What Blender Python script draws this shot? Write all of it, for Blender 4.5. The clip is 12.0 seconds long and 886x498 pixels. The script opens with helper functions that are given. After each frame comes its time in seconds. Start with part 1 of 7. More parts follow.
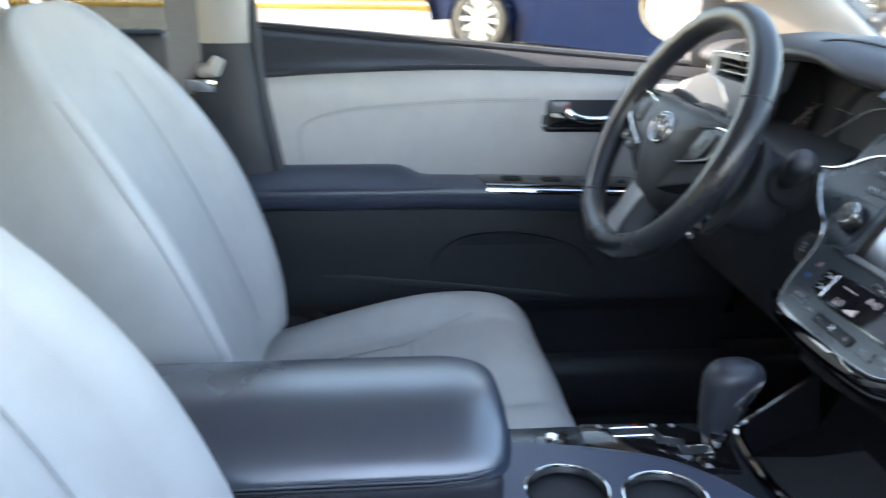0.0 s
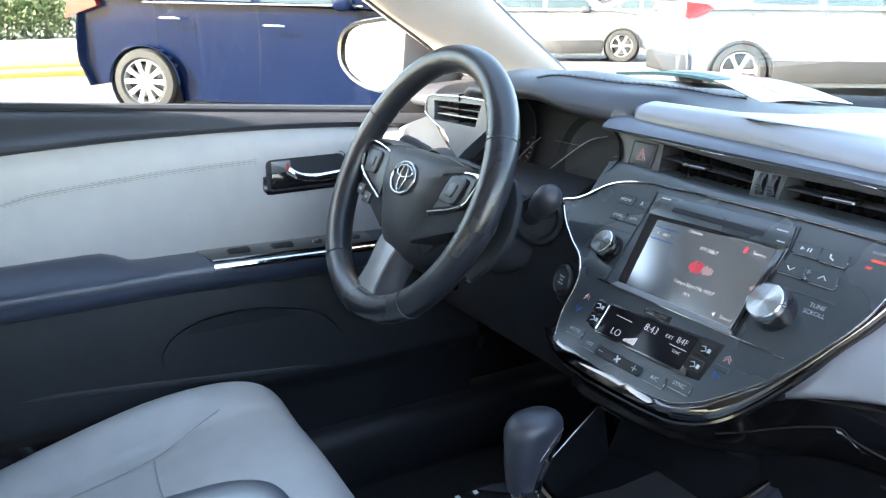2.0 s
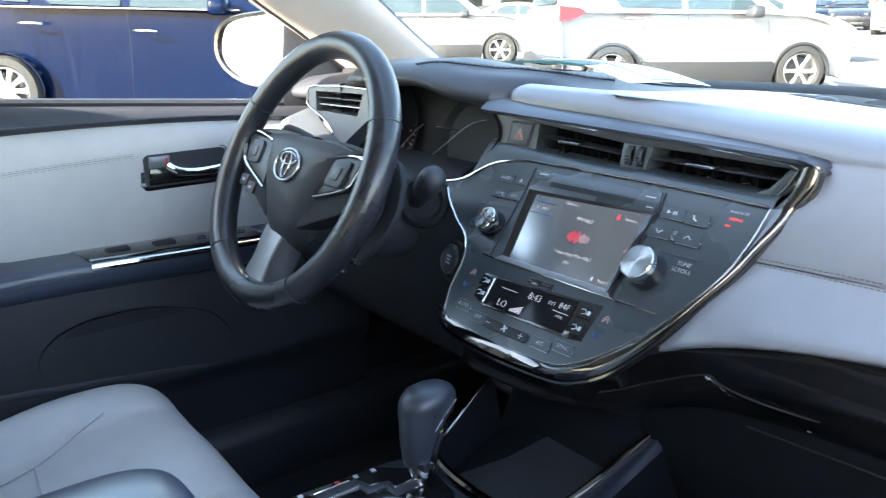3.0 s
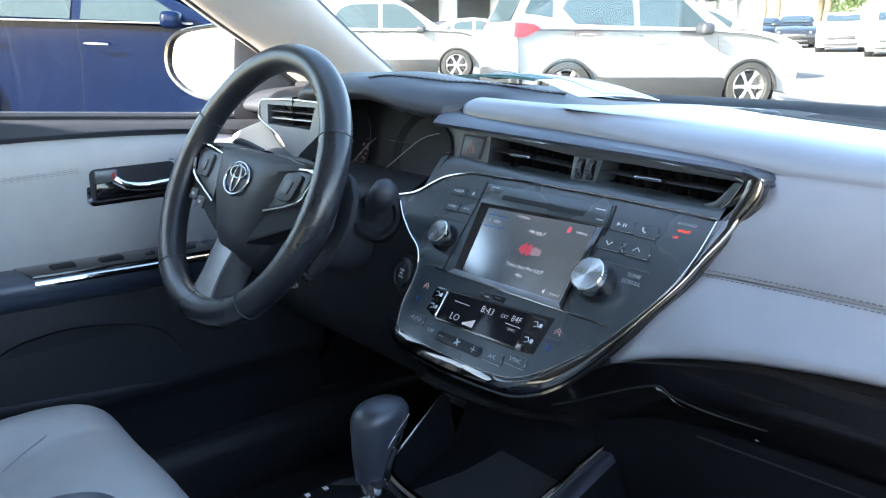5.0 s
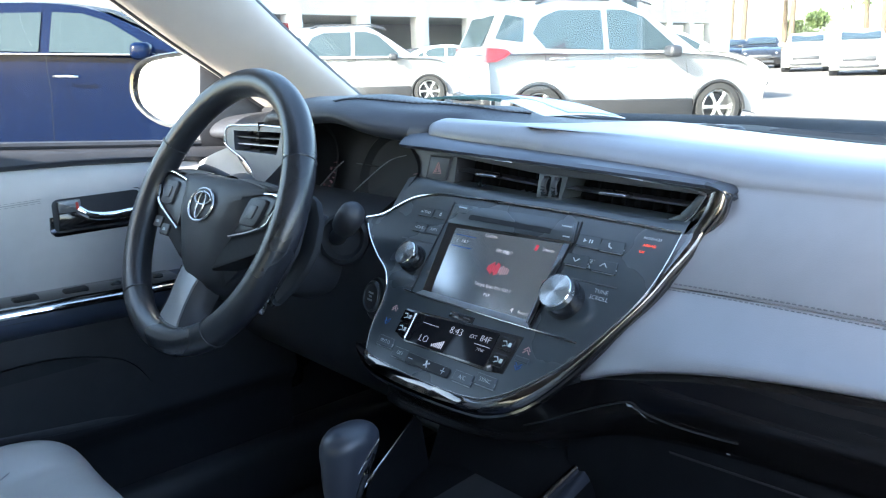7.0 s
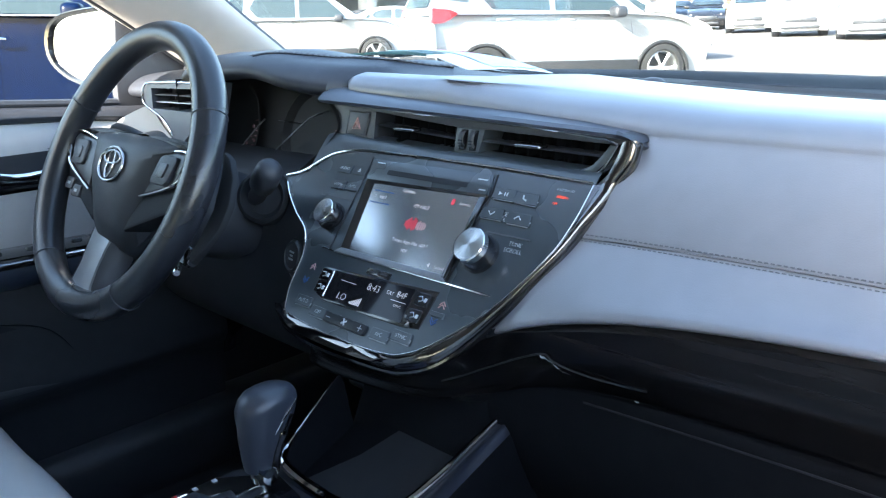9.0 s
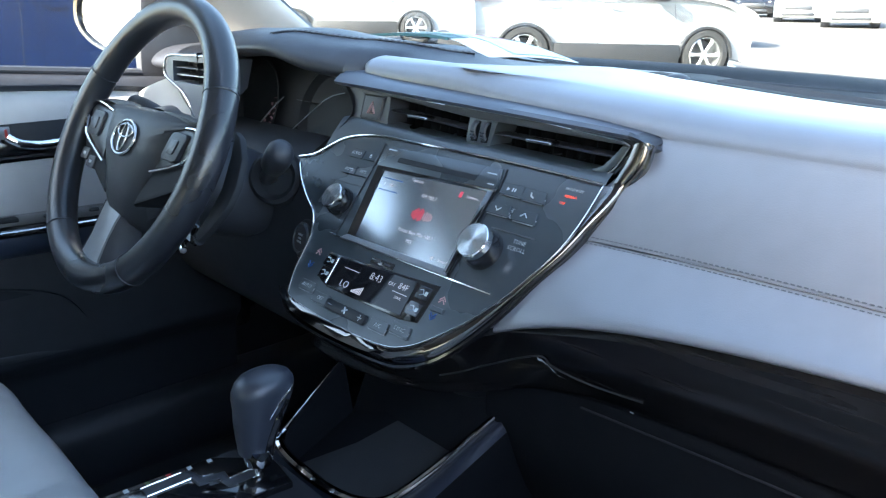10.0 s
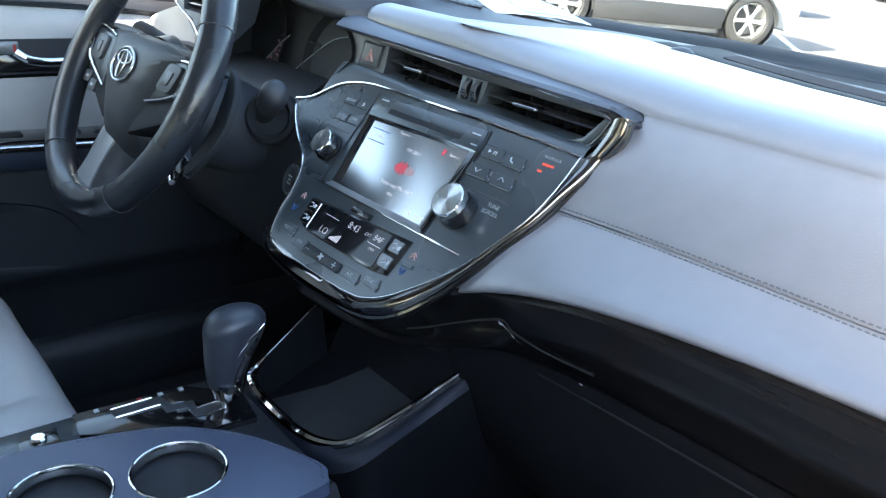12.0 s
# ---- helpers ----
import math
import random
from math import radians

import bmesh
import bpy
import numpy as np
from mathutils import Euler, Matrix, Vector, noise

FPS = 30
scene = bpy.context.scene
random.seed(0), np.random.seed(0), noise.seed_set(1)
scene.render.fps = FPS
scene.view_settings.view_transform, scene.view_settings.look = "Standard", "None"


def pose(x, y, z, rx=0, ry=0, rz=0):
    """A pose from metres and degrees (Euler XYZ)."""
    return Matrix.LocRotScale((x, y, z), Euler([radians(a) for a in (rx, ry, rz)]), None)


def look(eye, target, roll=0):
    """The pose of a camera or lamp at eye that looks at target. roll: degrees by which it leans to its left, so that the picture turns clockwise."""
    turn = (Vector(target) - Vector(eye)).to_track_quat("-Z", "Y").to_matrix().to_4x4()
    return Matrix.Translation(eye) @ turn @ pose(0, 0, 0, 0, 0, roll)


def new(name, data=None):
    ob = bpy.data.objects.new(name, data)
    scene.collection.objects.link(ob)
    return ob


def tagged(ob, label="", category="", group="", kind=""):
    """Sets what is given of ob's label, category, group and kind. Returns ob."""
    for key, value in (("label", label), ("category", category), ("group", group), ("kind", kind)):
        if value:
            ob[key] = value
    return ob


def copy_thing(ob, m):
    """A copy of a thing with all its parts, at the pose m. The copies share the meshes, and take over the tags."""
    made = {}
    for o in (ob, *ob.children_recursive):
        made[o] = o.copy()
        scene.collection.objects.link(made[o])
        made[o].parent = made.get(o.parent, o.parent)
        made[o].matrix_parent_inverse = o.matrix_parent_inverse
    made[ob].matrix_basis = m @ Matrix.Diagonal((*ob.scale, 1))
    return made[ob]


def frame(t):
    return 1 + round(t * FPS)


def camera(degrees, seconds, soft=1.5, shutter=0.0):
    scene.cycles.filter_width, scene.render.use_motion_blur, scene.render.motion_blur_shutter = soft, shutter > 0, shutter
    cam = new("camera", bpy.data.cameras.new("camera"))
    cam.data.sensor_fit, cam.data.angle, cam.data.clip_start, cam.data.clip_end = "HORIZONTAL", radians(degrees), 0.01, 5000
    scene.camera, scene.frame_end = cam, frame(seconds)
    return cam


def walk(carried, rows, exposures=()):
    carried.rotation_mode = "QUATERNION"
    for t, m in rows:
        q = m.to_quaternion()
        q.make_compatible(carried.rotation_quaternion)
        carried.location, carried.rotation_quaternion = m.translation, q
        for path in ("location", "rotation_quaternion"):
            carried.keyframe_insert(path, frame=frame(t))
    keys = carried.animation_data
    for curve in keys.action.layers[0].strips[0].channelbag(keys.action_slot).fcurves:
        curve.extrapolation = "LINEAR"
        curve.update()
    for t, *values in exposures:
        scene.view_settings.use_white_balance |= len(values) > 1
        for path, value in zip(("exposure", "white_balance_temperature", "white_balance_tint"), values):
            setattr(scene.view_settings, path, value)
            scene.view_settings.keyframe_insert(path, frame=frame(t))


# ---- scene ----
cam = camera(57.6, 12.0, soft=1.15, shutter=0.4)
PATH = [
    (0, (0.708, -0.603, 1.023), (-1.163, -0.408, 0.342), 1.0),
    (0.5, (0.634, -0.67, 1.027), (-1.093, 0.064, 0.334), 3.9),
    (1, (0.601, -0.644, 1.025), (-1.08, 0.226, 0.379), 2.4),
    (1.5, (0.585, -0.633, 1.016), (-1.106, 0.248, 0.414), 0.2),
    (2, (0.582, -0.639, 1.015), (-1.108, 0.268, 0.451), -1.2),
    (2.5, (0.593, -0.659, 0.997), (-1.029, 0.378, 0.455), -1.5),
    (3, (0.601, -0.648, 0.99), (-0.946, 0.491, 0.434), -1.4),
    (3.2, (0.605, -0.634, 0.99), (-0.931, 0.519, 0.433), -1.6),
    (5, (0.602, -0.64, 0.988), (-0.888, 0.586, 0.464), -1.0),
    (5.5, (0.608, -0.632, 0.989), (-0.877, 0.607, 0.478), -1.3),
    (6, (0.61, -0.631, 0.986), (-0.868, 0.625, 0.498), -1.4),
    (6.5, (0.602, -0.628, 0.982), (-0.874, 0.638, 0.513), -1.7),
    (6.7, (0.603, -0.628, 0.982), (-0.871, 0.643, 0.519), -1.9),
    (8.5, (0.614, -0.606, 0.967), (-0.771, 0.734, 0.432), -1.5),
    (9, (0.622, -0.593, 0.967), (-0.748, 0.755, 0.413), -2.1),
    (9.5, (0.628, -0.573, 0.971), (-0.751, 0.754, 0.39), -1.6),
    (10, (0.627, -0.562, 0.978), (-0.783, 0.72, 0.371), 0.2),
    (10.5, (0.635, -0.554, 0.976), (-0.792, 0.702, 0.356), 1.7),
    (11, (0.643, -0.542, 0.969), (-0.777, 0.718, 0.341), 1.9),
    (11.5, (0.653, -0.54, 0.97), (-0.742, 0.726, 0.3), 2.7),
    (12, (0.658, -0.529, 0.993), (-0.749, 0.686, 0.256), 4.9),
]
walk(cam, [(t, look(eye, target, roll)) for t, eye, target, roll in PATH], [(0, 3.8, 7800, 15), (0.5, 4.15, 7700, 14), (2, 4.13, 7400, 13), (3.2, 3.95, 7100, 12), (5, 3.72, 6750, 11), (6.7, 3.62, 6600, 10), (9.5, 3.67, 6550, 10), (11, 3.81, 6750, 10), (12, 3.88, 6900, 10)])
# ---- light ----
world = bpy.data.worlds.new("sky")
scene.world = world
world.use_nodes = True
SUN_DIR = Vector((0.02, -0.89, 0.46)).normalized()      # towards the sun
wn = world.node_tree.nodes
sky = wn.new("ShaderNodeTexSky")
sky.sky_type, sky.sun_disc = "NISHITA", False
sky.sun_elevation = math.asin(SUN_DIR.z)
sky.sun_rotation = math.atan2(SUN_DIR.x, SUN_DIR.y)
sky.air_density, sky.dust_density = 1.0, 2.0
world.node_tree.links.new(sky.outputs[0], wn["Background"].inputs[0])
wn["Background"].inputs[1].default_value = 0.15
sun = new("sun", bpy.data.lights.new("sun", "SUN"))
sun.data.energy, sun.data.angle, sun.data.color = 3.7, radians(0.5), (1, 0.95, 0.88)
sun.matrix_world = look(SUN_DIR * 40, (0, 0, 0))


# ---- materials ----
def material(name, color, rough=0.5, metal=0.0, second=None, scale=60.0, bump=0.0, bump_scale=400.0, coat=0.0, spread=(0.35, 0.65), emit=0.0, stain=0.0, stretch=None, spec=0.5, island=0.0):
    m = bpy.data.materials.new(name)
    m.use_nodes = True
    nt = m.node_tree
    b = nt.nodes["Principled BSDF"]
    b.inputs["Roughness"].default_value, b.inputs["Metallic"].default_value = rough, metal
    b.inputs["Coat Weight"].default_value = coat
    b.inputs["Coat Roughness"].default_value = 0.04
    b.inputs["Specular IOR Level"].default_value = spec
    b.inputs["Base Color"].default_value = (*color, 1)
    geo = nt.nodes.new("ShaderNodeNewGeometry")
    mp = nt.nodes.new("ShaderNodeMapping")
    mp.inputs["Scale"].default_value = stretch or (1, 1, 1)
    nt.links.new(geo.outputs["Position"], mp.inputs["Vector"])
    pos = mp.outputs[0]
    if second:
        n1 = nt.nodes.new("ShaderNodeTexNoise")
        n1.inputs["Scale"].default_value, n1.inputs["Detail"].default_value = scale, 6
        nt.links.new(pos, n1.inputs["Vector"])
        n2 = nt.nodes.new("ShaderNodeTexNoise")
        n2.inputs["Scale"].default_value, n2.inputs["Detail"].default_value = scale * 0.11, 4
        nt.links.new(pos, n2.inputs["Vector"])
        add = nt.nodes.new("ShaderNodeMath")
        add.operation = "ADD"
        nt.links.new(n1.outputs[0], add.inputs[0])
        nt.links.new(n2.outputs[0], add.inputs[1])
        ramp = nt.nodes.new("ShaderNodeMapRange")
        ramp.inputs[1].default_value, ramp.inputs[2].default_value = spread[0] * 2, spread[1] * 2
        nt.links.new(add.outputs[0], ramp.inputs[0])
        mix = nt.nodes.new("ShaderNodeMix")
        mix.data_type = "RGBA"
        mix.inputs["A"].default_value, mix.inputs["B"].default_value = (*color, 1), (*second, 1)
        nt.links.new(ramp.outputs[0], mix.inputs["Factor"])
        nt.links.new(mix.outputs["Result"], b.inputs["Base Color"])
        rr = nt.nodes.new("ShaderNodeMapRange")
        rr.inputs[3].default_value, rr.inputs[4].default_value = max(rough - 0.07, 0.0), min(rough + 0.09, 1)
        rr.inputs[1].default_value, rr.inputs[2].default_value = 0.3, 0.7
        nt.links.new(n2.outputs[0], rr.inputs[0])
        nt.links.new(rr.outputs[0], b.inputs["Roughness"])
    if bump:
        v = nt.nodes.new("ShaderNodeTexVoronoi")
        v.inputs["Scale"].default_value = bump_scale
        nt.links.new(pos, v.inputs["Vector"])
        n3 = nt.nodes.new("ShaderNodeTexNoise")
        n3.inputs["Scale"].default_value, n3.inputs["Detail"].default_value = bump_scale * 0.04, 3
        nt.links.new(pos, n3.inputs["Vector"])
        s = nt.nodes.new("ShaderNodeMath")
        s.operation = "ADD"
        nt.links.new(v.outputs["Distance"], s.inputs[0])
        nt.links.new(n3.outputs[0], s.inputs[1])
        bp = nt.nodes.new("ShaderNodeBump")
        bp.inputs["Strength"].default_value, bp.inputs["Distance"].default_value = bump, 0.00025
        nt.links.new(s.outputs[0], bp.inputs["Height"])
        nt.links.new(bp.outputs[0], b.inputs["Normal"])
    if emit:
        b.inputs["Emission Color"].default_value, b.inputs["Emission Strength"].default_value = (*color, 1), emit
    return m


def glass(name, tint=(1, 1, 1), rough=0.0):
    m = bpy.data.materials.new(name)
    m.use_nodes = True
    nt = m.node_tree
    nt.nodes.remove(nt.nodes["Principled BSDF"])
    out = nt.nodes["Material Output"]
    tr, gl, mx, lw, pw, ma = (nt.nodes.new(k) for k in ("ShaderNodeBsdfTransparent", "ShaderNodeBsdfGlossy", "ShaderNodeMixShader", "ShaderNodeLayerWeight", "ShaderNodeMath", "ShaderNodeMath"))
    tr.inputs[0].default_value = (*tint, 1)
    gl.inputs["Roughness"].default_value = rough
    lw.inputs["Blend"].default_value = 0.5
    pw.operation, ma.operation = "POWER", "MULTIPLY_ADD"
    pw.inputs[1].default_value = 4.0
    ma.inputs[1].default_value, ma.inputs[2].default_value = 0.9, 0.035
    nt.links.new(lw.outputs["Facing"], pw.inputs[0])
    nt.links.new(pw.outputs[0], ma.inputs[0])
    nt.links.new(ma.outputs[0], mx.inputs[0])
    nt.links.new(tr.outputs[0], mx.inputs[1])
    nt.links.new(gl.outputs[0], mx.inputs[2])
    nt.links.new(mx.outputs[0], out.inputs[0])
    return m


LEATHER = material("grey_leather", (0.176, 0.180, 0.198), 0.33, 0, (0.155, 0.159, 0.175), 35, 0.40, 900, spec=0.75)
LEATHER.node_tree.nodes["Principled BSDF"].inputs["Coat Weight"].default_value = 0.45
LEATHER.node_tree.nodes["Principled BSDF"].inputs["Coat Roughness"].default_value = 0.30
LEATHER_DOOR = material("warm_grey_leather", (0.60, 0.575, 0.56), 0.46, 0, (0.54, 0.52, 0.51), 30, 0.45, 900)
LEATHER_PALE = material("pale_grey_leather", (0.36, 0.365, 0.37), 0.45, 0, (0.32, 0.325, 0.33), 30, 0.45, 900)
LEATHER_SEAT = material("grey_seat_leather", (0.52, 0.53, 0.53), 0.40, 0, (0.46, 0.465, 0.47), 25, 0.4, 800)
LEATHER_DARK = material("black_leather", (0.013, 0.014, 0.018), 0.27, 0, (0.019, 0.021, 0.026), 30, 0.30, 900, spec=0.65)
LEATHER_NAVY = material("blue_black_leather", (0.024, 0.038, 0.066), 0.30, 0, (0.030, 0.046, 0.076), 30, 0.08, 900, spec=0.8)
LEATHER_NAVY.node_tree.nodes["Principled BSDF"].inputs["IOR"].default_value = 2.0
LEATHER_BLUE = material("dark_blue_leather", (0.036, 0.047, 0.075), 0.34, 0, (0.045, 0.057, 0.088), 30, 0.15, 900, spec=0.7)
HUB = material("grained_black_cover", (0.026, 0.028, 0.033), 0.46, 0, (0.034, 0.036, 0.041), 30, 0.6, 700)
SOFT_BLACK = material("black_soft_plastic", (0.027, 0.030, 0.037), 0.44, 0, (0.035, 0.038, 0.046), 40, 0.5, 1100, spec=0.5)
BLACK = material("black_plastic", (0.030, 0.033, 0.040), 0.42, 0, (0.039, 0.042, 0.050), 50, 0.25, 1300)
MATTE = material("matte_black_plastic", (0.013, 0.0145, 0.0175), 0.70, 0, (0.018, 0.020, 0.024), 60, 0.5, 1100, spec=0.25)
GLOSS_BLACK = material("gloss_black", (0.006, 0.006, 0.007), 0.10, 0, (0.010, 0.010, 0.012), 30, coat=0.6)
SATIN = material("satin_grey_panel", (0.033, 0.043, 0.050), 0.27, 0.2, (0.041, 0.052, 0.060), 45, spec=0.8)
# SATIN lightened and blued to paint windscreen light on the vent ledge
LEDGE = material("lit_satin_ledge", (0.070, 0.082, 0.106), 0.38, 0.1, (0.082, 0.095, 0.120), 45, 0.15, 1200, spec=0.6)
# likewise a little lighter than SATIN, for light on the band
BAND = material("satin_band", (0.046, 0.057, 0.066), 0.33, 0.2, (0.055, 0.067, 0.076), 45, spec=0.7)
SATIN_DARK = material("satin_dark_panel", (0.020, 0.0225, 0.026), 0.36, 0.2, (0.027, 0.030, 0.034), 45)
SILVER = material("satin_silver_plastic", (0.21, 0.22, 0.235), 0.34, 0.55, (0.26, 0.27, 0.28), 50)
CHROME = material("chrome", (0.78, 0.78, 0.77), 0.07, 1.0)
SMOKED = material("smoked_chrome", (0.175, 0.163, 0.158), 0.13, 1.0, (0.145, 0.136, 0.132), 20)
BADGE = material("badge_metal", (0.42, 0.42, 0.42), 0.22, 1.0)
BRUSHED = material("brushed_metal", (0.40, 0.40, 0.395), 0.26, 1.0)
WOOD = material("dark_wood_trim", (0.003, 0.0029, 0.0033), 0.22, 0, (0.013, 0.0115, 0.0115), 60, stretch=(0.05, 1, 1.8), spread=(0.44, 0.60), spec=0.3)
CARPET = material("black_carpet", (0.028, 0.031, 0.037), 0.95, 0, (0.042, 0.046, 0.053), 300, 1.0, 1500, spec=0.15)
DOOR_LOW = material("black_door_plastic", (0.016, 0.018, 0.0225), 0.55, 0, (0.022, 0.0245, 0.030), 40, 0.5, 1100, spec=0.35)
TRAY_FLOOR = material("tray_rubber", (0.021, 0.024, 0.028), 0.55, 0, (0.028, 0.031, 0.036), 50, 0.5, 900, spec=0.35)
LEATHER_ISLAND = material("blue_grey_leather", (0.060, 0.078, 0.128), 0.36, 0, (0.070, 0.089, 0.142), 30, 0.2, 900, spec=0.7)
# bluer and lighter than the wall below: paints the flange's caught light
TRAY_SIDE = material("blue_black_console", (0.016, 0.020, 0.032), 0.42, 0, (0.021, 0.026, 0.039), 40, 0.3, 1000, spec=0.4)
# darker than the real plastics: shade of footwell and recesses put into the colour
SHADE_BLACK = material("shade_black", (0.0045, 0.0052, 0.0068), 0.75, 0, (0.007, 0.008, 0.010), 40, 0.4, 900, spec=0.10)
LEATHER_KNOB = material("knob_leather", (0.030, 0.034, 0.045), 0.38, 0, (0.038, 0.043, 0.055), 40, 0.25, 900, spec=0.6)
TRAY_CHROME = material("tray_chrome", (0.42, 0.41, 0.40), 0.09, 1.0, (0.36, 0.35, 0.345), 20)
HEADLINER = material("pale_headliner_cloth", (0.70, 0.705, 0.71), 0.9, 0, (0.64, 0.645, 0.65), 200, 0.4, 1200)
SEAM = material("grey_seam_thread", (0.37, 0.355, 0.345), 0.7)
SEAT_SEAM = material("pale_seam_thread", (0.36, 0.365, 0.375), 0.7)
CREAM = material("cream_trim", (0.56, 0.53, 0.49), 0.6, 0, (0.52, 0.49, 0.455), 30, 0.3, 1300)
BELT = material("grey_belt_webbing", (0.20, 0.185, 0.175), 0.8, 0, (0.24, 0.22, 0.21), 200, 0.4, 1500)
THREAD = material("grey_thread", (0.095, 0.10, 0.108), 0.7)
THREAD_DARK = material("dark_thread", (0.10, 0.10, 0.12), 0.7)
PAPER = material("white_paper", (0.80, 0.81, 0.80), 0.6, 0, (0.74, 0.76, 0.75), 8)
PAPER_TEAL = material("teal_print", (0.010, 0.075, 0.085), 0.55, 0, (0.012, 0.085, 0.095), 12)
PAPER_BLUE = material("pale_blue_print", (0.50, 0.70, 0.76), 0.5, 0, (0.46, 0.66, 0.72), 10)
PAPER_RED = material("dark_red_print", (0.30, 0.03, 0.07), 0.5, 0, (0.26, 0.025, 0.06), 10)
PRINT = material("pale_print", (0.42, 0.45, 0.47), 0.5)
RED_MARK = material("red_mark", (0.55, 0.05, 0.04), 0.4)
PINK_MARK = material("pink_mark", (0.52, 0.30, 0.28), 0.4)
BLUE_MARK = material("blue_mark", (0.02, 0.085, 0.26), 0.4)
DARK_PRINT = material("dark_print", (0.05, 0.05, 0.055), 0.5)
AMBER_LIT = material("amber_lit", (0.85, 0.06, 0.02), 0.5, emit=0.16)
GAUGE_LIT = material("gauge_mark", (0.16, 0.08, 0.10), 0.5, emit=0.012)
SCREEN = material("screen_glass", (0.024, 0.026, 0.030), 0.20, spec=0.9)
SCREEN.node_tree.nodes["Principled BSDF"].inputs["IOR"].default_value = 2.85
SCREEN_INK = material("screen_ink", (0.42, 0.40, 0.42), 0.5, emit=0.085)
SCREEN_RED = material("screen_red", (0.42, 0.03, 0.05), 0.5, emit=0.06)
LCD = material("lcd_glass", (0.010, 0.010, 0.012), 0.07, spec=0.25)
LCD_INK = material("lcd_ink", (0.34, 0.34, 0.38), 0.5, emit=0.08)
GLASS = glass("clear_glass", (0.77, 0.81, 0.805))
GLASS_SIDE = glass("side_glass", (0.74, 0.78, 0.77))
# tint chosen to keep sun patches out of the cabin
GLASS_TINT = glass("tinted_glass", (0.27, 0.305, 0.31))
MIRROR = material("mirror_glass", (0.86, 0.87, 0.87), 0.02, 1.0)
PAINT_BLUE = material("blue_car_paint", (0.0004, 0.0048, 0.024), 0.20, 0.0, (0.0005, 0.0058, 0.028), 6, coat=0.15, spec=0.12)
PAINT_WHITE = material("white_car_paint", (0.60, 0.61, 0.62), 0.30, 0.0, (0.57, 0.58, 0.59), 5, coat=0.5)
PAINT_SILVER = material("silver_car_paint", (0.26, 0.27, 0.285), 0.30, 0.35, (0.31, 0.32, 0.34), 5, coat=0.6)
PAINT_BLACK = material("black_car_paint", (0.012, 0.012, 0.014), 0.25, 0.0, (0.018, 0.018, 0.02), 5, coat=1.0)
# dark plastic, lowered further to paint shade on the sunlit sills
CLADDING = material("grey_cladding", (0.016, 0.0165, 0.018), 0.6, 0, (0.024, 0.024, 0.026), 20)
RUBBER = material("tyre_rubber", (0.018, 0.018, 0.019), 0.8, 0, (0.03, 0.03, 0.03), 30, 0.4, 300)
ALLOY = material("alloy_wheel", (0.55, 0.56, 0.57), 0.28, 0.8, (0.50, 0.51, 0.52), 20)
LAMP_RED = material("red_lamp_lens", (0.26, 0.010, 0.018), 0.15, 0, (0.20, 0.006, 0.012), 60, coat=0.3)
LAMP_CLEAR = material("clear_lamp_lens", (0.70, 0.70, 0.70), 0.1, 0, (0.5, 0.5, 0.5), 30, coat=0.5)
GROUND = material("pale_asphalt", (0.185, 0.165, 0.148), 0.9, 0, (0.145, 0.130, 0.117), 3.0, 0.6, 60)
PAVING = material("pale_concrete", (0.52, 0.50, 0.47), 0.85, 0, (0.44, 0.425, 0.40), 4, 0.4, 50)
KERB_YELLOW = material("yellow_kerb_paint", (0.62, 0.34, 0.06), 0.7, 0, (0.50, 0.27, 0.06), 5, 0.3, 60)
LINE_WHITE = material("white_line_paint", (0.70, 0.69, 0.66), 0.8, 0, (0.56, 0.55, 0.52), 6)
WALL_WHITE = material("white_render", (0.70, 0.69, 0.66), 0.85, 0, (0.62, 0.61, 0.58), 2, 0.3, 40)
CONCRETE = material("grey_concrete", (0.36, 0.36, 0.36), 0.85, 0, (0.28, 0.28, 0.285), 2, 0.3, 40)
BARK = material("palm_bark", (0.16, 0.12, 0.085), 0.9, 0, (0.10, 0.075, 0.055), 9, 0.8, 40)
LEAF = material("leaf", (0.06, 0.10, 0.03), 0.6, 0, (0.10, 0.13, 0.045), 6)
METAL_DARK = material("dark_metal", (0.05, 0.05, 0.052), 0.5, 0.3, (0.07, 0.07, 0.072), 10)


# ---- mesh helpers ----
def thing(name, at, label, category, group="", kind=""):
    e = new(name)
    e.empty_display_size = 0.05
    e.location = at
    return tagged(e, label, category, group, kind)


def part(name, bm, mat, parent=None, label="", smooth=True, sharp=35):
    me = bpy.data.meshes.new(name)
    bmesh.ops.recalc_face_normals(bm, faces=bm.faces)
    if smooth:
        for f in bm.faces:
            f.smooth = True
        for e in bm.edges:
            if len(e.link_faces) == 2 and e.calc_face_angle(0) > radians(sharp):
                e.smooth = False
    bm.to_mesh(me)
    bm.free()
    me.materials.append(mat)
    ob = new(name, me)
    if parent is not None:
        ob.parent = parent
        if parent.parent is None:
            ob.matrix_parent_inverse = Matrix.Translation(-Vector(parent.location))
    if label:
        ob["label"] = label
    return ob


def spline(pts, n, closed=False):
    """Catmull-Rom through pts, n samples a span."""
    pts = [Vector(p) for p in pts]
    k = len(pts)
    out = []
    for i in range(k if closed else k - 1):
        if closed:
            p0, p1, p2, p3 = (pts[(i + d) % k] for d in (-1, 0, 1, 2))
        else:
            p0, p1, p2, p3 = (pts[min(max(i + d, 0), k - 1)] for d in (-1, 0, 1, 2))
        for j in range(n):
            t = j / n
            out.append(0.5 * (2 * p1 + (p2 - p0) * t + (2 * p0 - 5 * p1 + 4 * p2 - p3) * t * t + (3 * p1 - p0 - 3 * p2 + p3) * t ** 3))
    if not closed:
        out.append(pts[-1].copy())
    return out


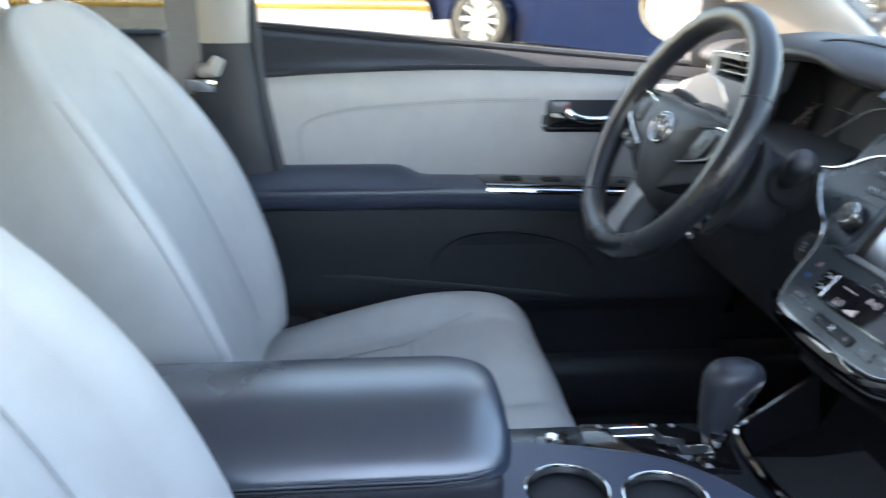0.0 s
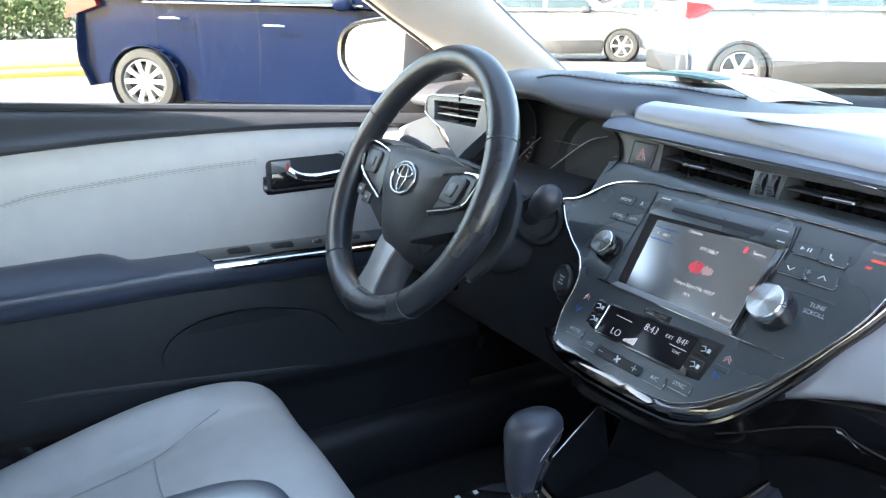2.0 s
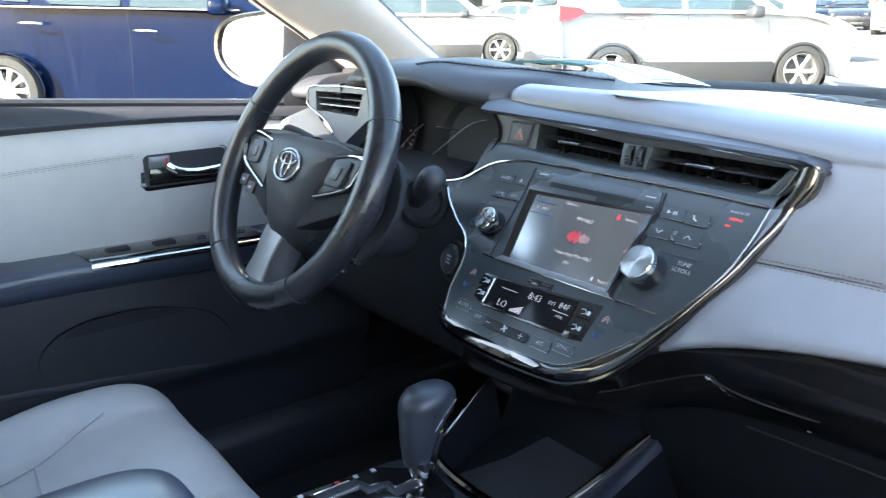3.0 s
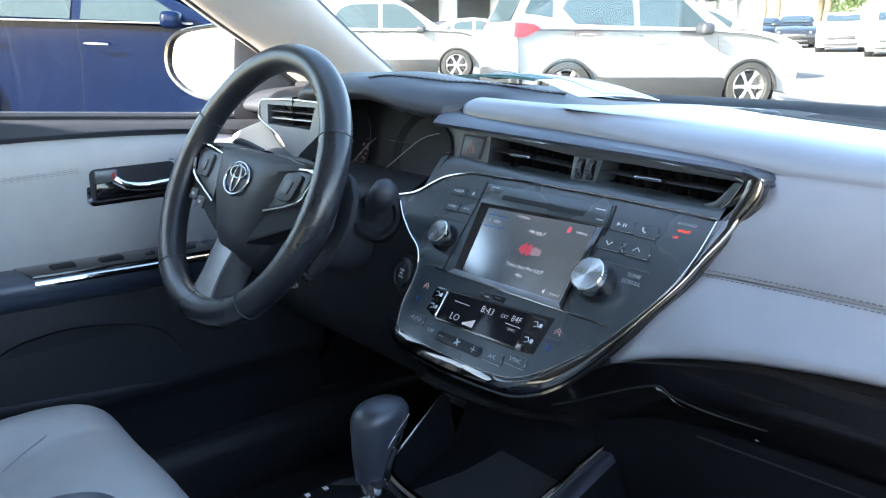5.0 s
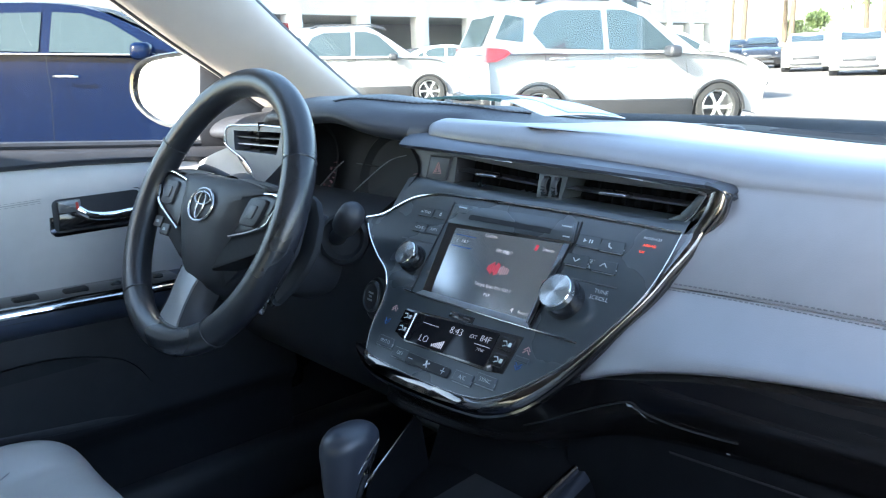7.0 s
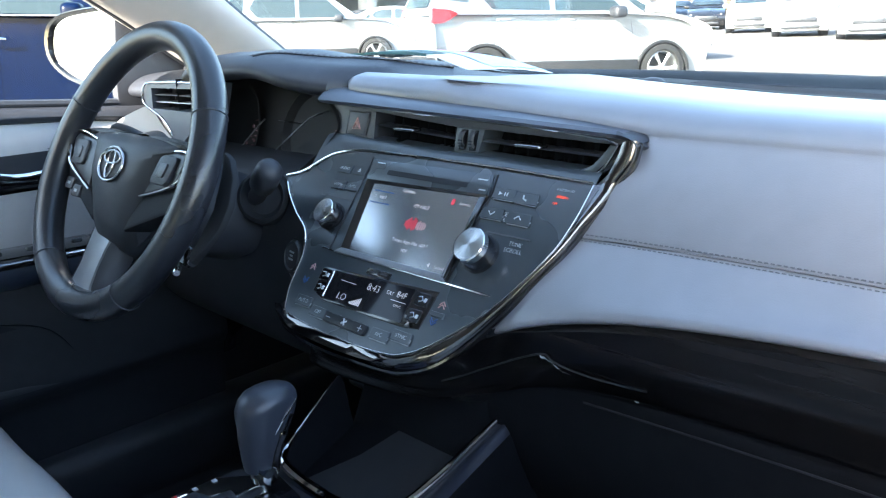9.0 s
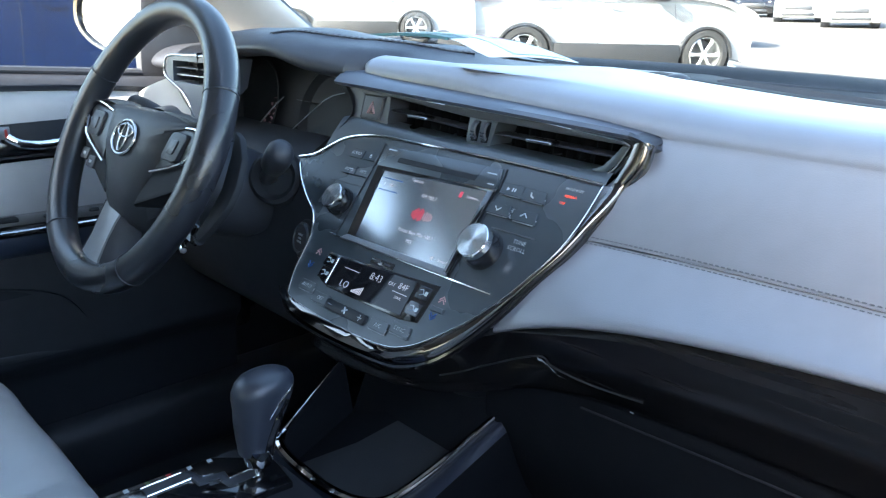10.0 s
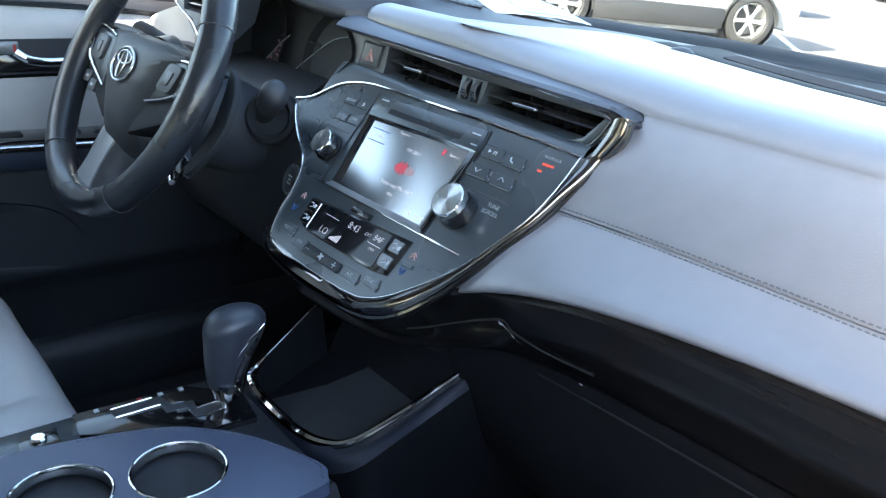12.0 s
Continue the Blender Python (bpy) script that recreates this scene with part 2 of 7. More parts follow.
def spline_rows(rows, n):
    """Smooth between rows."""
    cols = [spline(list(c), n) for c in zip(*rows)]
    return [list(r) for r in zip(*cols)]


def even(pts, n):
    """n points at even steps along an open line."""
    pts = [Vector(p) for p in pts]
    d = [0.0]
    for a, b in zip(pts, pts[1:]):
        d.append(d[-1] + (b - a).length)
    out, i = [], 0
    for k in range(n):
        s = d[-1] * k / (n - 1)
        while i < len(pts) - 2 and d[i + 1] < s:
            i += 1
        w = (s - d[i]) / max(d[i + 1] - d[i], 1e-9)
        out.append(pts[i].lerp(pts[i + 1], min(max(w, 0), 1)))
    return out


def loft(rows, bm=None, ring=False, wrap=False, caps=False):
    """Faces between rows of points; ring closes each row, wrap joins the last row to the first."""
    bm = bm or bmesh.new()
    vs = [[bm.verts.new(p) for p in r] for r in rows]
    n = len(rows[0])
    for i in range(len(vs) if wrap else len(vs) - 1):
        a, b = vs[i], vs[(i + 1) % len(vs)]
        for j in range(n if ring else n - 1):
            k = (j + 1) % n
            try:
                bm.faces.new((a[j], a[k], b[k], b[j]))
            except ValueError:
                pass
    if caps:
        for r in (vs[0], vs[-1]):
            try:
                bm.faces.new(r)
            except ValueError:
                pass
    return bm


def sheet(rows, thick, bm=None):
    """A loft with thickness: a second skin inside the first, joined round the edge."""
    bm = bm or bmesh.new()
    tmp = loft(rows)
    tmp.verts.ensure_lookup_table()
    bmesh.ops.recalc_face_normals(tmp, faces=tmp.faces)
    tmp.normal_update()
    n, k = len(rows), len(rows[0])
    back = [v.co - v.normal * thick for v in tmp.verts]
    tmp.free()
    a = [[bm.verts.new(p) for p in r] for r in rows]
    b = [[bm.verts.new(back[i * k + j]) for j in range(k)] for i in range(n)]
    for i in range(n - 1):
        for j in range(k - 1):
            bm.faces.new((a[i][j], a[i][j + 1], a[i + 1][j + 1], a[i + 1][j]))
            bm.faces.new((b[i][j], b[i + 1][j], b[i + 1][j + 1], b[i][j + 1]))
    for i in range(n - 1):
        bm.faces.new((a[i][0], a[i + 1][0], b[i + 1][0], b[i][0]))
        bm.faces.new((a[i][-1], b[i][-1], b[i + 1][-1], a[i + 1][-1]))
    for j in range(k - 1):
        bm.faces.new((a[0][j], b[0][j], b[0][j + 1], a[0][j + 1]))
        bm.faces.new((a[-1][j], a[-1][j + 1], b[-1][j + 1], b[-1][j]))
    return bm


def tube(pts, r, closed=False, n=10, bm=None, flat=1.0, up=None):
    """A round (or flattened) bar along pts; r is one radius or one a point."""
    bm = bm or bmesh.new()
    pts = [Vector(p) for p in pts]
    k = len(pts)
    rows, prev = [], None
    for i, p in enumerate(pts):
        a = pts[(i - 1) % k] if closed or i else p
        b = pts[(i + 1) % k] if closed or i < k - 1 else p
        t = (b - a).normalized()
        if prev is None or up is not None:
            ref = Vector(up) if up is not None else (Vector((0, 0, 1)) if abs(t.z) < 0.9 else Vector((0, 1, 0)))
            nx = t.cross(ref).normalized()
        else:
            nx = (prev - t * prev.dot(t)).normalized()
        prev = nx
        ny = t.cross(nx)
        rr = r[i] if isinstance(r, (list, tuple)) else r
        rows.append([p + nx * math.cos(q) * rr + ny * math.sin(q) * rr * flat for q in (2 * math.pi * j / n for j in range(n))])
    return loft(rows, bm, ring=True, wrap=closed, caps=not closed)


def rbox(size, at, r=0.004, seg=2, m=None, bm=None):
    bm = bm or bmesh.new()
    tmp = bmesh.new()
    bmesh.ops.create_cube(tmp, size=1)
    bmesh.ops.scale(tmp, vec=size, verts=tmp.verts)
    if r:
        bmesh.ops.bevel(tmp, geom=tmp.edges[:], offset=min(r, min(size) * 0.49), segments=seg, profile=0.5, affect="EDGES")
    bmesh.ops.transform(tmp, matrix=Matrix.Translation(at) @ (m or Matrix.Identity(4)), verts=tmp.verts)
    me = bpy.data.meshes.new("tmp")
    tmp.to_mesh(me)
    tmp.free()
    bm.from_mesh(me)
    bpy.data.meshes.remove(me)
    return bm


def prism(poly, place, w0, w1, bevel=0.0, seg=2, bm=None):
    """A slab with the outline poly (u, v) from depth w0 to w1; its front edge rounded."""
    bm = bm or bmesh.new()
    tmp = bmesh.new()
    a = [tmp.verts.new(place(u, v, w0)) for u, v in poly]
    b = [tmp.verts.new(place(u, v, w1)) for u, v in poly]
    k = len(poly)
    tmp.faces.new(a[::-1])
    tmp.faces.new(b)
    for i in range(k):
        tmp.faces.new((a[i], a[(i + 1) % k], b[(i + 1) % k], b[i]))
    bmesh.ops.recalc_face_normals(tmp, faces=tmp.faces)
    if bevel:
        front = set(b)
        es = [e for e in tmp.edges if e.verts[0] in front and e.verts[1] in front]
        bmesh.ops.bevel(tmp, geom=es, offset=bevel, segments=seg, profile=0.5, affect="EDGES")
    me = bpy.data.meshes.new("tmp")
    tmp.to_mesh(me)
    tmp.free()
    bm.from_mesh(me)
    bpy.data.meshes.remove(me)
    return bm


def lathe(profile, m, n=32, bm=None, caps=False):
    """Turn (r, h) round the local z axis of m."""
    rows = [[m @ Vector((r * math.cos(a), r * math.sin(a), h)) for a in (2 * math.pi * j / n for j in range(n))] for r, h in profile]
    return loft(rows, bm, ring=True, caps=caps)


def rect(u0, v0, u1, v1, r=0.0, n=4):
    if not r:
        return [(u0, v0), (u1, v0), (u1, v1), (u0, v1)]
    out = []
    for cu, cv, a0 in ((u1 - r, v0 + r, -90), (u1 - r, v1 - r, 0), (u0 + r, v1 - r, 90), (u0 + r, v0 + r, 180)):
        for i in range(n + 1):
            a = radians(a0 + 90 * i / n)
            out.append((cu + r * math.cos(a), cv + r * math.sin(a)))
    return out


def writing(text, place, u, v, w, size, mat, parent, name="lettering", slant=0.0, align="CENTER"):
    """Raised letters on the plane of place, as one mesh."""
    c = bpy.data.curves.new(name, "FONT")
    c.body, c.size, c.align_x, c.align_y, c.extrude, c.resolution_u, c.shear = text, size, align, "CENTER", 0.0001, 2, slant
    c.offset = -size * 0.018
    tmp = bpy.data.objects.new("tmp", c)
    scene.collection.objects.link(tmp)
    me = bpy.data.meshes.new_from_object(tmp.evaluated_get(bpy.context.evaluated_depsgraph_get()))
    bm = bmesh.new()
    bm.from_mesh(me)
    for p in bm.verts:
        p.co = place(u + p.co.x, v + p.co.y, w + p.co.z)
    bpy.data.objects.remove(tmp)
    bpy.data.curves.remove(c)
    bpy.data.meshes.remove(me)
    return part(name, bm, mat, parent, smooth=False)


def stitches(pts, mat, parent, normal=(0, 0, 1), length=0.005, gap=0.0022, r=0.0007, name="stitching"):
    """A row of short threads along a line, in one mesh."""
    pts = [Vector(p) for p in pts]
    total = sum((b - a).length for a, b in zip(pts, pts[1:]))
    n = max(int(total / (length + gap)), 2)
    q = even(pts, n * 2)
    bm = bmesh.new()
    for i in range(0, len(q) - 1, 2):
        tube([q[i], q[i].lerp(q[i + 1], 1.25)], r, n=4, bm=bm)
    return part(name, bm, mat, parent)
# ---- the cabin: floor and shell ----
floor = part("floor", rbox((1.5, 2.6, 0.04), (0, -0.55, 0.15), 0.01), CARPET)
tagged(floor, "black carpeted floor of the car cabin", "floor", kind="structure")
tunnel = part("tunnel", rbox((0.26, 1.7, 0.26), (0.0, -0.45, 0.29), 0.06, 4), CARPET)
tagged(tunnel, "black carpeted tunnel under the console", "floor", kind="structure")
firewall = part("firewall", rbox((1.5, 0.05, 0.75), (0, 0.62, 0.50), 0.01, m=pose(0, 0, 0, 18)), CARPET)
tagged(firewall, "black carpeted footwell wall", "wall", kind="structure")


def roof_z(x, y):
    return 1.385 - 0.07 * (x / 0.62) ** 2 - 0.14 * ((y + 1.05) / 1.2) ** 2 - (0.03 if y > -0.23 else 0)


roof = part("ceiling", sheet([[(x, y, roof_z(x, y)) for x in np.linspace(-0.56, 0.56, 13)] for y in np.linspace(-0.20, -2.1, 16)], 0.04), HEADLINER)
tagged(roof, "cream cloth headliner of the car", "ceiling", kind="structure")
rear = part("wall_rear", rbox((1.4, 0.12, 0.85), (0, -2.0, 0.55), 0.03, m=pose(0, 0, 0, 14)), CREAM)
tagged(rear, "grey rear seatback wall of the cabin", "wall", kind="structure")
# side walls: behind the front doors, at the footwells and along the passenger side;
# the low passenger wall is added, unseen, to block light from the open doorway,
# and the passenger footwell wall is raised for the same end
for nm, x, y, ln, zt, lab in (("wall_left", -0.74, -1.50, 1.15, 0.90, "dark rear door trim of the car"), ("wall_right", 0.80, 0.22, 0.95, 0.86, "dark side wall of the passenger footwell"), ("wall_right_low", 0.80, -0.68, 0.85, 0.80, "unseen dark wall added to block light at the open passenger door"), ("wall_right_rear", 0.76, -1.62, 1.0, 0.90, "dark rear door trim of the car"), ("wall_kick_left", -0.765, 0.37, 0.62, 0.84, "dark side wall of the driver footwell")):
    w = part(nm, rbox((0.05, ln, zt - 0.14), (x, y, (zt + 0.14) / 2), 0.015), LEATHER_DARK)
    tagged(w, lab, "wall", kind="structure")
for sx in (-1, 1):
    rail = part("trim", tube(spline([(sx * 0.565, -0.28, 1.275), (sx * 0.580, -0.60, 1.300), (sx * 0.585, -1.0, 1.305), (sx * 0.58, -1.6, 1.25), (sx * 0.60, -2.1, 1.10)], 5), 0.04, n=12), CREAM)
    tagged(rail, "cream roof rail trim above the doors", "trim", kind="structure")
    # unseen bar added to stop sun slipping between roof rail and window glass
    head = part("trim", tube(spline([(sx * 0.600, -0.22, 1.252), (sx * 0.618, -0.50, 1.270), (sx * 0.622, -0.90, 1.270), (sx * 0.618, -1.35, 1.245)], 5), 0.042, n=12), SOFT_BLACK)
    tagged(head, "unseen black upper door frame, added to block sun beside the rail", "trim", kind="structure")
    quarter = part("wall_quarter", rbox((0.06, 0.65, 0.40), (sx * 0.68, -1.85, 1.02), 0.03, 2, pose(0, 0, 0, 0, -10 * sx, 0)), CREAM)
    tagged(quarter, "cream rear pillar trim", "wall", kind="structure")
# unseen rear panes, added dark to block sun coming from behind
for sx in (-1, 1):
    rg = part("window_rear_side", sheet([[(sx * 0.770, y, 0.88), (sx * 0.745, y - 0.02, 1.05), (sx * 0.66, y - 0.04, 1.20), (sx * 0.590, y - 0.05, 1.290)] for y in np.linspace(-0.90, -1.62, 6)], 0.003), GLASS_TINT)
    tagged(rg, "unseen rear door window, tinted dark to hold back the sun", "window", kind="structure")
rear_glass = part("window_rear", sheet([[(x, -2.13 + 0.25 * f, 0.86 + 0.40 * f) for x in np.linspace(-0.62, 0.62, 7)] for f in (0, 0.5, 1)], 0.005), GLASS_TINT)
tagged(rear_glass, "unseen rear window of the car, tinted to dim the sun", "window", kind="structure")
sill = part("trim", rbox((0.10, 1.5, 0.14), (-0.70, -0.30, 0.22), 0.03, 3), SOFT_BLACK)
tagged(sill, "black plastic door sill trim", "trim", kind="structure")
sill_r = part("trim", rbox((0.10, 1.5, 0.14), (0.72, -0.30, 0.22), 0.03, 3), SOFT_BLACK)
tagged(sill_r, "black plastic door sill trim", "trim", kind="structure")


# ---- centre stack ----
TILT = radians(40.5)
SV, SN = Vector((0, math.sin(TILT), math.cos(TILT))), Vector((0, -math.cos(TILT), math.sin(TILT)))


def on_stack(u, v, w):
    return Vector((u, 0, 0.8)) + SV * v + SN * w


stack = thing("car_stereo", (0, -0.05, 0.64), "satin grey car stereo and climate panel with colour screen and knobs", "car stereo")
left_edge = [(-0.1135, -0.187), (-0.125, -0.16), (-0.1316, -0.12), (-0.150, -0.0923), (-0.182, -0.074), (-0.212, -0.054), (-0.232, -0.036)]
top_edge = [(-0.2401, -0.0284), (-0.2112, -0.0186), (-0.1746, 0.0090), (-0.1285, 0.0205), (-0.080, 0.0222), (-0.0318, 0.0222), (0.0523, 0.0222), (0.1264, 0.0212), (0.2068, 0.0188)]
right_edge = [(0.2068, 0.0188), (0.2031, -0.0233), (0.1919, -0.062), (0.1589, -0.1204), (0.1202, -0.1618), (0.0893, -0.1846), (0.0551, -0.1939), (-0.024, -0.1963), (-0.0997, -0.1913), (-0.1135, -0.187)]
le, te, re_ = (spline([(*p, 0) for p in e], 5) for e in (left_edge, top_edge, right_edge))
outline = [(p.x, p.y) for p in re_[:-1] + le[:-1] + te[:-1]]
fp = bmesh.new()
win = [(-0.0885, -0.0150), (0.0925, -0.0100), (0.0890, -0.1060), (-0.0720, -0.1060)]
ov = [fp.verts.new(on_stack(u, v, 0)) for u, v in outline]
wv = [fp.verts.new(on_stack(u, v, 0)) for u, v in win]
bmesh.ops.triangle_fill(fp, use_beauty=True, edges=[fp.edges.new((q[i], q[(i + 1) % len(q)])) for q in (ov, wv) for i in range(len(q))])
for q in (ov, wv):
    back = [fp.verts.new(v.co - SN * 0.045) for v in q]
    for i in range(len(q)):
        k = (i + 1) % len(q)
        fp.faces.new((q[i], q[k], back[k], back[i]))
part("faceplate", fp, SATIN, stack)
# broad smoked chrome rim round the right and lower edge
outer = [(0.2283, 0.0227), (0.2221, -0.0006), (0.2145, -0.020), (0.2040, -0.051), (0.1860, -0.087), (0.1690, -0.122), (0.1490, -0.156), (0.1260, -0.184), (0.0960, -0.2015), (0.0629, -0.2085), (-0.0156, -0.2120), (-0.075, -0.2105), (-0.105, -0.2050), (-0.1195, -0.1975)]
inner = even([(p.x + 0.0, p.y, 0) for p in re_], 60)
outs = [a.lerp(b, 0.96) for a, b in zip(inner, even([(p.x, p.y, 0) for p in spline([(*p, 0) for p in outer], 6)], 60))]
rim_in = [on_stack(a.x, a.y, 0) for a in inner]
rim_out = [on_stack(b.x, b.y, 0) for b in outs]
rim_bar = [a.lerp(b, 0.38 * (1 - min(i / 14, 1)) ** 1.5) for i, (a, b) in enumerate(zip(rim_in, rim_out))]
head_in = spline([(0.2275, 0.0250, 0.8530), (0.2235, 0.0205, 0.8365), rim_bar[0]], 5)[:-1]
head_out = spline([(0.2410, 0.0275, 0.8555), (0.2385, 0.0225, 0.8370), rim_out[0]], 5)[:-1]
rows, lip = [], []
for i, (a, b) in enumerate(zip(head_in + rim_bar, head_out + rim_out)):
    o = (b - a).normalized()
    g = min(max((i - 24) / 22, 0), 1)
    g = 0.35 + 0.65 * g * g * (3 - 2 * g)
    # the side is a round bar; the foot has a flat upper face that turns down in front
    k = min(max((i - 42) / 12, 0), 1)
    k = k * k * (3 - 2 * k)
    bar = ((0.20, 0.0055 * g), (0.45, 0.0080 * g), (0.72, 0.0065 * g), (0.90, 0.0030 * g), (1.0, -0.001), (1.03, -0.008))
    shelf = ((0.08, 0.0014), (0.45, 0.0002), (0.80, -0.0010), (0.95, -0.0040), (1.02, -0.0085), (1.01, -0.0140))
    rows.append([a - SN * 0.006, a + SN * 0.001] + [a.lerp(b, p[0] + (q[0] - p[0]) * k) + SN * (p[1] + (q[1] - p[1]) * k) for p, q in zip(bar, shelf)])
    lip.append([b + o * 0.0002 - SN * 0.002, b + o * 0.0024 - SN * 0.003, b + o * 0.0030 - SN * 0.006, b + o * 0.0005 - SN * 0.011, b - o * 0.022 - SN * 0.032])
# added strip: paints the dark reflection along the upper rim's inner half
part("rim_dark_reflection", loft([[a - SN * 0.004, a + SN * 0.0006, c + SN * 0.0008, c - SN * 0.002] for a, c in zip(rim_in[:16], rim_bar[:16])]), GLOSS_BLACK, stack, "gloss black strip for the dark reflection in the rim")
part("rim", loft(rows), SMOKED, stack, "polished smoked chrome rim")
part("rim_lip", loft(lip), GLOSS_BLACK, stack, "gloss black lip under the rim")
part("chrome_line", tube([on_stack(p.x, p.y, 0.0008) for p in le], 0.0012, n=6), CHROME, stack, "thin chrome line")
part("chrome_line", tube([on_stack(p.x, p.y + 0.001, 0.0015) for p in te], [0.0014] * len(te), n=6), CHROME, stack, "thin chrome line")
part("face_line", tube([on_stack(p.x, p.y, 0.0012) for p in re_], 0.0006, n=6), BADGE, stack, "thin chrome line")
part("divider", tube([on_stack(-0.104, -0.1069, 0.001), on_stack(-0.08, -0.1076, 0.001), on_stack(0.152, -0.109, 0.001)], 0.0011, n=6), CHROME, stack, "thin chrome divider line")
# head unit strip with disc slot
part("head_strip", prism([(-0.0974, 0.0125), (0.0887, 0.0145), (0.0945, -0.0088), (-0.093, -0.0135)], on_stack, -0.004, 0.0016, 0.001), SATIN, stack)
part("disc_slot", prism(rect(-0.0625, -0.0048, 0.061, 0.0012, 0.0015), on_stack, 0.0005, 0.0021), MATTE, stack, "black disc slot", smooth=False)
for k, (u, v, n) in enumerate(((-0.080, 0.0085, 6), (0.078, 0.007, 6), (0.083, -0.0045, 4))):
    part("print_bar", prism(rect(u - n * 0.0011, v - 0.0007, u + n * 0.0011, v + 0.0007), on_stack, 0.0016, 0.0019), PRINT, stack, smooth=False)
# screen with bezel
part("screen_bezel", loft([[on_stack(u, v, w) for u, v in q] for q, w in (([(-0.0905, -0.0135), (0.0945, -0.0085), (0.0905, -0.1075), (-0.074, -0.1075)], 0.0012), ([(-0.0890, -0.0145), (0.0930, -0.0095), (0.0895, -0.1065), (-0.0725, -0.1065)], 0.0024))] + [[on_stack(u, v, 0.0015 + (v + 0.0135) * 0.06) for u, v in ((-0.0735, -0.0185), (0.0845, -0.0135), (0.0855, -0.1005), (-0.0655, -0.1005))]], ring=True), GLOSS_BLACK, stack)
SCREEN_TILT = 0.06


def on_screen(u, v, w):
    """The screen stands a little steeper than the panel: its foot is sunk."""
    return on_stack(u, v, w + (v + 0.0135) * SCREEN_TILT)


screen = part("screen", prism([(-0.0735, -0.0185), (0.0845, -0.0135), (0.0855, -0.1005), (-0.0655, -0.1005)], on_screen, 0.0018, 0.0026), SCREEN, stack, "dim colour touch screen showing a radio page", smooth=False)
part("bezel_edge", prism([(0.0865, -0.0135), (0.0935, -0.0125), (0.0925, -0.105), (0.0872, -0.1045)], on_stack, 0.001, 0.0045, 0.001), GLOSS_BLACK, stack)
part("bezel_ledge", prism([(-0.082, -0.1085), (0.093, -0.109), (0.087, -0.1015), (-0.072, -0.1015)], on_stack, 0.001, 0.0040, 0.0015), SILVER, stack)


writing("Options", on_screen, -0.0145, -0.0205, 0.0027, 0.0056, SCREEN_INK, screen)
writing("Source", on_screen, 0.0705, -0.0235, 0.0027, 0.0056, SCREEN_INK, screen)
writing("FM 100.7", on_screen, 0.0135, -0.0355, 0.0027, 0.0064, SCREEN_INK, screen)
writing("Tampa Bays Mix 100.7", on_screen, 0.0190, -0.0765, 0.0027, 0.0060, SCREEN_INK, screen)
writing("MIX", on_screen, 0.0165, -0.0865, 0.0027, 0.0056, SCREEN_INK, screen)
writing("Sound", on_screen, 0.0730, -0.0945, 0.0027, 0.0056, SCREEN_INK, screen)
writing("100.7", on_screen, -0.050, -0.0330, 0.0027, 0.0052, SCREEN_INK, screen)
writing("1", on_screen, -0.0625, -0.0330, 0.0027, 0.0052, SCREEN_INK, screen)
for k in range(11):
    h = (0.006, 0.010, 0.014, 0.009, 0.015, 0.012, 0.007, 0.011, 0.008, 0.009, 0.006)[k]
    part("screen_mark", prism(rect(0.0005 + k * 0.0029, -0.0565 - h * 0.45, 0.0024 + k * 0.0029, -0.0565 + h * 0.55), on_screen, 0.0027, 0.0029), SCREEN_RED if k < 6 else PINK_MARK, screen, smooth=False)
for u, v, du in ((-0.052, -0.026, 0.016), (-0.052, -0.040, 0.016)):
    part("screen_mark", prism(rect(u - du, v - 0.0004, u + du, v + 0.0004), on_screen, 0.0027, 0.0029), BLUE_MARK, screen, smooth=False)
part("screen_mark", prism([(0.052, -0.0265), (0.056, -0.0265), (0.056, -0.0200), (0.052, -0.0200)], on_screen, 0.0027, 0.0029), SCREEN_RED, screen, smooth=False)
part("screen_mark", prism([(0.0790, -0.0575), (0.0835, -0.0535), (0.0835, -0.0615)], on_screen, 0.0027, 0.0029), PINK_MARK, screen, smooth=False)
part("screen_mark", prism([(0.0560, -0.0945), (0.0590, -0.0920), (0.0590, -0.0970)], on_screen, 0.0027, 0.0029), SCREEN_INK, screen, smooth=False)


# joints round the head unit
for a, b in (((-0.0985, 0.0150), (-0.0925, -0.1060)), ((0.0925, 0.0150), (0.0965, -0.0100)), ((0.0965, -0.0100), (0.0940, -0.1065)), ((-0.0975, -0.0135), (-0.1000, 0.0150))):
    part("joint", tube([on_stack(*a, 0.0006), on_stack((a[0] + b[0]) / 2, (a[1] + b[1]) / 2, 0.0006), on_stack(*b, 0.0006)], 0.0009, n=5), MATTE, stack)


# knobs
def knob(u, v, r, height, label):
    k = None
    m = Matrix.Translation(on_stack(u, v, 0)) @ Matrix((Vector((1, 0, 0)), SV, SN)).transposed().to_4x4()
    k = part("knob", lathe([(r * 1.16, 0.0005), (r * 1.15, height * 0.30), (r * 1.03, height * 0.62), (r * 0.98, height * 0.82), (r * 0.90, height * 0.84), (0.001, height * 0.84)], m, 40), GLOSS_BLACK, stack, label)
    part("collar", lathe([(r * 1.02, height * 0.60), (r * 1.00, height * 0.96), (r * 0.94, height)], m, 40), CHROME, k, "chrome collar")
    # spun metal face, with fine turned rings
    prof = [(r * 0.945, height * 0.98)]
    for i in range(27):
        prof.append((r * (0.935 - i * 0.0345), height * 0.985 + (0.00013 if i % 2 else 0)))
    part("cap", lathe(prof, m, 72), BRUSHED, k, "spun aluminium face", smooth=False)
    return k


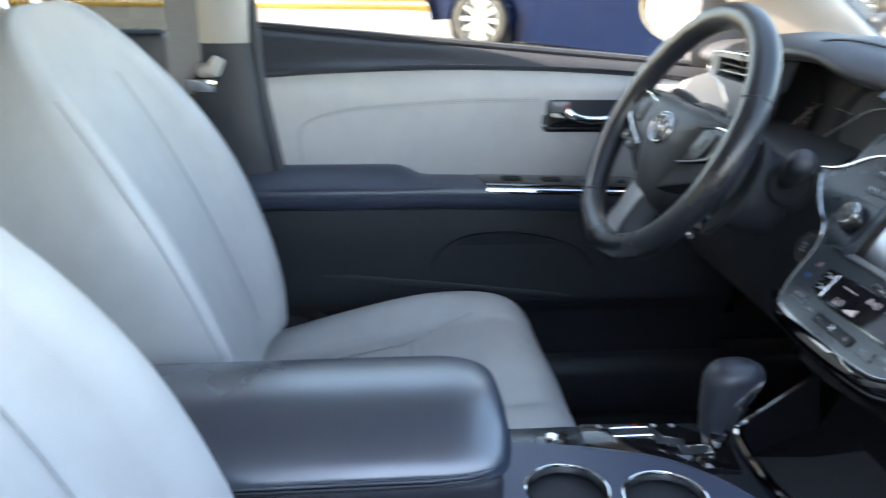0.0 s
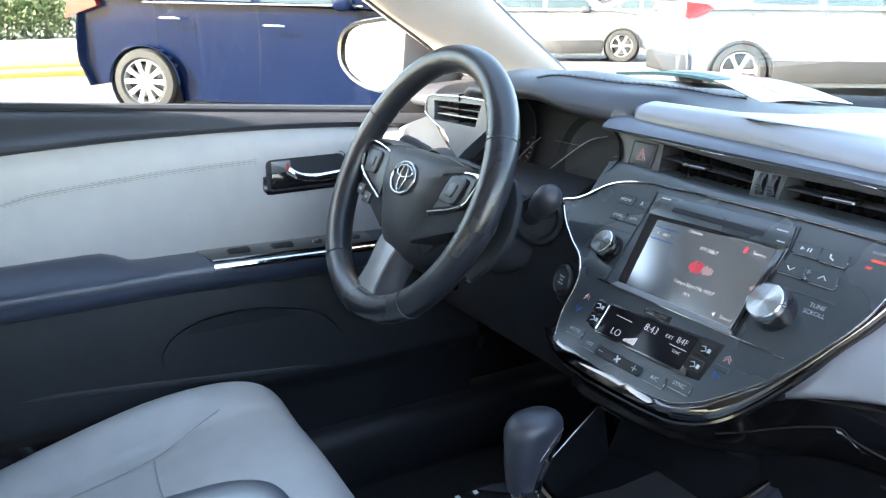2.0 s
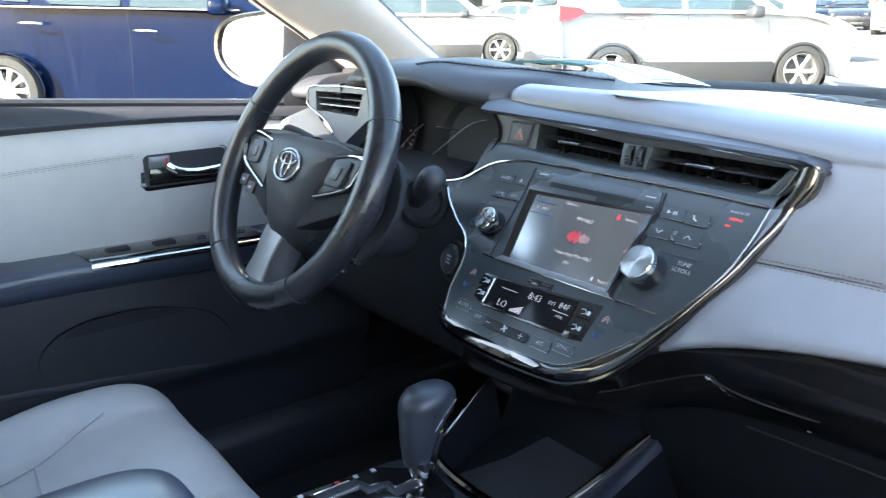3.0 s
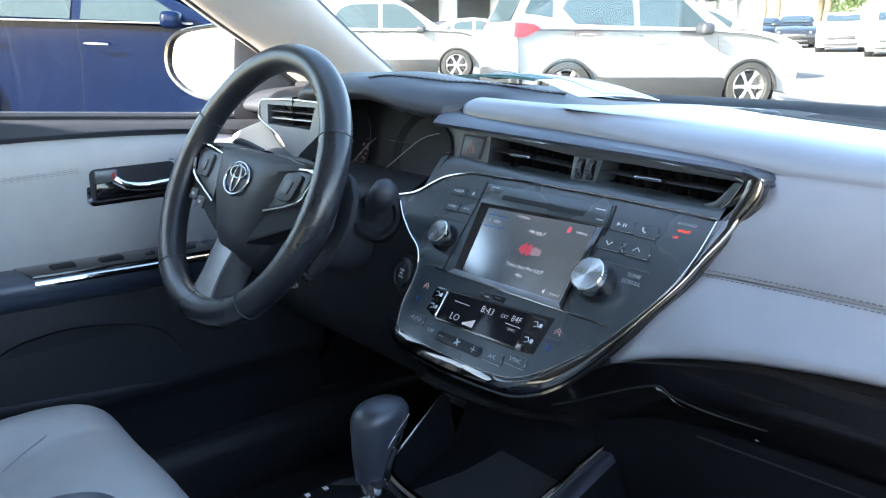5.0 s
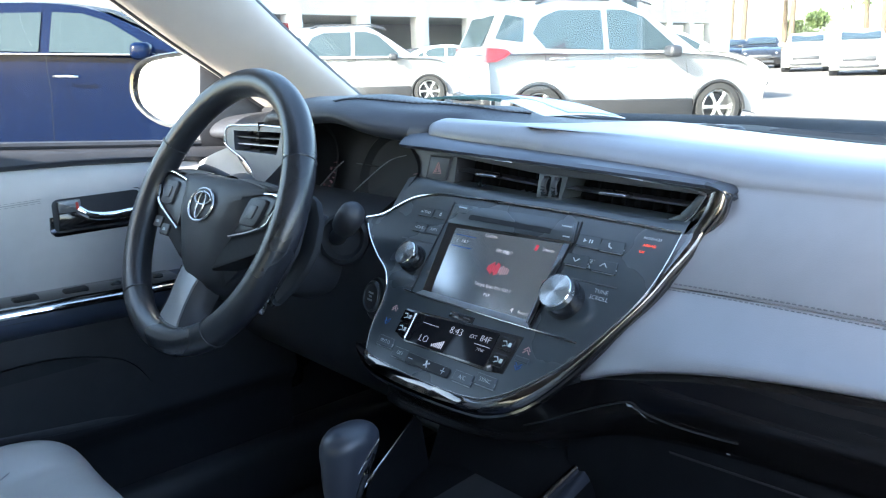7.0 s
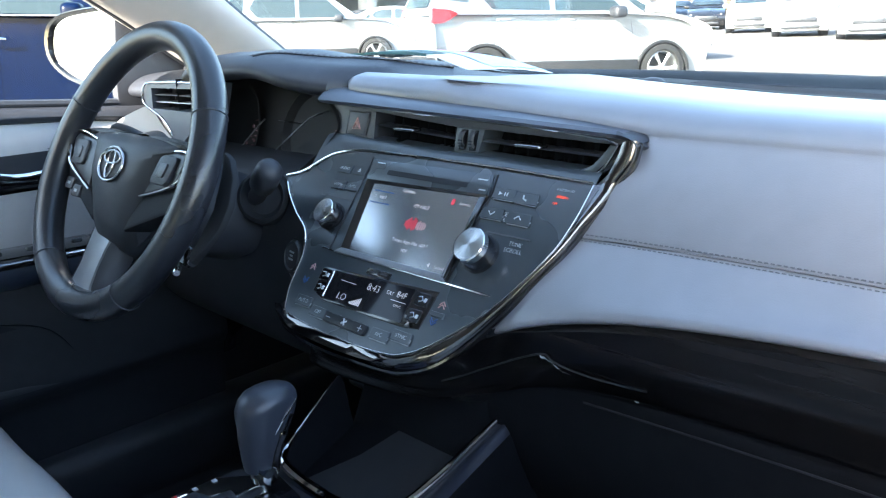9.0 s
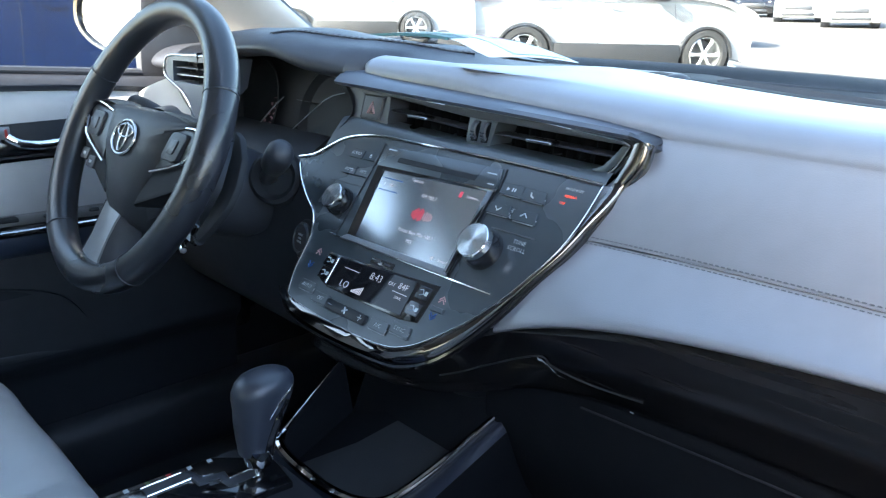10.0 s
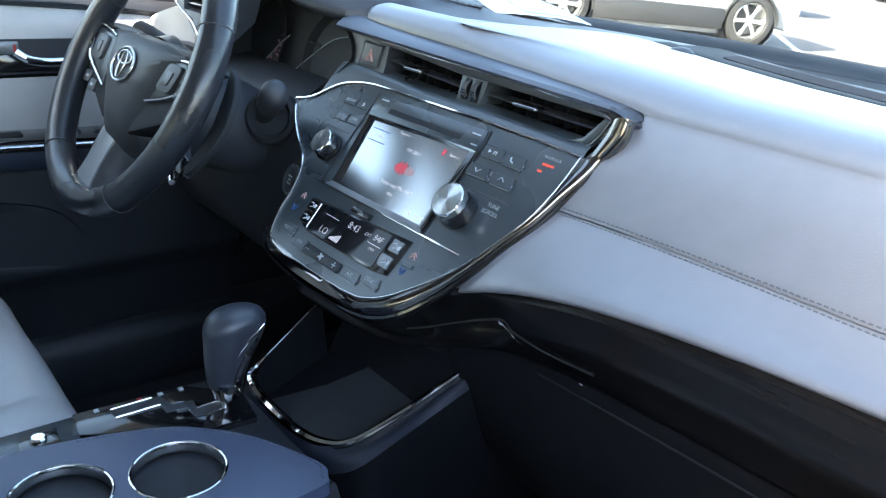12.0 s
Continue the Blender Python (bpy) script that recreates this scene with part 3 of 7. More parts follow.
knob(-0.1150, -0.0685, 0.0150, 0.019, "round brushed metal volume knob with black base")
knob(0.1180, -0.0710, 0.0180, 0.023, "large round brushed metal tuning knob with black base")


def key(name, u, v, du, dv, mat=SATIN, h=0.0022, tilt=0.0):
    return part(name, prism([(u - du, v - dv), (u + du + tilt, v - dv), (u + du, v + dv), (u - du, v + dv)], on_stack, -0.001, h, 0.0006), mat, stack, smooth=False)


LT = 0.0056
for nm, u, v in (("AUDIO", -0.1367, -0.0055), ("HOME", -0.1334, -0.0272), ("APPS", -0.1075, -0.0266)):
    key("key", u, v, 0.0115, 0.0058)
    writing(nm, on_stack, u, v, 0.0023, LT, PRINT, stack)
key("key", -0.1095, -0.0052, 0.0115, 0.0058)
part("eject_mark", prism([(-0.1115, -0.0055), (-0.1075, -0.0055), (-0.1095, -0.0025)], on_stack, 0.0022, 0.0025), PRINT, stack, smooth=False)
part("eject_mark", prism(rect(-0.1115, -0.0072, -0.1075, -0.0064), on_stack, 0.0022, 0.0025), PRINT, stack, smooth=False)
part("groove", prism(rect(-0.156, -0.0445, -0.0995, -0.043), on_stack, 0.0, 0.0006), BLACK, stack, smooth=False)
part("groove", prism(rect(0.112, -0.0475, 0.166, -0.046), on_stack, 0.0, 0.0006), BLACK, stack, smooth=False)
for u, v in ((0.1122, -0.0052), (0.1404, -0.0062), (0.1085, -0.0275), (0.1425, -0.0285)):
    key("key", u, v, 0.0135, 0.0062, tilt=0.003)
    part("key_edge", tube([on_stack(u - 0.011, v - 0.0066, 0.0014), on_stack(u + 0.0145, v - 0.0066, 0.0014), on_stack(u + 0.0155, v - 0.001, 0.0014)], 0.0006, n=5), SILVER, stack)
part("play_mark", prism([(0.1065, -0.0072), (0.1065, -0.0030), (0.1105, -0.0051)], on_stack, 0.0022, 0.0025), PRINT, stack, smooth=False)
for u in (0.1135, 0.1165):
    part("play_mark", prism(rect(u, -0.0070, u + 0.0013, -0.0032), on_stack, 0.0022, 0.0025), PRINT, stack, smooth=False)
part("phone_mark", tube([on_stack(0.1375, -0.0035, 0.0025), on_stack(0.1385, -0.0070, 0.0025), on_stack(0.1425, -0.0088, 0.0025)], 0.0009, n=5), PRINT, stack)
for u, s in ((0.1085, -1), (0.1425, 1)):
    part("seek_mark", tube([on_stack(u - 0.004, -0.0275 - s * 0.0018, 0.0025), on_stack(u, -0.0275 + s * 0.0020, 0.0025), on_stack(u + 0.004, -0.0275 - s * 0.0018, 0.0025)], 0.0006, n=5), PRINT, stack)
writing("SEEK", on_stack, 0.1250, -0.0255, 0.0004, 0.0060, PRINT, stack)
writing("TRACK", on_stack, 0.1258, -0.0320, 0.0004, 0.0060, PRINT, stack)
writing("TUNE", on_stack, 0.1520, -0.0540, 0.0004, 0.0062, PRINT, stack)
writing("SCROLL", on_stack, 0.1522, -0.0610, 0.0004, 0.0062, PRINT, stack)
writing("PASSENGER", on_stack, 0.1800, 0.0092, 0.0004, 0.0040, PRINT, stack)
writing("AIRBAG", on_stack, 0.1795, 0.0018, 0.0004, 0.0040, AMBER_LIT, stack)
writing("OFF", on_stack, 0.1742, -0.0058, 0.0004, 0.0036, AMBER_LIT, stack)

# climate unit
part("climate_frame", prism([(-0.0835, -0.1270), (0.0910, -0.1185), (0.0875, -0.1600), (0.0640, -0.1635), (-0.0600, -0.1640), (-0.0770, -0.1590)], on_stack, -0.002, 0.0012, 0.0006), GLOSS_BLACK, stack)
lcd = part("climate_display", prism([(-0.0615, -0.1290), (0.0615, -0.1230), (0.0625, -0.1600), (-0.0600, -0.1620)], on_stack, 0.0010, 0.0020), LCD, stack, "black climate display with pale digits", smooth=False)
writing("84F", on_stack, 0.0480, -0.1335, 0.0021, 0.0100, LCD_INK, lcd)
writing("EXT", on_stack, 0.0310, -0.1345, 0.0021, 0.0058, LCD_INK, lcd)
writing("8:43", on_stack, 0.0055, -0.1350, 0.0021, 0.0115, LCD_INK, lcd)
writing("LO", on_stack, -0.0345, -0.1540, 0.0021, 0.0115, LCD_INK, lcd)
writing("SYNC", on_stack, 0.0480, -0.1455, 0.0021, 0.0042, LCD_INK, lcd)
for a, b, v in ((-0.047, -0.022, -0.1370), (0.036, 0.058, -0.1408)):
    part("lcd_mark", prism(rect(a, v, b, v + 0.0006), on_stack, 0.0020, 0.0022), LCD_INK, lcd, smooth=False)
for i in range(7):
    part("lcd_mark", prism(rect(-0.0195 + i * 0.0024, -0.1585, -0.0179 + i * 0.0024, -0.1560 + i * 0.0011), on_stack, 0.0020, 0.0022), LCD_INK, lcd, smooth=False)
part("display_edge", prism([(-0.0655, -0.1300), (-0.0628, -0.1295), (-0.0610, -0.1610), (-0.0640, -0.1600)], on_stack, 0.001, 0.0032, 0.0006), CHROME, stack, "chrome edge of the display")
for u0, v0 in ((-0.0755, -0.1360), (-0.0735, -0.1510), (0.0760, -0.1310), (0.0745, -0.1490)):
    part("key", prism(rect(u0 - 0.0085, v0 - 0.0068, u0 + 0.0085, v0 + 0.0068, 0.001), on_stack, 0.0005, 0.0024, 0.0006), GLOSS_BLACK, stack, smooth=False)
    part("key_mark", tube([on_stack(u0 - 0.005, v0 + 0.002, 0.0026), on_stack(u0 - 0.001, v0 + 0.003, 0.0026), on_stack(u0 + 0.002, v0 - 0.001, 0.0026), on_stack(u0 - 0.003, v0 - 0.003, 0.0026)], 0.0006, n=5), PRINT, stack)
    part("key_mark", prism(rect(u0 + 0.003, v0 - 0.0022, u0 + 0.0068, v0 + 0.0022), on_stack, 0.0024, 0.0026), PRINT, stack, smooth=False)
for u, v, s, mt in ((-0.1028, -0.1327, 1, PINK_MARK), (-0.1051, -0.1501, -1, BLUE_MARK), (0.1023, -0.1316, 1, PINK_MARK), (0.1001, -0.1499, -1, BLUE_MARK)):
    for d in (0, 0.003):
        part("arrow_mark", tube([on_stack(u - 0.004, v - s * 0.002 + d, 0.0006), on_stack(u, v + s * 0.002 + d, 0.0006), on_stack(u + 0.004, v - s * 0.002 + d, 0.0006)], 0.0006, n=5), mt, stack)
key("key", 0.1020, -0.1408, 0.0085, 0.0026)
for nm, u, v in (("AUTO", -0.0890, -0.1715), ("OFF", -0.0575, -0.1780), ("A/C", 0.0428, -0.1782), ("SYNC", 0.0720, -0.1725)):
    key("key", u, v, 0.0125, 0.0058, tilt=0.002)
    writing(nm, on_stack, u, v, 0.0024, 0.0062, PRINT, stack)
    part("key_edge", tube([on_stack(u - 0.011, v - 0.0062, 0.0014), on_stack(u + 0.0135, v - 0.0062, 0.0014), on_stack(u + 0.014, v, 0.0014)], 0.0006, n=5), SILVER, stack)
part("fan_bar", prism(rect(-0.0450, -0.1850, 0.0230, -0.1735, 0.003), on_stack, -0.001, 0.0032, 0.001), SATIN_DARK, stack)
for u in (-0.0373, 0.0148):
    part("fan_mark", prism(rect(u - 0.0035, -0.1797, u + 0.0035, -0.1790), on_stack, 0.0032, 0.0034), PRINT, stack, smooth=False)
part("fan_mark", prism(rect(0.01445, -0.1828, 0.0152, -0.1758), on_stack, 0.0032, 0.0034), PRINT, stack, smooth=False)
for a in range(4):
    part("fan_mark", tube([on_stack(-0.0105, -0.179, 0.0034), on_stack(-0.0105 + 0.004 * math.cos(a * 1.57 + 0.5), -0.179 + 0.004 * math.sin(a * 1.57 + 0.5), 0.0034)], 0.0011, n=5), PRINT, stack)
part("dual_key", prism(rect(-0.0175, -0.1215, 0.0190, -0.1145, 0.001), on_stack, -0.001, 0.0016, 0.0005), GLOSS_BLACK, stack)
for u in (-0.0085, 0.0095):
    part("print_bar", prism(rect(u - 0.005, -0.1188, u + 0.005, -0.1172), on_stack, 0.0016, 0.0018), DARK_PRINT, stack, smooth=False)


# ---- centre vents ----
def on_vent(u, v, w):
    """u along the car's width, v height above 0.84 m, w towards the cabin."""
    return Vector((u, 0.03 - w + v * 0.25, 0.84 + v))


vents = thing("air_vents", (0, 0.03, 0.82), "pair of black dashboard air vents in a satin frame", "air vent")
part("frame", prism([(-0.21, 0.0275), (0.230, 0.0150), (0.217, 0.0090), (0.055, 0.0118), (0.013, 0.0118), (-0.1225, 0.0205), (-0.128, 0.0205)], on_vent, -0.05, 0.0, 0.0015), SOFT_BLACK, vents)
part("frame", prism([(-0.170, -0.0300), (0.0, -0.0245), (0.12, -0.0215), (0.200, -0.0185), (0.186, -0.0165), (0.046, -0.0135), (0.005, -0.0145), (-0.121, -0.0105), (-0.176, -0.0085), (-0.205, -0.0300)], on_vent, -0.05, 0.0, 0.0015), SATIN, vents)
part("frame", prism([(-0.2130, 0.0275), (-0.128, 0.0205), (-0.1225, 0.0205), (-0.1210, -0.0105), (-0.176, -0.0085), (-0.200, -0.0300), (-0.2020, -0.026), (-0.1925, -0.014), (-0.1880, -0.004), (-0.1890, 0.006), (-0.1960, 0.017), (-0.2060, 0.0240)], on_vent, -0.05, -0.001, 0.0), SOFT_BLACK, vents)
BAND_TOP = [(-0.225, -0.012), (-0.176, -0.0085), (-0.121, -0.0105), (0.005, -0.0145), (0.046, -0.0135), (0.186, -0.0165), (0.21, -0.0150)]
BAND_LOW = [(p.x, p.y + 0.0015) for p in te]


def along(t, x):
    for (a, va), (b, vb) in zip(t, t[1:]):
        if x <= b:
            return va + (vb - va) * max(x - a, 0) / (b - a)
    return t[-1][1]


rows = []
for u in np.linspace(-0.205, 0.2075, 40):
    a, b = on_vent(u, along(BAND_TOP, u), 0.0005), on_stack(u, along(BAND_LOW, u), -0.0005)
    rows.append([a + Vector((0, 0.02, 0.001)), a, a.lerp(b, 0.06) + Vector((0, -0.0006, 0.0004)), a.lerp(b, 0.5) + Vector((0, -0.0012, 0.0006)), b, b + Vector((0, 0.01, -0.012))])
part("band", loft(rows), BAND, vents, "satin band under the vents")
part("end_cap", prism([(0.232, 0.0150), (0.236, 0.010), (0.232, 0.000), (0.205, -0.0185), (0.186, -0.0165), (0.217, 0.0090)], on_vent, -0.05, 0.0008, 0.0015), GLOSS_BLACK, vents, "gloss black end of the vent frame")
part("vent_bevel", prism([(0.1800, -0.0165), (0.1960, -0.0195), (0.2080, -0.0085), (0.2170, 0.0060), (0.2185, 0.0090), (0.2105, 0.0098), (0.2030, 0.0000), (0.1940, -0.0105)], on_vent, -0.02, 0.0016, 0.002), SATIN, vents, "satin bevel at the vent's end")
# recess, vanes, floor and slots: shade of the depth painted as near-zero black
for n, (u0, t0, b0, u1, t1, b1) in enumerate(((-0.1225, 0.0205, -0.0105, 0.009, 0.0118, -0.0145), (0.0500, 0.0118, -0.0135, 0.2020, 0.0092, -0.0155))):
    v = part("vent_recess", prism([(u0 - 0.003, b0 - 0.02), (u1 + 0.003, b1 - 0.02), (u1 + 0.003, t1 + 0.004), (u0 - 0.003, t0 + 0.004)], on_vent, -0.06, -0.036), SHADE_BLACK, vents, "vent recess with its depth shade painted black", smooth=False)
    for k in (2,):
        f = k / 4
        a, b = b0 + (t0 - b0) * f, b1 + (t1 - b1) * f
        part("slat", loft([[on_vent(u0, a, -0.004), on_vent(u0, a + 0.0011, -0.006), on_vent(u0, a + 0.001, -0.024), on_vent(u0, a - 0.0011, -0.006)], [on_vent(u1, b, -0.004), on_vent(u1, b + 0.0011, -0.006), on_vent(u1, b + 0.001, -0.024), on_vent(u1, b - 0.0011, -0.006)]], ring=True, caps=True), SOFT_BLACK, vents, smooth=False)
    for k in range(1, 9):
        f = k / 9
        uu = u0 + (u1 - u0) * f
        part("vane", prism([(uu - 0.0006, b0 + (b1 - b0) * f), (uu + 0.0006, b0 + (b1 - b0) * f), (uu + 0.0006, t0 + (t1 - t0) * f), (uu - 0.0006, t0 + (t1 - t0) * f)], on_vent, -0.036, -0.020), SHADE_BLACK, vents, smooth=False)
for u, v in ((-0.062, 0.0045), (0.119, 0.0010)):
    tab = part("vent_tab", rbox((0.033, 0.014, 0.0036), on_vent(u, v, 0.001), 0.0016, 3), BRUSHED, vents, "chrome vent tab")
    part("tab_face", rbox((0.028, 0.004, 0.0018), on_vent(u, v, 0.0068), 0.0006, 2), SOFT_BLACK, tab)
part("vent_floor", loft([[on_vent(u, along(BAND_TOP, u) - 0.001, -0.001), on_vent(u, along(BAND_TOP, u) - 0.006, -0.05)] for u in np.linspace(-0.125, 0.205, 12)]), SHADE_BLACK, vents)
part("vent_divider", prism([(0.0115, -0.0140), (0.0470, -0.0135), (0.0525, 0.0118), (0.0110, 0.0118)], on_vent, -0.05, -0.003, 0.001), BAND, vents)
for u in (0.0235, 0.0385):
    part("wheel_slot", prism([(u - 0.0052, -0.0115), (u + 0.0048, -0.0112), (u + 0.0058, 0.0098), (u - 0.0046, 0.0098)], on_vent, -0.006, -0.0026, 0.0004), SHADE_BLACK, vents, smooth=False)
    disc = part("vent_wheel", lathe([(0.0095, -0.0036), (0.0112, -0.0026), (0.0112, 0.0026), (0.0095, 0.0036)], pose(*on_vent(u, -0.0008, -0.0085), 0, 90, 0), 24), SOFT_BLACK, vents, "ribbed thumb wheel")
    for j in range(-3, 4):
        q = j * 0.30
        part("wheel_rib", rbox((0.0058, 0.0012, 0.0014), on_vent(u, -0.0008 + 0.0112 * math.sin(q), -0.0085 + 0.0112 * math.cos(q)), 0.0003, 1), SATIN, disc)
top_line = [(-0.218, 0.0287), (-0.052, 0.0226), (0.109, 0.0200), (0.2073, 0.0138), (0.2190, 0.0098)]
part("chrome_line", tube([on_vent(u, v, 0.0015) for u, v in top_line], 0.0014, n=6), CHROME, vents, "thin chrome line")
part("vent_line", tube(spline([on_vent(u, v, 0.0020) for u, v in ((0.2190, 0.0098), (0.2165, 0.0045), (0.2080, -0.0105), (0.1960, -0.0200), (0.1780, -0.0228), (0.12, -0.0240), (0.045, -0.0250), (-0.089, -0.0243), (-0.150, -0.0275))], 4), 0.0007, n=6), SILVER, vents, "thin silver line")
hz = part("hazard_button", prism([(-0.1715, -0.0070), (-0.1365, -0.0060), (-0.1325, 0.0185), (-0.1690, 0.0190)], on_vent, -0.002, 0.0014, 0.001), SOFT_BLACK, vents)
part("button_gap", tube([on_vent(u, v, 0.0002) for u, v in ((-0.1728, -0.0080), (-0.1355, -0.0070), (-0.1313, 0.0195), (-0.1702, 0.0200))], 0.0009, True, n=5), BLACK, hz)
tri = [(-0.1590, -0.0010), (-0.1450, -0.0005), (-0.1518, 0.0125)]
part("warning_triangle", tube([on_vent(u, v, 0.0018) for u, v in tri], 0.0009, True, n=5), PINK_MARK, hz, "pale red triangle")
part("warning_triangle", tube([on_vent(-0.152 + (u + 0.152) * 0.5, 0.003 + (v - 0.003) * 0.5, 0.0018) for u, v in tri], 0.0007, True, n=5), PINK_MARK, hz)


# ---- dashboard ----
dash = thing("dashboard", (0, 0.15, 0.5), "padded dashboard, black on the driver side, grey leather before the passenger", "dashboard")


def dash_section(x):
    """The dark top from its front lip to the windscreen: (y, z) points."""
    def mix(table):
        for (a, va), (b, vb) in zip(table, table[1:]):
            if x <= b:
                f = (x - a) / (b - a)
                f = f * f * (3 - 2 * f)
                return va + (vb - va) * f
        return table[-1][1]
    lip_y = mix([(-0.76, 0.02), (-0.58, 0.02), (-0.50, -0.005), (-0.30, 0.005), (-0.218, 0.036), (-0.190, 0.085), (0.0, 0.09), (0.76, 0.10)])
    lip_z = mix([(-0.76, 0.862), (-0.60, 0.868), (-0.50, 0.898), (-0.36, 0.905), (-0.218, 0.882), (-0.19, 0.880), (0.0, 0.866), (0.25, 0.845), (0.76, 0.84)])
    top_z = mix([(-0.76, 0.890), (-0.62, 0.898), (-0.50, 0.923), (-0.36, 0.927), (-0.25, 0.915), (-0.205, 0.910), (-0.16, 0.900), (-0.12, 0.892), (-0.05, 0.888), (-0.02, 0.884), (0.25, 0.866), (0.76, 0.868)])
    back_y = mix([(-0.76, 0.30), (-0.5, 0.42), (0.0, 0.50), (0.25, 0.44), (0.76, 0.28)])
    back_z = mix([(-0.76, 0.885), (-0.4, 0.89), (-0.2, 0.868), (0.76, 0.856)])
    return [(lip_y + 0.05, lip_z - 0.012), (lip_y + 0.012, lip_z - 0.010), (lip_y, lip_z), (lip_y + 0.008, lip_z + (top_z - lip_z) * 0.45), (lip_y + 0.03, lip_z + (top_z - lip_z) * 0.85), (lip_y + 0.06, top_z), (lip_y + 0.12, top_z + 0.002), ((lip_y + back_y) * 0.55, (top_z + back_z) / 2 + 0.002), (back_y, back_z)]


rows = []
for x in np.linspace(-0.76, 0.76, 60):
    s = spline([(x, y, z) for y, z in dash_section(x)], 3)
    rows.append(s)
part("top_pad", sheet(rows, 0.006), SOFT_BLACK, dash, "black padded top")


def top_z_at(x, y):
    s = spline([(x, a, b) for a, b in dash_section(x)], 3)
    for p, q in zip(s[6:], s[7:]):
        if p.y <= y <= q.y:
            return p.z + (q.z - p.z) * (y - p.y) / max(q.y - p.y, 1e-6)
    return s[-1].z


def over_top(line, dz):
    return [Vector((x, y, top_z_at(x, y) + dz)) for x, y in ((p.x, p.y) for p in spline([(a, b, 0) for a, b in line], 8))]


seam_line = [(-0.372, 0.030), (-0.362, 0.045), (-0.345, 0.058), (-0.31, 0.075), (-0.25, 0.110), (-0.20, 0.150), (-0.15, 0.200)]
part("seam", tube(over_top(seam_line, 0.0005), 0.0018, n=6), SOFT_BLACK, dash)
stitches([p + Vector((-0.004, 0.006, 0.0012)) for p in over_top(seam_line, 0.0005)], THREAD, dash, r=0.0008, length=0.006)
stitches([p + Vector((0.004, -0.006, 0.0012)) for p in over_top(seam_line, 0.0005)], THREAD, dash, r=0.0008, length=0.006)


# grey leather pad before the passenger: a slim roll over the vents that widens into the whole passenger side
def table(t, x):
    if x <= t[0][0]:
        return t[0][1]
    for (a, va), (b, vb) in zip(t, t[1:]):
        if x <= b:
            return va + (vb - va) * (x - a) / (b - a)
    return t[-1][1]


def pad_low(x):
    return -0.077 + 0.026 * min(max((x - 0.16) / 0.4, 0), 1), 0.684 + 0.062 * (1 - math.exp(-max(x - 0.158, 0) / 0.13))


def seam_rise(x):
    """The seam climbs a little towards the passenger door."""
    return -0.0030 + 0.0072 * (1 - math.exp(-max(x - 0.205, 0) / 0.12))


PAD_BACK = [(-0.21, 0.090), (-0.056, 0.088), (-0.040, 0.13), (-0.034, 0.25), (-0.025, 0.34), (-0.005, 0.378), (0.135, 0.307), (0.265, 0.253), (0.45, 0.20), (0.80, 0.14)]
PAD_EDGE = [(0.60, 0.138), (0.685, 0.146), (0.70, 0.154), (0.722, 0.160), (0.739, 0.168), (0.769, 0.182), (0.805, 0.200), (0.826, 0.214), (0.846, 0.2300)]


ROLL_LOW = [(-0.21, 0.885), (-0.16, 0.881), (-0.095, 0.878), (0.006, 0.874), (0.098, 0.870), (0.167, 0.866), (0.219, 0.861), (0.25, 0.856)]
ROLL_TOP = [(-0.21, 0.9025), (-0.03, 0.9005), (0.10, 0.894), (0.30, 0.884), (0.80, 0.881)]


def roll_low(x):
    return 0.050, table(ROLL_LOW, x)


def upper(x):
    ly, lz = roll_low(x)
    tz = table(ROLL_TOP, x)
    k = min(max((x + 0.02) / 0.12, 0), 1)
    d = min(max((table(PAD_BACK, x) - 0.12) / 0.12, 0), 1)
    hh, by = tz - lz, max(table(PAD_BACK, x), 0.088)
    return [(ly, lz), (ly + 0.001 + 0.003 * k, lz + hh * 0.25), (ly + 0.006 + 0.008 * k, lz + hh * (0.56 - 0.02 * k)), (ly + 0.015 + 0.020 * k, lz + hh * (0.85 - 0.05 * k)), (ly + 0.026 + 0.040 * k, lz + hh * (0.98 - 0.04 * k)), (max(by * 0.70, ly + 0.031), tz - (tz - 0.8815) * 0.45 * d), (max(by * 0.97, ly + 0.036), tz - 0.001 - (tz - 0.8800) * d), (max(by, ly + 0.038), tz - 0.008 - (tz - 0.8805) * d)]


def lower(x):
    ly, lz = pad_low(x)
    ry, rz = roll_low(x)
    return [(ly + 0.03, lz - 0.004), (ly + 0.006, lz - 0.002), (ly, lz + 0.006), (ly * 0.66, lz + (0.772 - lz) * 0.5), (-0.0146, 0.7716 + seam_rise(x)), (-0.0118, 0.7743 + seam_rise(x)), (-0.0126, 0.7770 + seam_rise(x)), (0.008, 0.806), (0.027, 0.830), (ry, rz)]


pad_bm = bmesh.new()
rows = []
for x in list(np.linspace(-0.2035, -0.19, 6)) + list(np.linspace(-0.18, 0.236, 34)) + list(np.linspace(0.25, 0.80, 26)):
    f = min(max((x + 0.2045) / 0.014, 0.02), 1) ** 0.5
    pts = upper(x)
    cy, cz = 0.078, sum(z for _, z in pts) / len(pts)
    if f < 1:
        pts = [(cy + (y - cy) * (0.35 + 0.65 * f), cz + (z - cz) * f) for y, z in pts]
    ly, lz = pts[0]
    if x < 0.24:
        pts = [(ly + 0.015, lz - 0.003)] + pts
    else:
        pts = [(ly, lz)] + pts
    rows.append(spline([(x, y, z) for y, z in pts[1:]], 4) if x >= 0.24 else spline([(x, y, z) for y, z in pts[1:]], 4))
loft(rows, pad_bm)
tuck = [[Vector((r[0].x, r[0].y + 0.02, r[0].z - 0.003)), r[0].copy()] for r in rows[:40]]
loft(tuck, pad_bm)
rows = []
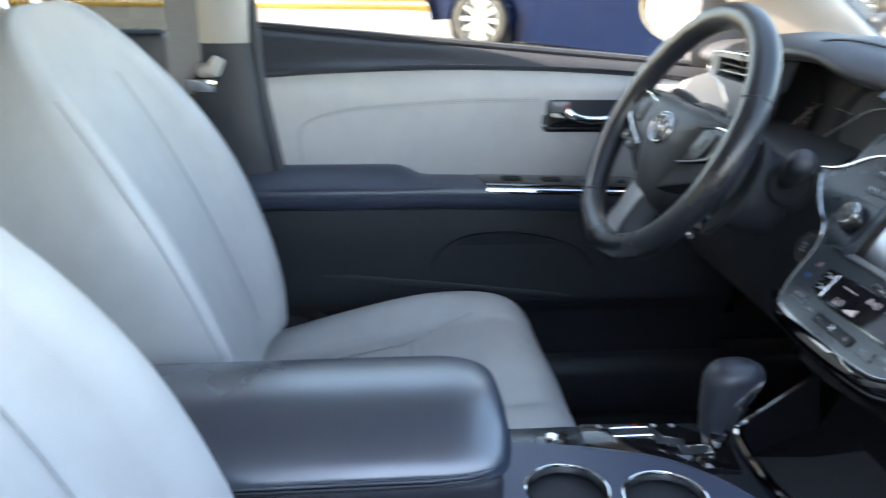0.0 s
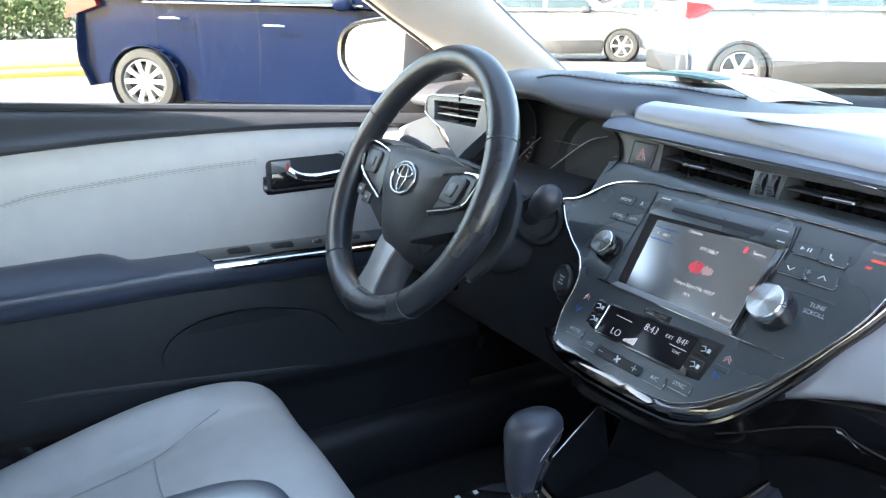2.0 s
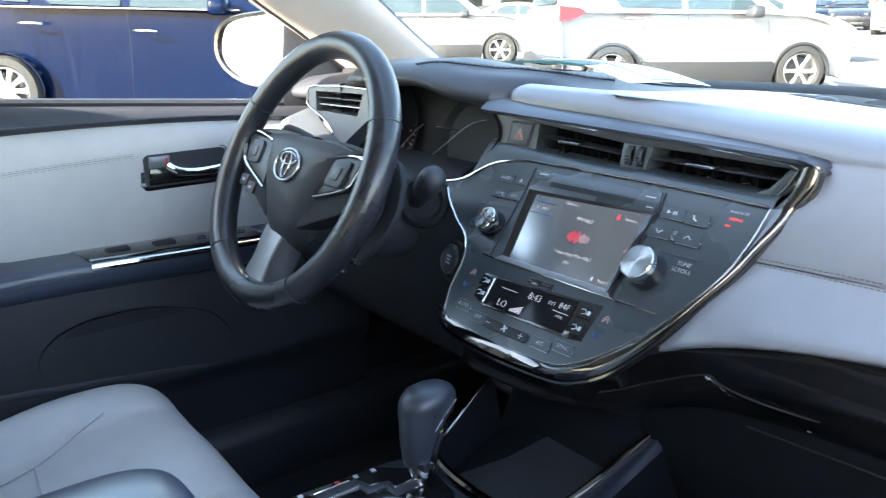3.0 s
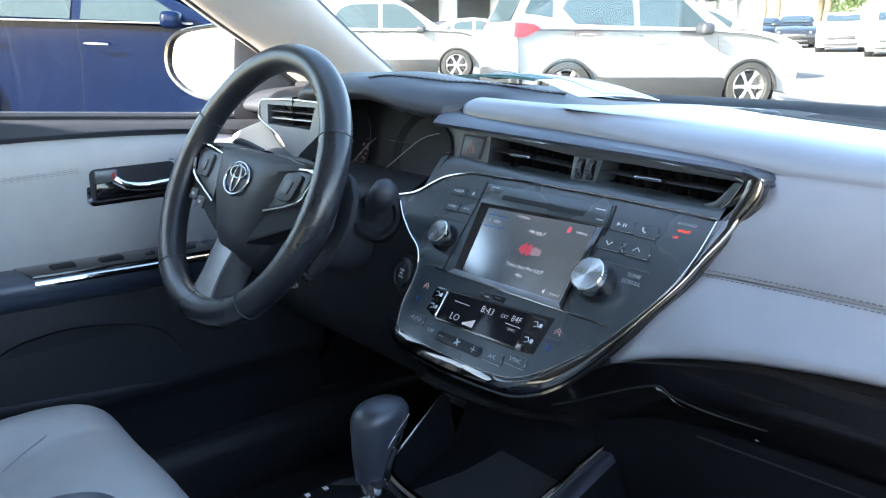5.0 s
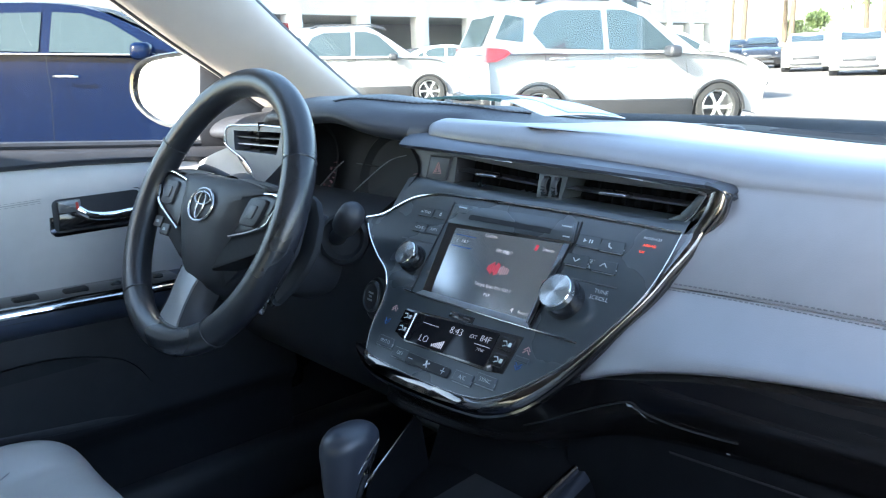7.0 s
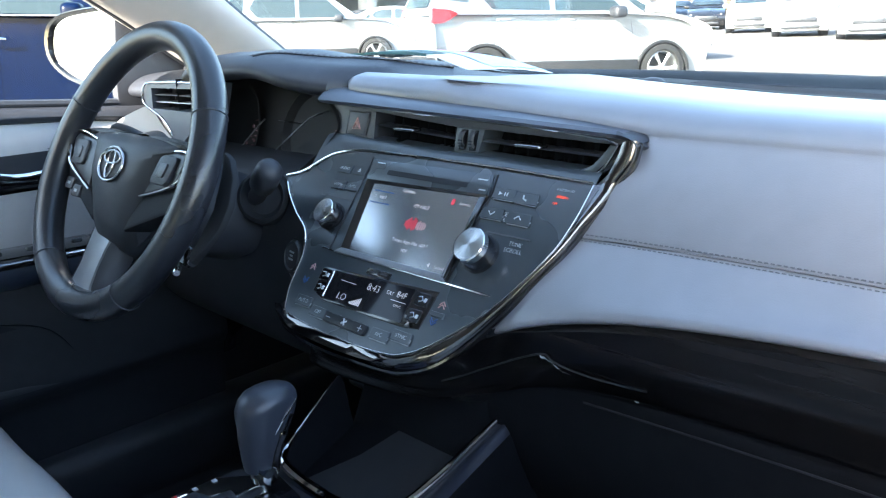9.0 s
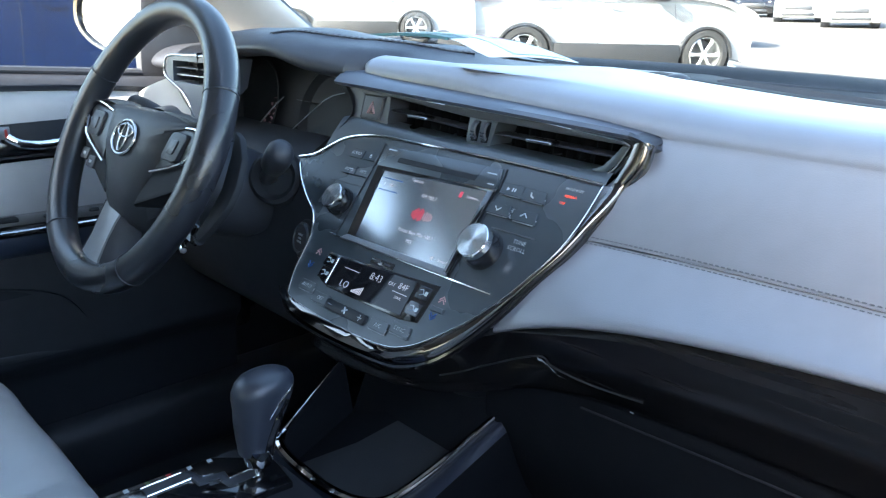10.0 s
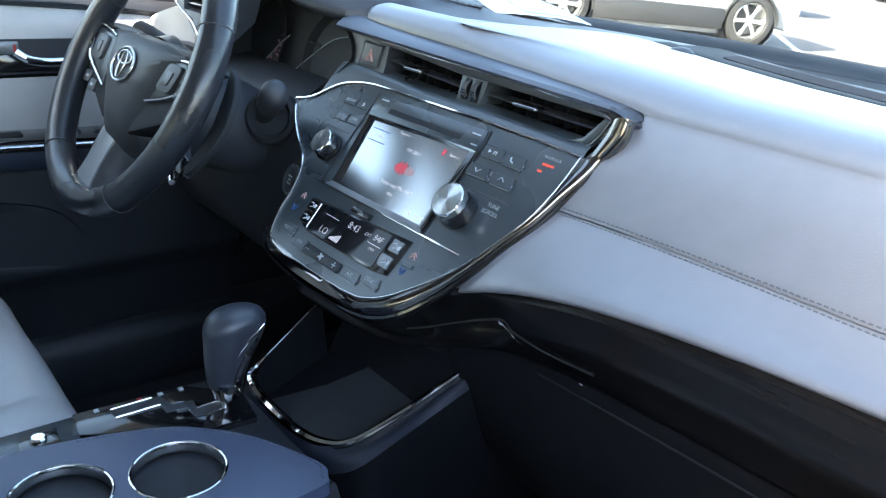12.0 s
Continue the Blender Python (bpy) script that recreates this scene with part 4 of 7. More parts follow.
xs_up = list(np.linspace(0.25, 0.80, 26))
for k in range(-3, 26):
    row = []
    for j in range(37):
        if k >= 0:
            x0 = xs_up[k]
            zz = spline([(0, y, z) for y, z in lower(x0)], 4)[j].z
            e = table(PAD_EDGE, zz)
            g = k / 25
            x = e + 0.004 + (0.80 - e - 0.004) * g if j < 36 else x0
            top_x = x0
            x = x + (top_x - x) * max((zz - 0.80) / 0.047, 0) ** 2
        else:
            zz = spline([(0, y, z) for y, z in lower(0.25)], 4)[j].z
            e = table(PAD_EDGE, zz)
            b0 = e + 0.004 + (0.25 - e - 0.004) * max((zz - 0.80) / 0.047, 0) ** 2
            x = e + (b0 - e) * (k + 3) / 3
        q = spline([(0, y, z) for y, z in lower(x)], 4)[j]
        row.append(Vector((x, q.y + (0.004 * (1 - (k + 3) / 3) ** 2 if k < 0 else 0), q.z)))
    rows.append(row)
loft(rows, pad_bm)
bmesh.ops.remove_doubles(pad_bm, verts=pad_bm.verts, dist=0.0006)
part("passenger_pad", pad_bm, LEATHER, dash, "pale grey leather pad with a double seam", sharp=60)
for dz, dy_ in ((-0.0027, -0.0149), (0.0027, -0.0130)):
    stitches([(x, dy_, 0.7743 + dz + seam_rise(x)) for x in np.linspace(0.206, 0.78, 60)], THREAD, dash, r=0.0006, length=0.0036, gap=0.0013)
# black strip with fine ribs between the pad and the windscreen
rows = []
for x in np.linspace(-0.03, 0.79, 30):
    y0 = table(PAD_BACK, x) + 0.002
    rows.append([Vector((x, y0 - 0.01, 0.8720)), Vector((x, y0, 0.8775)), Vector((x, y0 + 0.03, 0.8765)), Vector((x, y0 + 0.05, 0.8720)), Vector((x, y0 + 0.10, 0.8700)), Vector((x, y0 + 0.16, 0.864))])
part("defroster_strip", sheet(rows, 0.004), MATTE, dash, "black ribbed strip along the windscreen")
for k in range(5):
    part("strip_rib", tube([(x, table(PAD_BACK, x) + 0.056 + k * 0.008, 0.8735) for x in np.linspace(0.10, 0.70, 14)], 0.0014, n=5), SOFT_BLACK, dash)
part("sun_sensor", lathe([(0.016, -0.004), (0.0155, 0.001), (0.011, 0.0045), (0.005, 0.006), (0.001, 0.0062)], Matrix.Translation((0.089, 0.305, 0.8800)), 24), SOFT_BLACK, dash, "small black sun sensor dome")
# satin ledge between the roll and the vents; windscreen light is painted into its colour
rows = []
for x in list(np.linspace(-0.222, 0.215, 30)) + list(np.linspace(0.220, 0.2408, 10)):
    g = (x + 0.222) / 0.465
    s = min(max((x - 0.215) / 0.026, 0), 1)
    fall = 0.013 * (1 - math.sqrt(1 - s * s))
    z0 = 0.8695 + (0.8568 - 0.8695) * g ** 1.2 - fall * 0.6
    z1 = max(table(ROLL_LOW, x) - 0.001 - fall, z0 + 0.002)
    rows.append([(x, y, z) for y, z in ((0.045, z0 - 0.006), (0.027, z0 - 0.001), (0.0245, z0 + 0.0025), (0.028, z0 + 0.006 * (1 - s * 0.7)), (0.040, z1), (0.060, z1 + 0.001))])
part("vent_ledge", sheet([[Vector(p) for p in r] for r in rows[:31]], 0.004), LEDGE, dash, "satin grey ledge over the vents, lightened for windscreen light")
part("ledge_end", sheet([[Vector(p) + Vector((0, -0.0006, 0.0004)) for p in r] for r in rows[30:]], 0.004), SOFT_BLACK, dash, "black rounded end of the ledge")

# wood trim that sweeps under the panel to the passenger side
tops = [(-0.135, -0.118, 0.655), (-0.10, -0.128, 0.648), (0.0, -0.130, 0.640), (0.075, -0.122, 0.645), (0.115, -0.100, 0.662), (0.155, -0.066, 0.682), (0.20, -0.060, 0.694), (0.30, -0.056, 0.716), (0.45, -0.050, 0.733), (0.62, -0.046, 0.741), (0.79, -0.044, 0.745)]
bots = [(-0.135, -0.080, 0.575), (-0.10, -0.085, 0.574), (0.0, -0.080, 0.578), (0.06, -0.068, 0.584), (0.095, -0.055, 0.592), (0.13, -0.040, 0.602), (0.19, -0.030, 0.622), (0.30, -0.026, 0.635), (0.45, -0.024, 0.641), (0.62, -0.022, 0.643), (0.79, -0.020, 0.644)]
rows = []
for a, b in zip(spline(tops, 4), spline(bots, 4)):
    right = min(max((a.x - 0.10) / 0.12, 0), 1)
    c = a.lerp(b, 0.5) + Vector((0, -0.012 * right + 0.012 * (1 - right), 0))
    d = a.lerp(b, 0.80) + Vector((0, -0.007 * right + 0.010 * (1 - right), 0))
    rows.append(spline([a + Vector((0, 0.03, 0.004)), a + Vector((0, 0.002, 0.001)), a, a.lerp(c, 0.5), c, d, b, b + Vector((0, 0.02, -0.003))], 3))
wood = part("wood_trim", sheet(rows, 0.004), WOOD, dash, "glossy dark wood-grain trim")
chips = random.Random(5)
for n in range(16):
    f = n / 15
    c = Vector((0.2035, -0.0615, 0.6690)).lerp(Vector((0.232, -0.0590, 0.6600)), f) + Vector((0, 0, chips.uniform(-0.0006, 0.0006) + 0.0012 * math.sin(f * 6)))
    s = 0.0013 * (1 - 0.75 * f) * chips.uniform(0.5, 1.3)
    part("scuff", tube([c + Vector((-s, -0.0006, s * chips.uniform(0.2, 0.9))), c + Vector((0, -0.001, 0)), c + Vector((s * 0.9, -0.0006, -s * chips.uniform(0.2, 1.0)))], [s * 0.25, s * 0.5, s * 0.2], n=5), PRINT, wood, "pale scuff mark")
part("scuff", tube([(0.300, -0.060, 0.6560), (0.303, -0.060, 0.6558)], 0.0005, n=5), PRINT, wood)
part("ridge", tube(spline([(0.083, -0.0712, 0.6116), (0.105, -0.0642, 0.6213), (0.125, -0.0572, 0.6316), (0.146, -0.0523, 0.6424), (0.172, -0.0532, 0.6563), (0.202, -0.0572, 0.6700), (0.213, -0.0573, 0.6658), (0.227, -0.0552, 0.6622), (0.250, -0.0528, 0.6600), (0.280, -0.0466, 0.6584), (0.302, -0.0457, 0.6600)], 5), 0.0009, n=6), SATIN_DARK, wood, "raised edge of the wood trim")
# lower passenger panel and glove box; the footwell's shade is painted into the panel's black
rows = []
for x in np.linspace(0.10, 0.79, 24):
    f = min((x - 0.10) / 0.10, 1)
    zt = 0.590 + 0.050 * f
    rows.append(spline([(x, -0.005, zt + 0.006), (x, -0.018, zt - 0.003), (x, -0.022, zt - 0.02), (x, -0.012, 0.53), (x, 0.03, 0.44), (x, 0.12, 0.36), (x, 0.25, 0.31)], 3))
part("lower_panel", sheet(rows, 0.005), SHADE_BLACK, dash, "black lower panel, darkened to paint footwell shade")
part("glovebox_seam", tube(spline([(0.225, -0.026, 0.617), (0.45, -0.026, 0.626), (0.75, -0.026, 0.628)], 6), 0.0010, n=5), MATTE, dash)
part("glovebox_handle", rbox((0.10, 0.012, 0.022), (0.47, -0.026, 0.585), 0.005, 3), BLACK, dash)
# driver side lower panel
rows = []
for x in np.linspace(-0.76, -0.10, 26):
    rows.append(spline([(x, 0.06, 0.79), (x, 0.0, 0.775), (x, -0.028, 0.745), (x, -0.040, 0.69), (x, -0.030, 0.60), (x, 0.0, 0.53), (x, 0.06, 0.48), (x, 0.16, 0.44)], 3))
part("knee_panel", sheet(rows, 0.005), DOOR_LOW, dash, "black knee panel")
part("inner_housing", rbox((0.48, 0.02, 0.20), (-0.52, 0.135, 0.80), 0.005, 1), MATTE, dash)
# side of the stack, closing it to the left and behind
part("stack_core", loft([[on_stack(u, v, -0.046 + (0 if d == 0 else -0.12 * d)) for u, v in outline[::2]] for d in (0, 1)], ring=True, caps=True), MATTE, dash)


# ---- steering wheel and column ----
WT = radians(27.5)
WC = Vector((-0.350, -0.185, 0.803))
WU, WN = Vector((0, math.sin(WT), math.cos(WT))), Vector((0, -math.cos(WT), math.sin(WT)))


def on_wheel(u, v, w):
    return WC + Vector((u, 0, 0)) + WU * v + WN * w


wheel = thing("steering_wheel", WC, "black leather steering wheel with silver spokes and chrome emblem", "steering wheel")
RIM, RT = 0.1805, 0.0182


def rim_radius(a):
    """Thicker grips at ten and two, flattened foot."""
    s = math.sin(a)
    return RIM - 0.008 * max(-s - 0.75, 0) * 4 * 0.25


SQUASH = 0.958
rim_pts = [on_wheel(rim_radius(a) * math.cos(a) * (1.035 if math.cos(a) > 0 else 1), rim_radius(a) * math.sin(a) * SQUASH, 0) for a in (2 * math.pi * i / 96 for i in range(96))]
rim_r = [RT + 0.0012 * max(0, math.cos(2 * (2 * math.pi * i / 96 - 0.35))) for i in range(96)]
part("rim", tube(rim_pts, rim_r, True, n=20, up=WN), LEATHER_DARK, wheel)
for a in (26, 154, 232, 308):
    q = radians(a)
    c, t = on_wheel(RIM * math.cos(q) * (1.035 if math.cos(q) > 0 else 1), RIM * math.sin(q) * SQUASH, 0), (Vector((1, 0, 0)) * math.cos(q) + WU * math.sin(q))
    part("rim_seam", tube([c + t * math.cos(b) * (RT + 0.0012) + WN * math.sin(b) * (RT + 0.0012) for b in (2 * math.pi * i / 24 for i in range(24))], 0.0008, True, n=5), BLACK, wheel)
for side in (-1, 1):
    stitches([on_wheel((RIM - 0.0155) * math.cos(a) * (1.035 if side > 0 else 1), (RIM - 0.0155) * math.sin(a) * SQUASH, 0.006) for a in np.linspace(radians(20 if side > 0 else 115), radians(65 if side > 0 else 160), 20)], THREAD_DARK, wheel, length=0.004)
# hub pad: domed shield
half = [(0.0, 0.047), (0.045, 0.0475), (0.085, 0.0455), (0.118, 0.0415), (0.124, 0.0375), (0.104, 0.0310), (0.090, 0.018), (0.082, -0.008), (0.066, -0.045), (0.050, -0.080), (0.028, -0.098), (0.0, -0.103)]
core = [(0.0, 0.047), (0.045, 0.046), (0.066, 0.043), (0.078, 0.038), (0.085, 0.030), (0.088, 0.022), (0.086, 0.010), (0.081, -0.008)] + half[8:]


def mirrored(h):
    return spline([(u, v, 0) for u, v in h] + [(-u, v, 0) for u, v in h[-2:0:-1]], 4, True)


pad, pad_core = mirrored(half), mirrored(core)


def dome(u, v):
    return min(v + 0.01, 0) * 0.20


rows = []
for s, w, mix in ((1.03, -0.055, 0), (1.03, -0.030, 0), (1.0, -0.014, 0), (0.96, -0.005, 0.15), (0.86, 0.004, 0.9), (0.62, 0.0103, 1), (0.3, 0.0130, 1), (0.02, 0.0135, 1)):
    rows.append([on_wheel(p.x * s, (p.y + 0.008) * s - 0.008, w + dome(p.x * s, (p.y + 0.008) * s - 0.008)) for p in (a.lerp(b, mix) for a, b in zip(pad, pad_core))])
part("hub_pad", loft(rows, ring=True, caps=True), HUB, wheel, "grained black airbag cover")
part("hub_back", lathe([(0.055, -0.085), (0.066, -0.06), (0.080, -0.03), (0.07, -0.015)], Matrix.Translation(WC - WU * 0.02) @ Matrix((Vector((1, 0, 0)), WU, WN)).transposed().to_4x4(), 32), BLACK, wheel)


def oval(cu, cv, ru, rv, w, n=40):
    return [on_wheel(cu + ru * math.cos(a), cv + rv * math.sin(a), w) for a in (2 * math.pi * i / n for i in range(n))]


part("emblem", tube(oval(0.003, 0.001, 0.0310, 0.0212, 0.0142), 0.0019, True, n=8), BADGE, wheel, "plain chrome oval emblem")
part("emblem_ring", tube(oval(0.003, 0.0095, 0.0205, 0.0080, 0.0148), 0.0014, True, n=8), BADGE, wheel)
part("emblem_ring", tube(oval(0.003, 0.0010, 0.0085, 0.0175, 0.0150), 0.0014, True, n=8), BADGE, wheel)
for txt, v, sz in (("SRS", -0.040, 0.0085), ("AIRBAG", -0.050, 0.0085)):
    writing(txt, lambda a, b, c: on_wheel(a, b, c + dome(a, b)), 0.0, v, 0.0105 + (v + 0.040) * 0.25, sz, DARK_PRINT, wheel)
part("print_bar", prism(rect(-0.005, -0.069, 0.005, -0.062, 0.001), lambda a, b, c: on_wheel(a, b, c + dome(a, b)), 0.002, 0.0065), DARK_PRINT, wheel, smooth=False)
for s in (-1, 1):
    # side spoke with key cluster
    arm = [(0.055, 0.036), (0.100, 0.040), (0.150, 0.040), (0.170, 0.030), (0.170, -0.012), (0.152, -0.030), (0.112, -0.046), (0.045, -0.072)]
    part("side_spoke", prism([(s * u, v) for u, v in arm], on_wheel, -0.030, -0.006, 0.004), MATTE, wheel)
    part("hub_shoulder", prism([(s * u, v) for u, v in ((0.030, 0.0470), (0.070, 0.0490), (0.100, 0.0485), (0.130, 0.0460), (0.155, 0.0425), (0.1680, 0.0390), (0.1640, 0.0365), (0.130, 0.0385), (0.100, 0.0365), (0.080, 0.0335), (0.050, 0.030))], on_wheel, -0.030, -0.0045, 0.004, 3), HUB, wheel, "grained black shoulder of the hub")
    if s > 0:
        part("key_panel", prism(((0.074, 0.0290), (0.140, 0.0330), (0.150, 0.0280), (0.139, -0.0010), (0.112, -0.0110), (0.070, -0.0230)), on_wheel, -0.014, -0.004, 0.002), SATIN_DARK, wheel)
        part("key_frame", tube(spline([on_wheel(u, v, -0.0025) for u, v in ((0.116, 0.0335), (0.140, 0.0345), (0.1515, 0.0290), (0.1450, 0.0100), (0.1385, -0.0040), (0.112, -0.0150), (0.068, -0.0270))], 4), [0.0028] * 4 + [0.0038] * 4 + [0.0020] * 8 + [0.0032] * 4 + [0.0028] * 5, n=8, flat=0.6), CHROME, wheel, "chrome key surround")
        big = part("key", prism([(0.1085 + a + b * 0.30, 0.0090 + b) for a, b in rect(-0.0215, -0.0180, 0.0180, 0.0175, 0.008)], on_wheel, -0.006, 0.0015, 0.002), SOFT_BLACK, wheel)
        part("key_centre", prism([(0.1065 + a + b * 0.30, 0.0080 + b) for a, b in rect(-0.0085, -0.0085, 0.0085, 0.0085, 0.003)], on_wheel, 0.0, 0.0032, 0.001), BLACK, big)
        part("key", prism(((0.1330, 0.0290), (0.1440, 0.0280), (0.1390, 0.0080), (0.1290, 0.0090)), on_wheel, -0.006, -0.002, 0.001), SATIN_DARK, wheel)
        continue
    part("key_frame", tube(spline([on_wheel(s * u, v, w) for u, v, w in ((0.082, 0.030, 0.003), (0.120, 0.0365, 0.003), (0.150, 0.037, 0.002), (0.168, 0.030, 0.001), (0.162, 0.012, 0.001), (0.150, -0.006, 0.001), (0.122, -0.018, 0.001), (0.072, -0.036, -0.002))], 3), [0.0014] * 4 + [0.0018] * 4 + [0.0034] * 6 + [0.0026] * 4 + [0.0016] * 4, n=8), CHROME, wheel, "chrome key surround")
    part("key_panel", prism([(s * u, v) for u, v in ((0.080, 0.028), (0.150, 0.034), (0.160, 0.026), (0.147, -0.004), (0.120, -0.015), (0.070, -0.032))], on_wheel, -0.010, 0.0005, 0.002), SATIN_DARK, wheel)
    part("key", prism([(s * 0.122 + a, 0.009 + b) for a, b in rect(-0.0185, -0.0165, 0.0185, 0.0175, 0.006)], on_wheel, -0.002, 0.0045, 0.002), SOFT_BLACK, wheel)
    part("key", prism([(s * 0.122 + a, 0.009 + b) for a, b in rect(-0.0085, -0.0080, 0.0085, 0.0080, 0.003)], on_wheel, 0.003, 0.0062, 0.001), BLACK, wheel)
    if s < 0:
        for u, v in ((-0.140, -0.034), (-0.112, -0.042)):
            part("key", prism([(u + a, v + b) for a, b in rect(-0.012, -0.008, 0.012, 0.008, 0.003)], on_wheel, -0.012, -0.003, 0.0015), SOFT_BLACK, wheel)
            part("print_bar", prism(rect(u - 0.004, v - 0.002, u + 0.004, v + 0.002), on_wheel, -0.003, -0.0027), PRINT, wheel, smooth=False)
rows, side_l, side_r = [], [], []
for v, hu, w in ((-0.080, 0.034, -0.013), (-0.100, 0.030, -0.010), (-0.125, 0.028, -0.008), (-0.148, 0.032, -0.006), (-0.162, 0.042, -0.005)):
    c = -0.013
    rows.append([on_wheel(c + u, v, w + d) for u, d in ((-hu, -0.003), (-hu * 0.9, 0.0), (-hu * 0.4, 0.0015), (hu * 0.3, 0.0015), (hu * 0.7, 0.0), (hu * 0.8, -0.003))])
    side_r.append([on_wheel(c + u, v, w + d) for u, d in ((hu * 0.78, -0.0015), (hu * 0.86, -0.0005), (hu * 1.0, -0.004), (hu * 1.25, -0.016), (hu * 1.3, -0.030))])
    side_l.append([on_wheel(c - u, v, w + d) for u, d in ((hu * 0.97, -0.0015), (hu * 1.02, -0.0005), (hu * 1.06, -0.004), (hu * 1.12, -0.016), (hu * 1.12, -0.030))])
part("lower_spoke", sheet(rows, 0.004), SILVER, wheel, "satin silver lower spoke")
for r in (side_l, side_r):
    part("spoke_side", sheet(r, 0.002), BLACK, wheel)

column = thing("steering_column", (-0.35, -0.05, 0.72), "black plastic steering column shroud with stalks", "steering column")
AX = -WN
C0 = WC + AX * 0.055


def ring_at(d, ru, rv, dv=0.0):
    return [C0 + AX * d + Vector((1, 0, 0)) * ru * math.cos(a) + WU * (rv * math.sin(a) + dv) for a in (2 * math.pi * i / 28 for i in range(28))]


part("shroud", loft([ring_at(0, 0.050, 0.045, -0.005), ring_at(0.01, 0.068, 0.060, -0.012), ring_at(0.05, 0.074, 0.066, -0.016), ring_at(0.12, 0.072, 0.060, -0.012), ring_at(0.16, 0.06, 0.05)], ring=True, caps=True), SOFT_BLACK, column)
stalk = part("stalk", tube([(-0.275, -0.046, 0.750), (-0.250, -0.055, 0.765), (-0.226, -0.063, 0.780)], [0.012, 0.0105, 0.0105], n=14), SOFT_BLACK, column)
part("stalk_knob", tube([(-0.238, -0.0595, 0.772), (-0.232, -0.0615, 0.776), (-0.214, -0.067, 0.787), (-0.199, -0.0713, 0.797), (-0.195, -0.0723, 0.7995), (-0.1915, -0.0732, 0.8015), (-0.1895, -0.0737, 0.8028), (-0.1885, -0.0740, 0.8034)], [0.0125, 0.0160, 0.0172, 0.0166, 0.0150, 0.0120, 0.0080, 0.0030], n=24), SOFT_BLACK, stalk)
left_stalk = part("stalk", tube([(-0.405, -0.060, 0.785), (-0.440, -0.090, 0.806), (-0.462, -0.106, 0.818)], [0.009, 0.0085, 0.0085], n=14), SOFT_BLACK, column)
part("stalk_knob", tube([(-0.455, -0.101, 0.814), (-0.460, -0.1045, 0.817), (-0.480, -0.115, 0.826), (-0.494, -0.122, 0.8315), (-0.499, -0.1245, 0.8335), (-0.501, -0.1255, 0.8343)], [0.0095, 0.0118, 0.0122, 0.0112, 0.0075, 0.003], n=20), SOFT_BLACK, left_stalk)
part("print_bar", rbox((0.012, 0.0012, 0.003), (-0.476, -0.1245, 0.827), 0, 1, pose(0, 0, 0, 0, 22, -30)), PRINT, left_stalk)
part("boss", lathe([(0.036, -0.02), (0.034, -0.004), (0.029, 0.0), (0.026, -0.004), (0.022, -0.010), (0.001, -0.012)], Matrix.Translation((-0.252, -0.052, 0.756)) @ look((0, 0, 0), (-0.55, 0.70, -0.30)).to_3x3().to_4x4(), 28), MATTE, column)
lever = part("tilt_lever", tube([(-0.285, -0.150, 0.722), (-0.250, -0.166, 0.712), (-0.218, -0.172, 0.704)], [0.008, 0.010, 0.006], n=10), BLACK, column)
part("switch", rbox((0.016, 0.008, 0.030), (-0.226, -0.176, 0.712), 0.003, 2, pose(0, 0, 0, 15, 25, 20)), GLOSS_BLACK, lever)
part("print_bar", rbox((0.006, 0.001, 0.020), (-0.226, -0.1815, 0.713), 0.0, 1, pose(0, 0, 0, 15, 25, 20)), PRINT, lever)
part("cruise_lever", tube([(-0.262, -0.170, 0.708), (-0.240, -0.184, 0.698), (-0.226, -0.190, 0.694)], [0.006, 0.008, 0.004], n=10), CHROME, column, "silver lever tip")
part("paddle", prism([(0.142, 0.050), (0.158, 0.044), (0.178, 0.022), (0.187, -0.010), (0.183, -0.036), (0.166, -0.064), (0.149, -0.083), (0.138, -0.076), (0.150, -0.050), (0.158, -0.018), (0.152, 0.020)], on_wheel, -0.052, -0.044, 0.003), MATTE, column, "black shift paddle")

button = thing("start_button", (-0.197, -0.05, 0.686), "round black engine start button with silver ring", "button")
bmat = Matrix.Translation((-0.197, -0.046, 0.686)) @ look((0, 0, 0), (0.15, 0.95, -0.3)).to_3x3().to_4x4()
part("ring", lathe([(0.0195, 0.000), (0.0205, 0.004), (0.0185, 0.0065), (0.0165, 0.004)], bmat, 32), SATIN, button, "satin grey ring")
part("cap", lathe([(0.0165, 0.002), (0.0160, 0.0052), (0.012, 0.006), (0.001, 0.006)], bmat, 32), SOFT_BLACK, button)
for v, w in ((0.0045, 0.006), (0.0, 0.004), (-0.0045, 0.006)):
    part("print_bar", prism(rect(-w, v - 0.0012, w, v + 0.0012), lambda a, b, c: bmat @ Vector((a, b, c)), 0.006, 0.0063), PRINT, button, smooth=False)
part("housing", lathe([(0.030, -0.03), (0.030, -0.004), (0.024, 0.001), (0.019, 0.001)], bmat, 32), SATIN_DARK, button)


# ---- instrument cluster ----
cluster = thing("instrument_cluster", (-0.37, 0.09, 0.75), "black instrument cluster with two round gauges under a hood", "gauge cluster")


def on_cluster(u, v, w):
    return Vector((-0.36 + u, 0.062 + v * 0.25 - w, 0.80 + v))


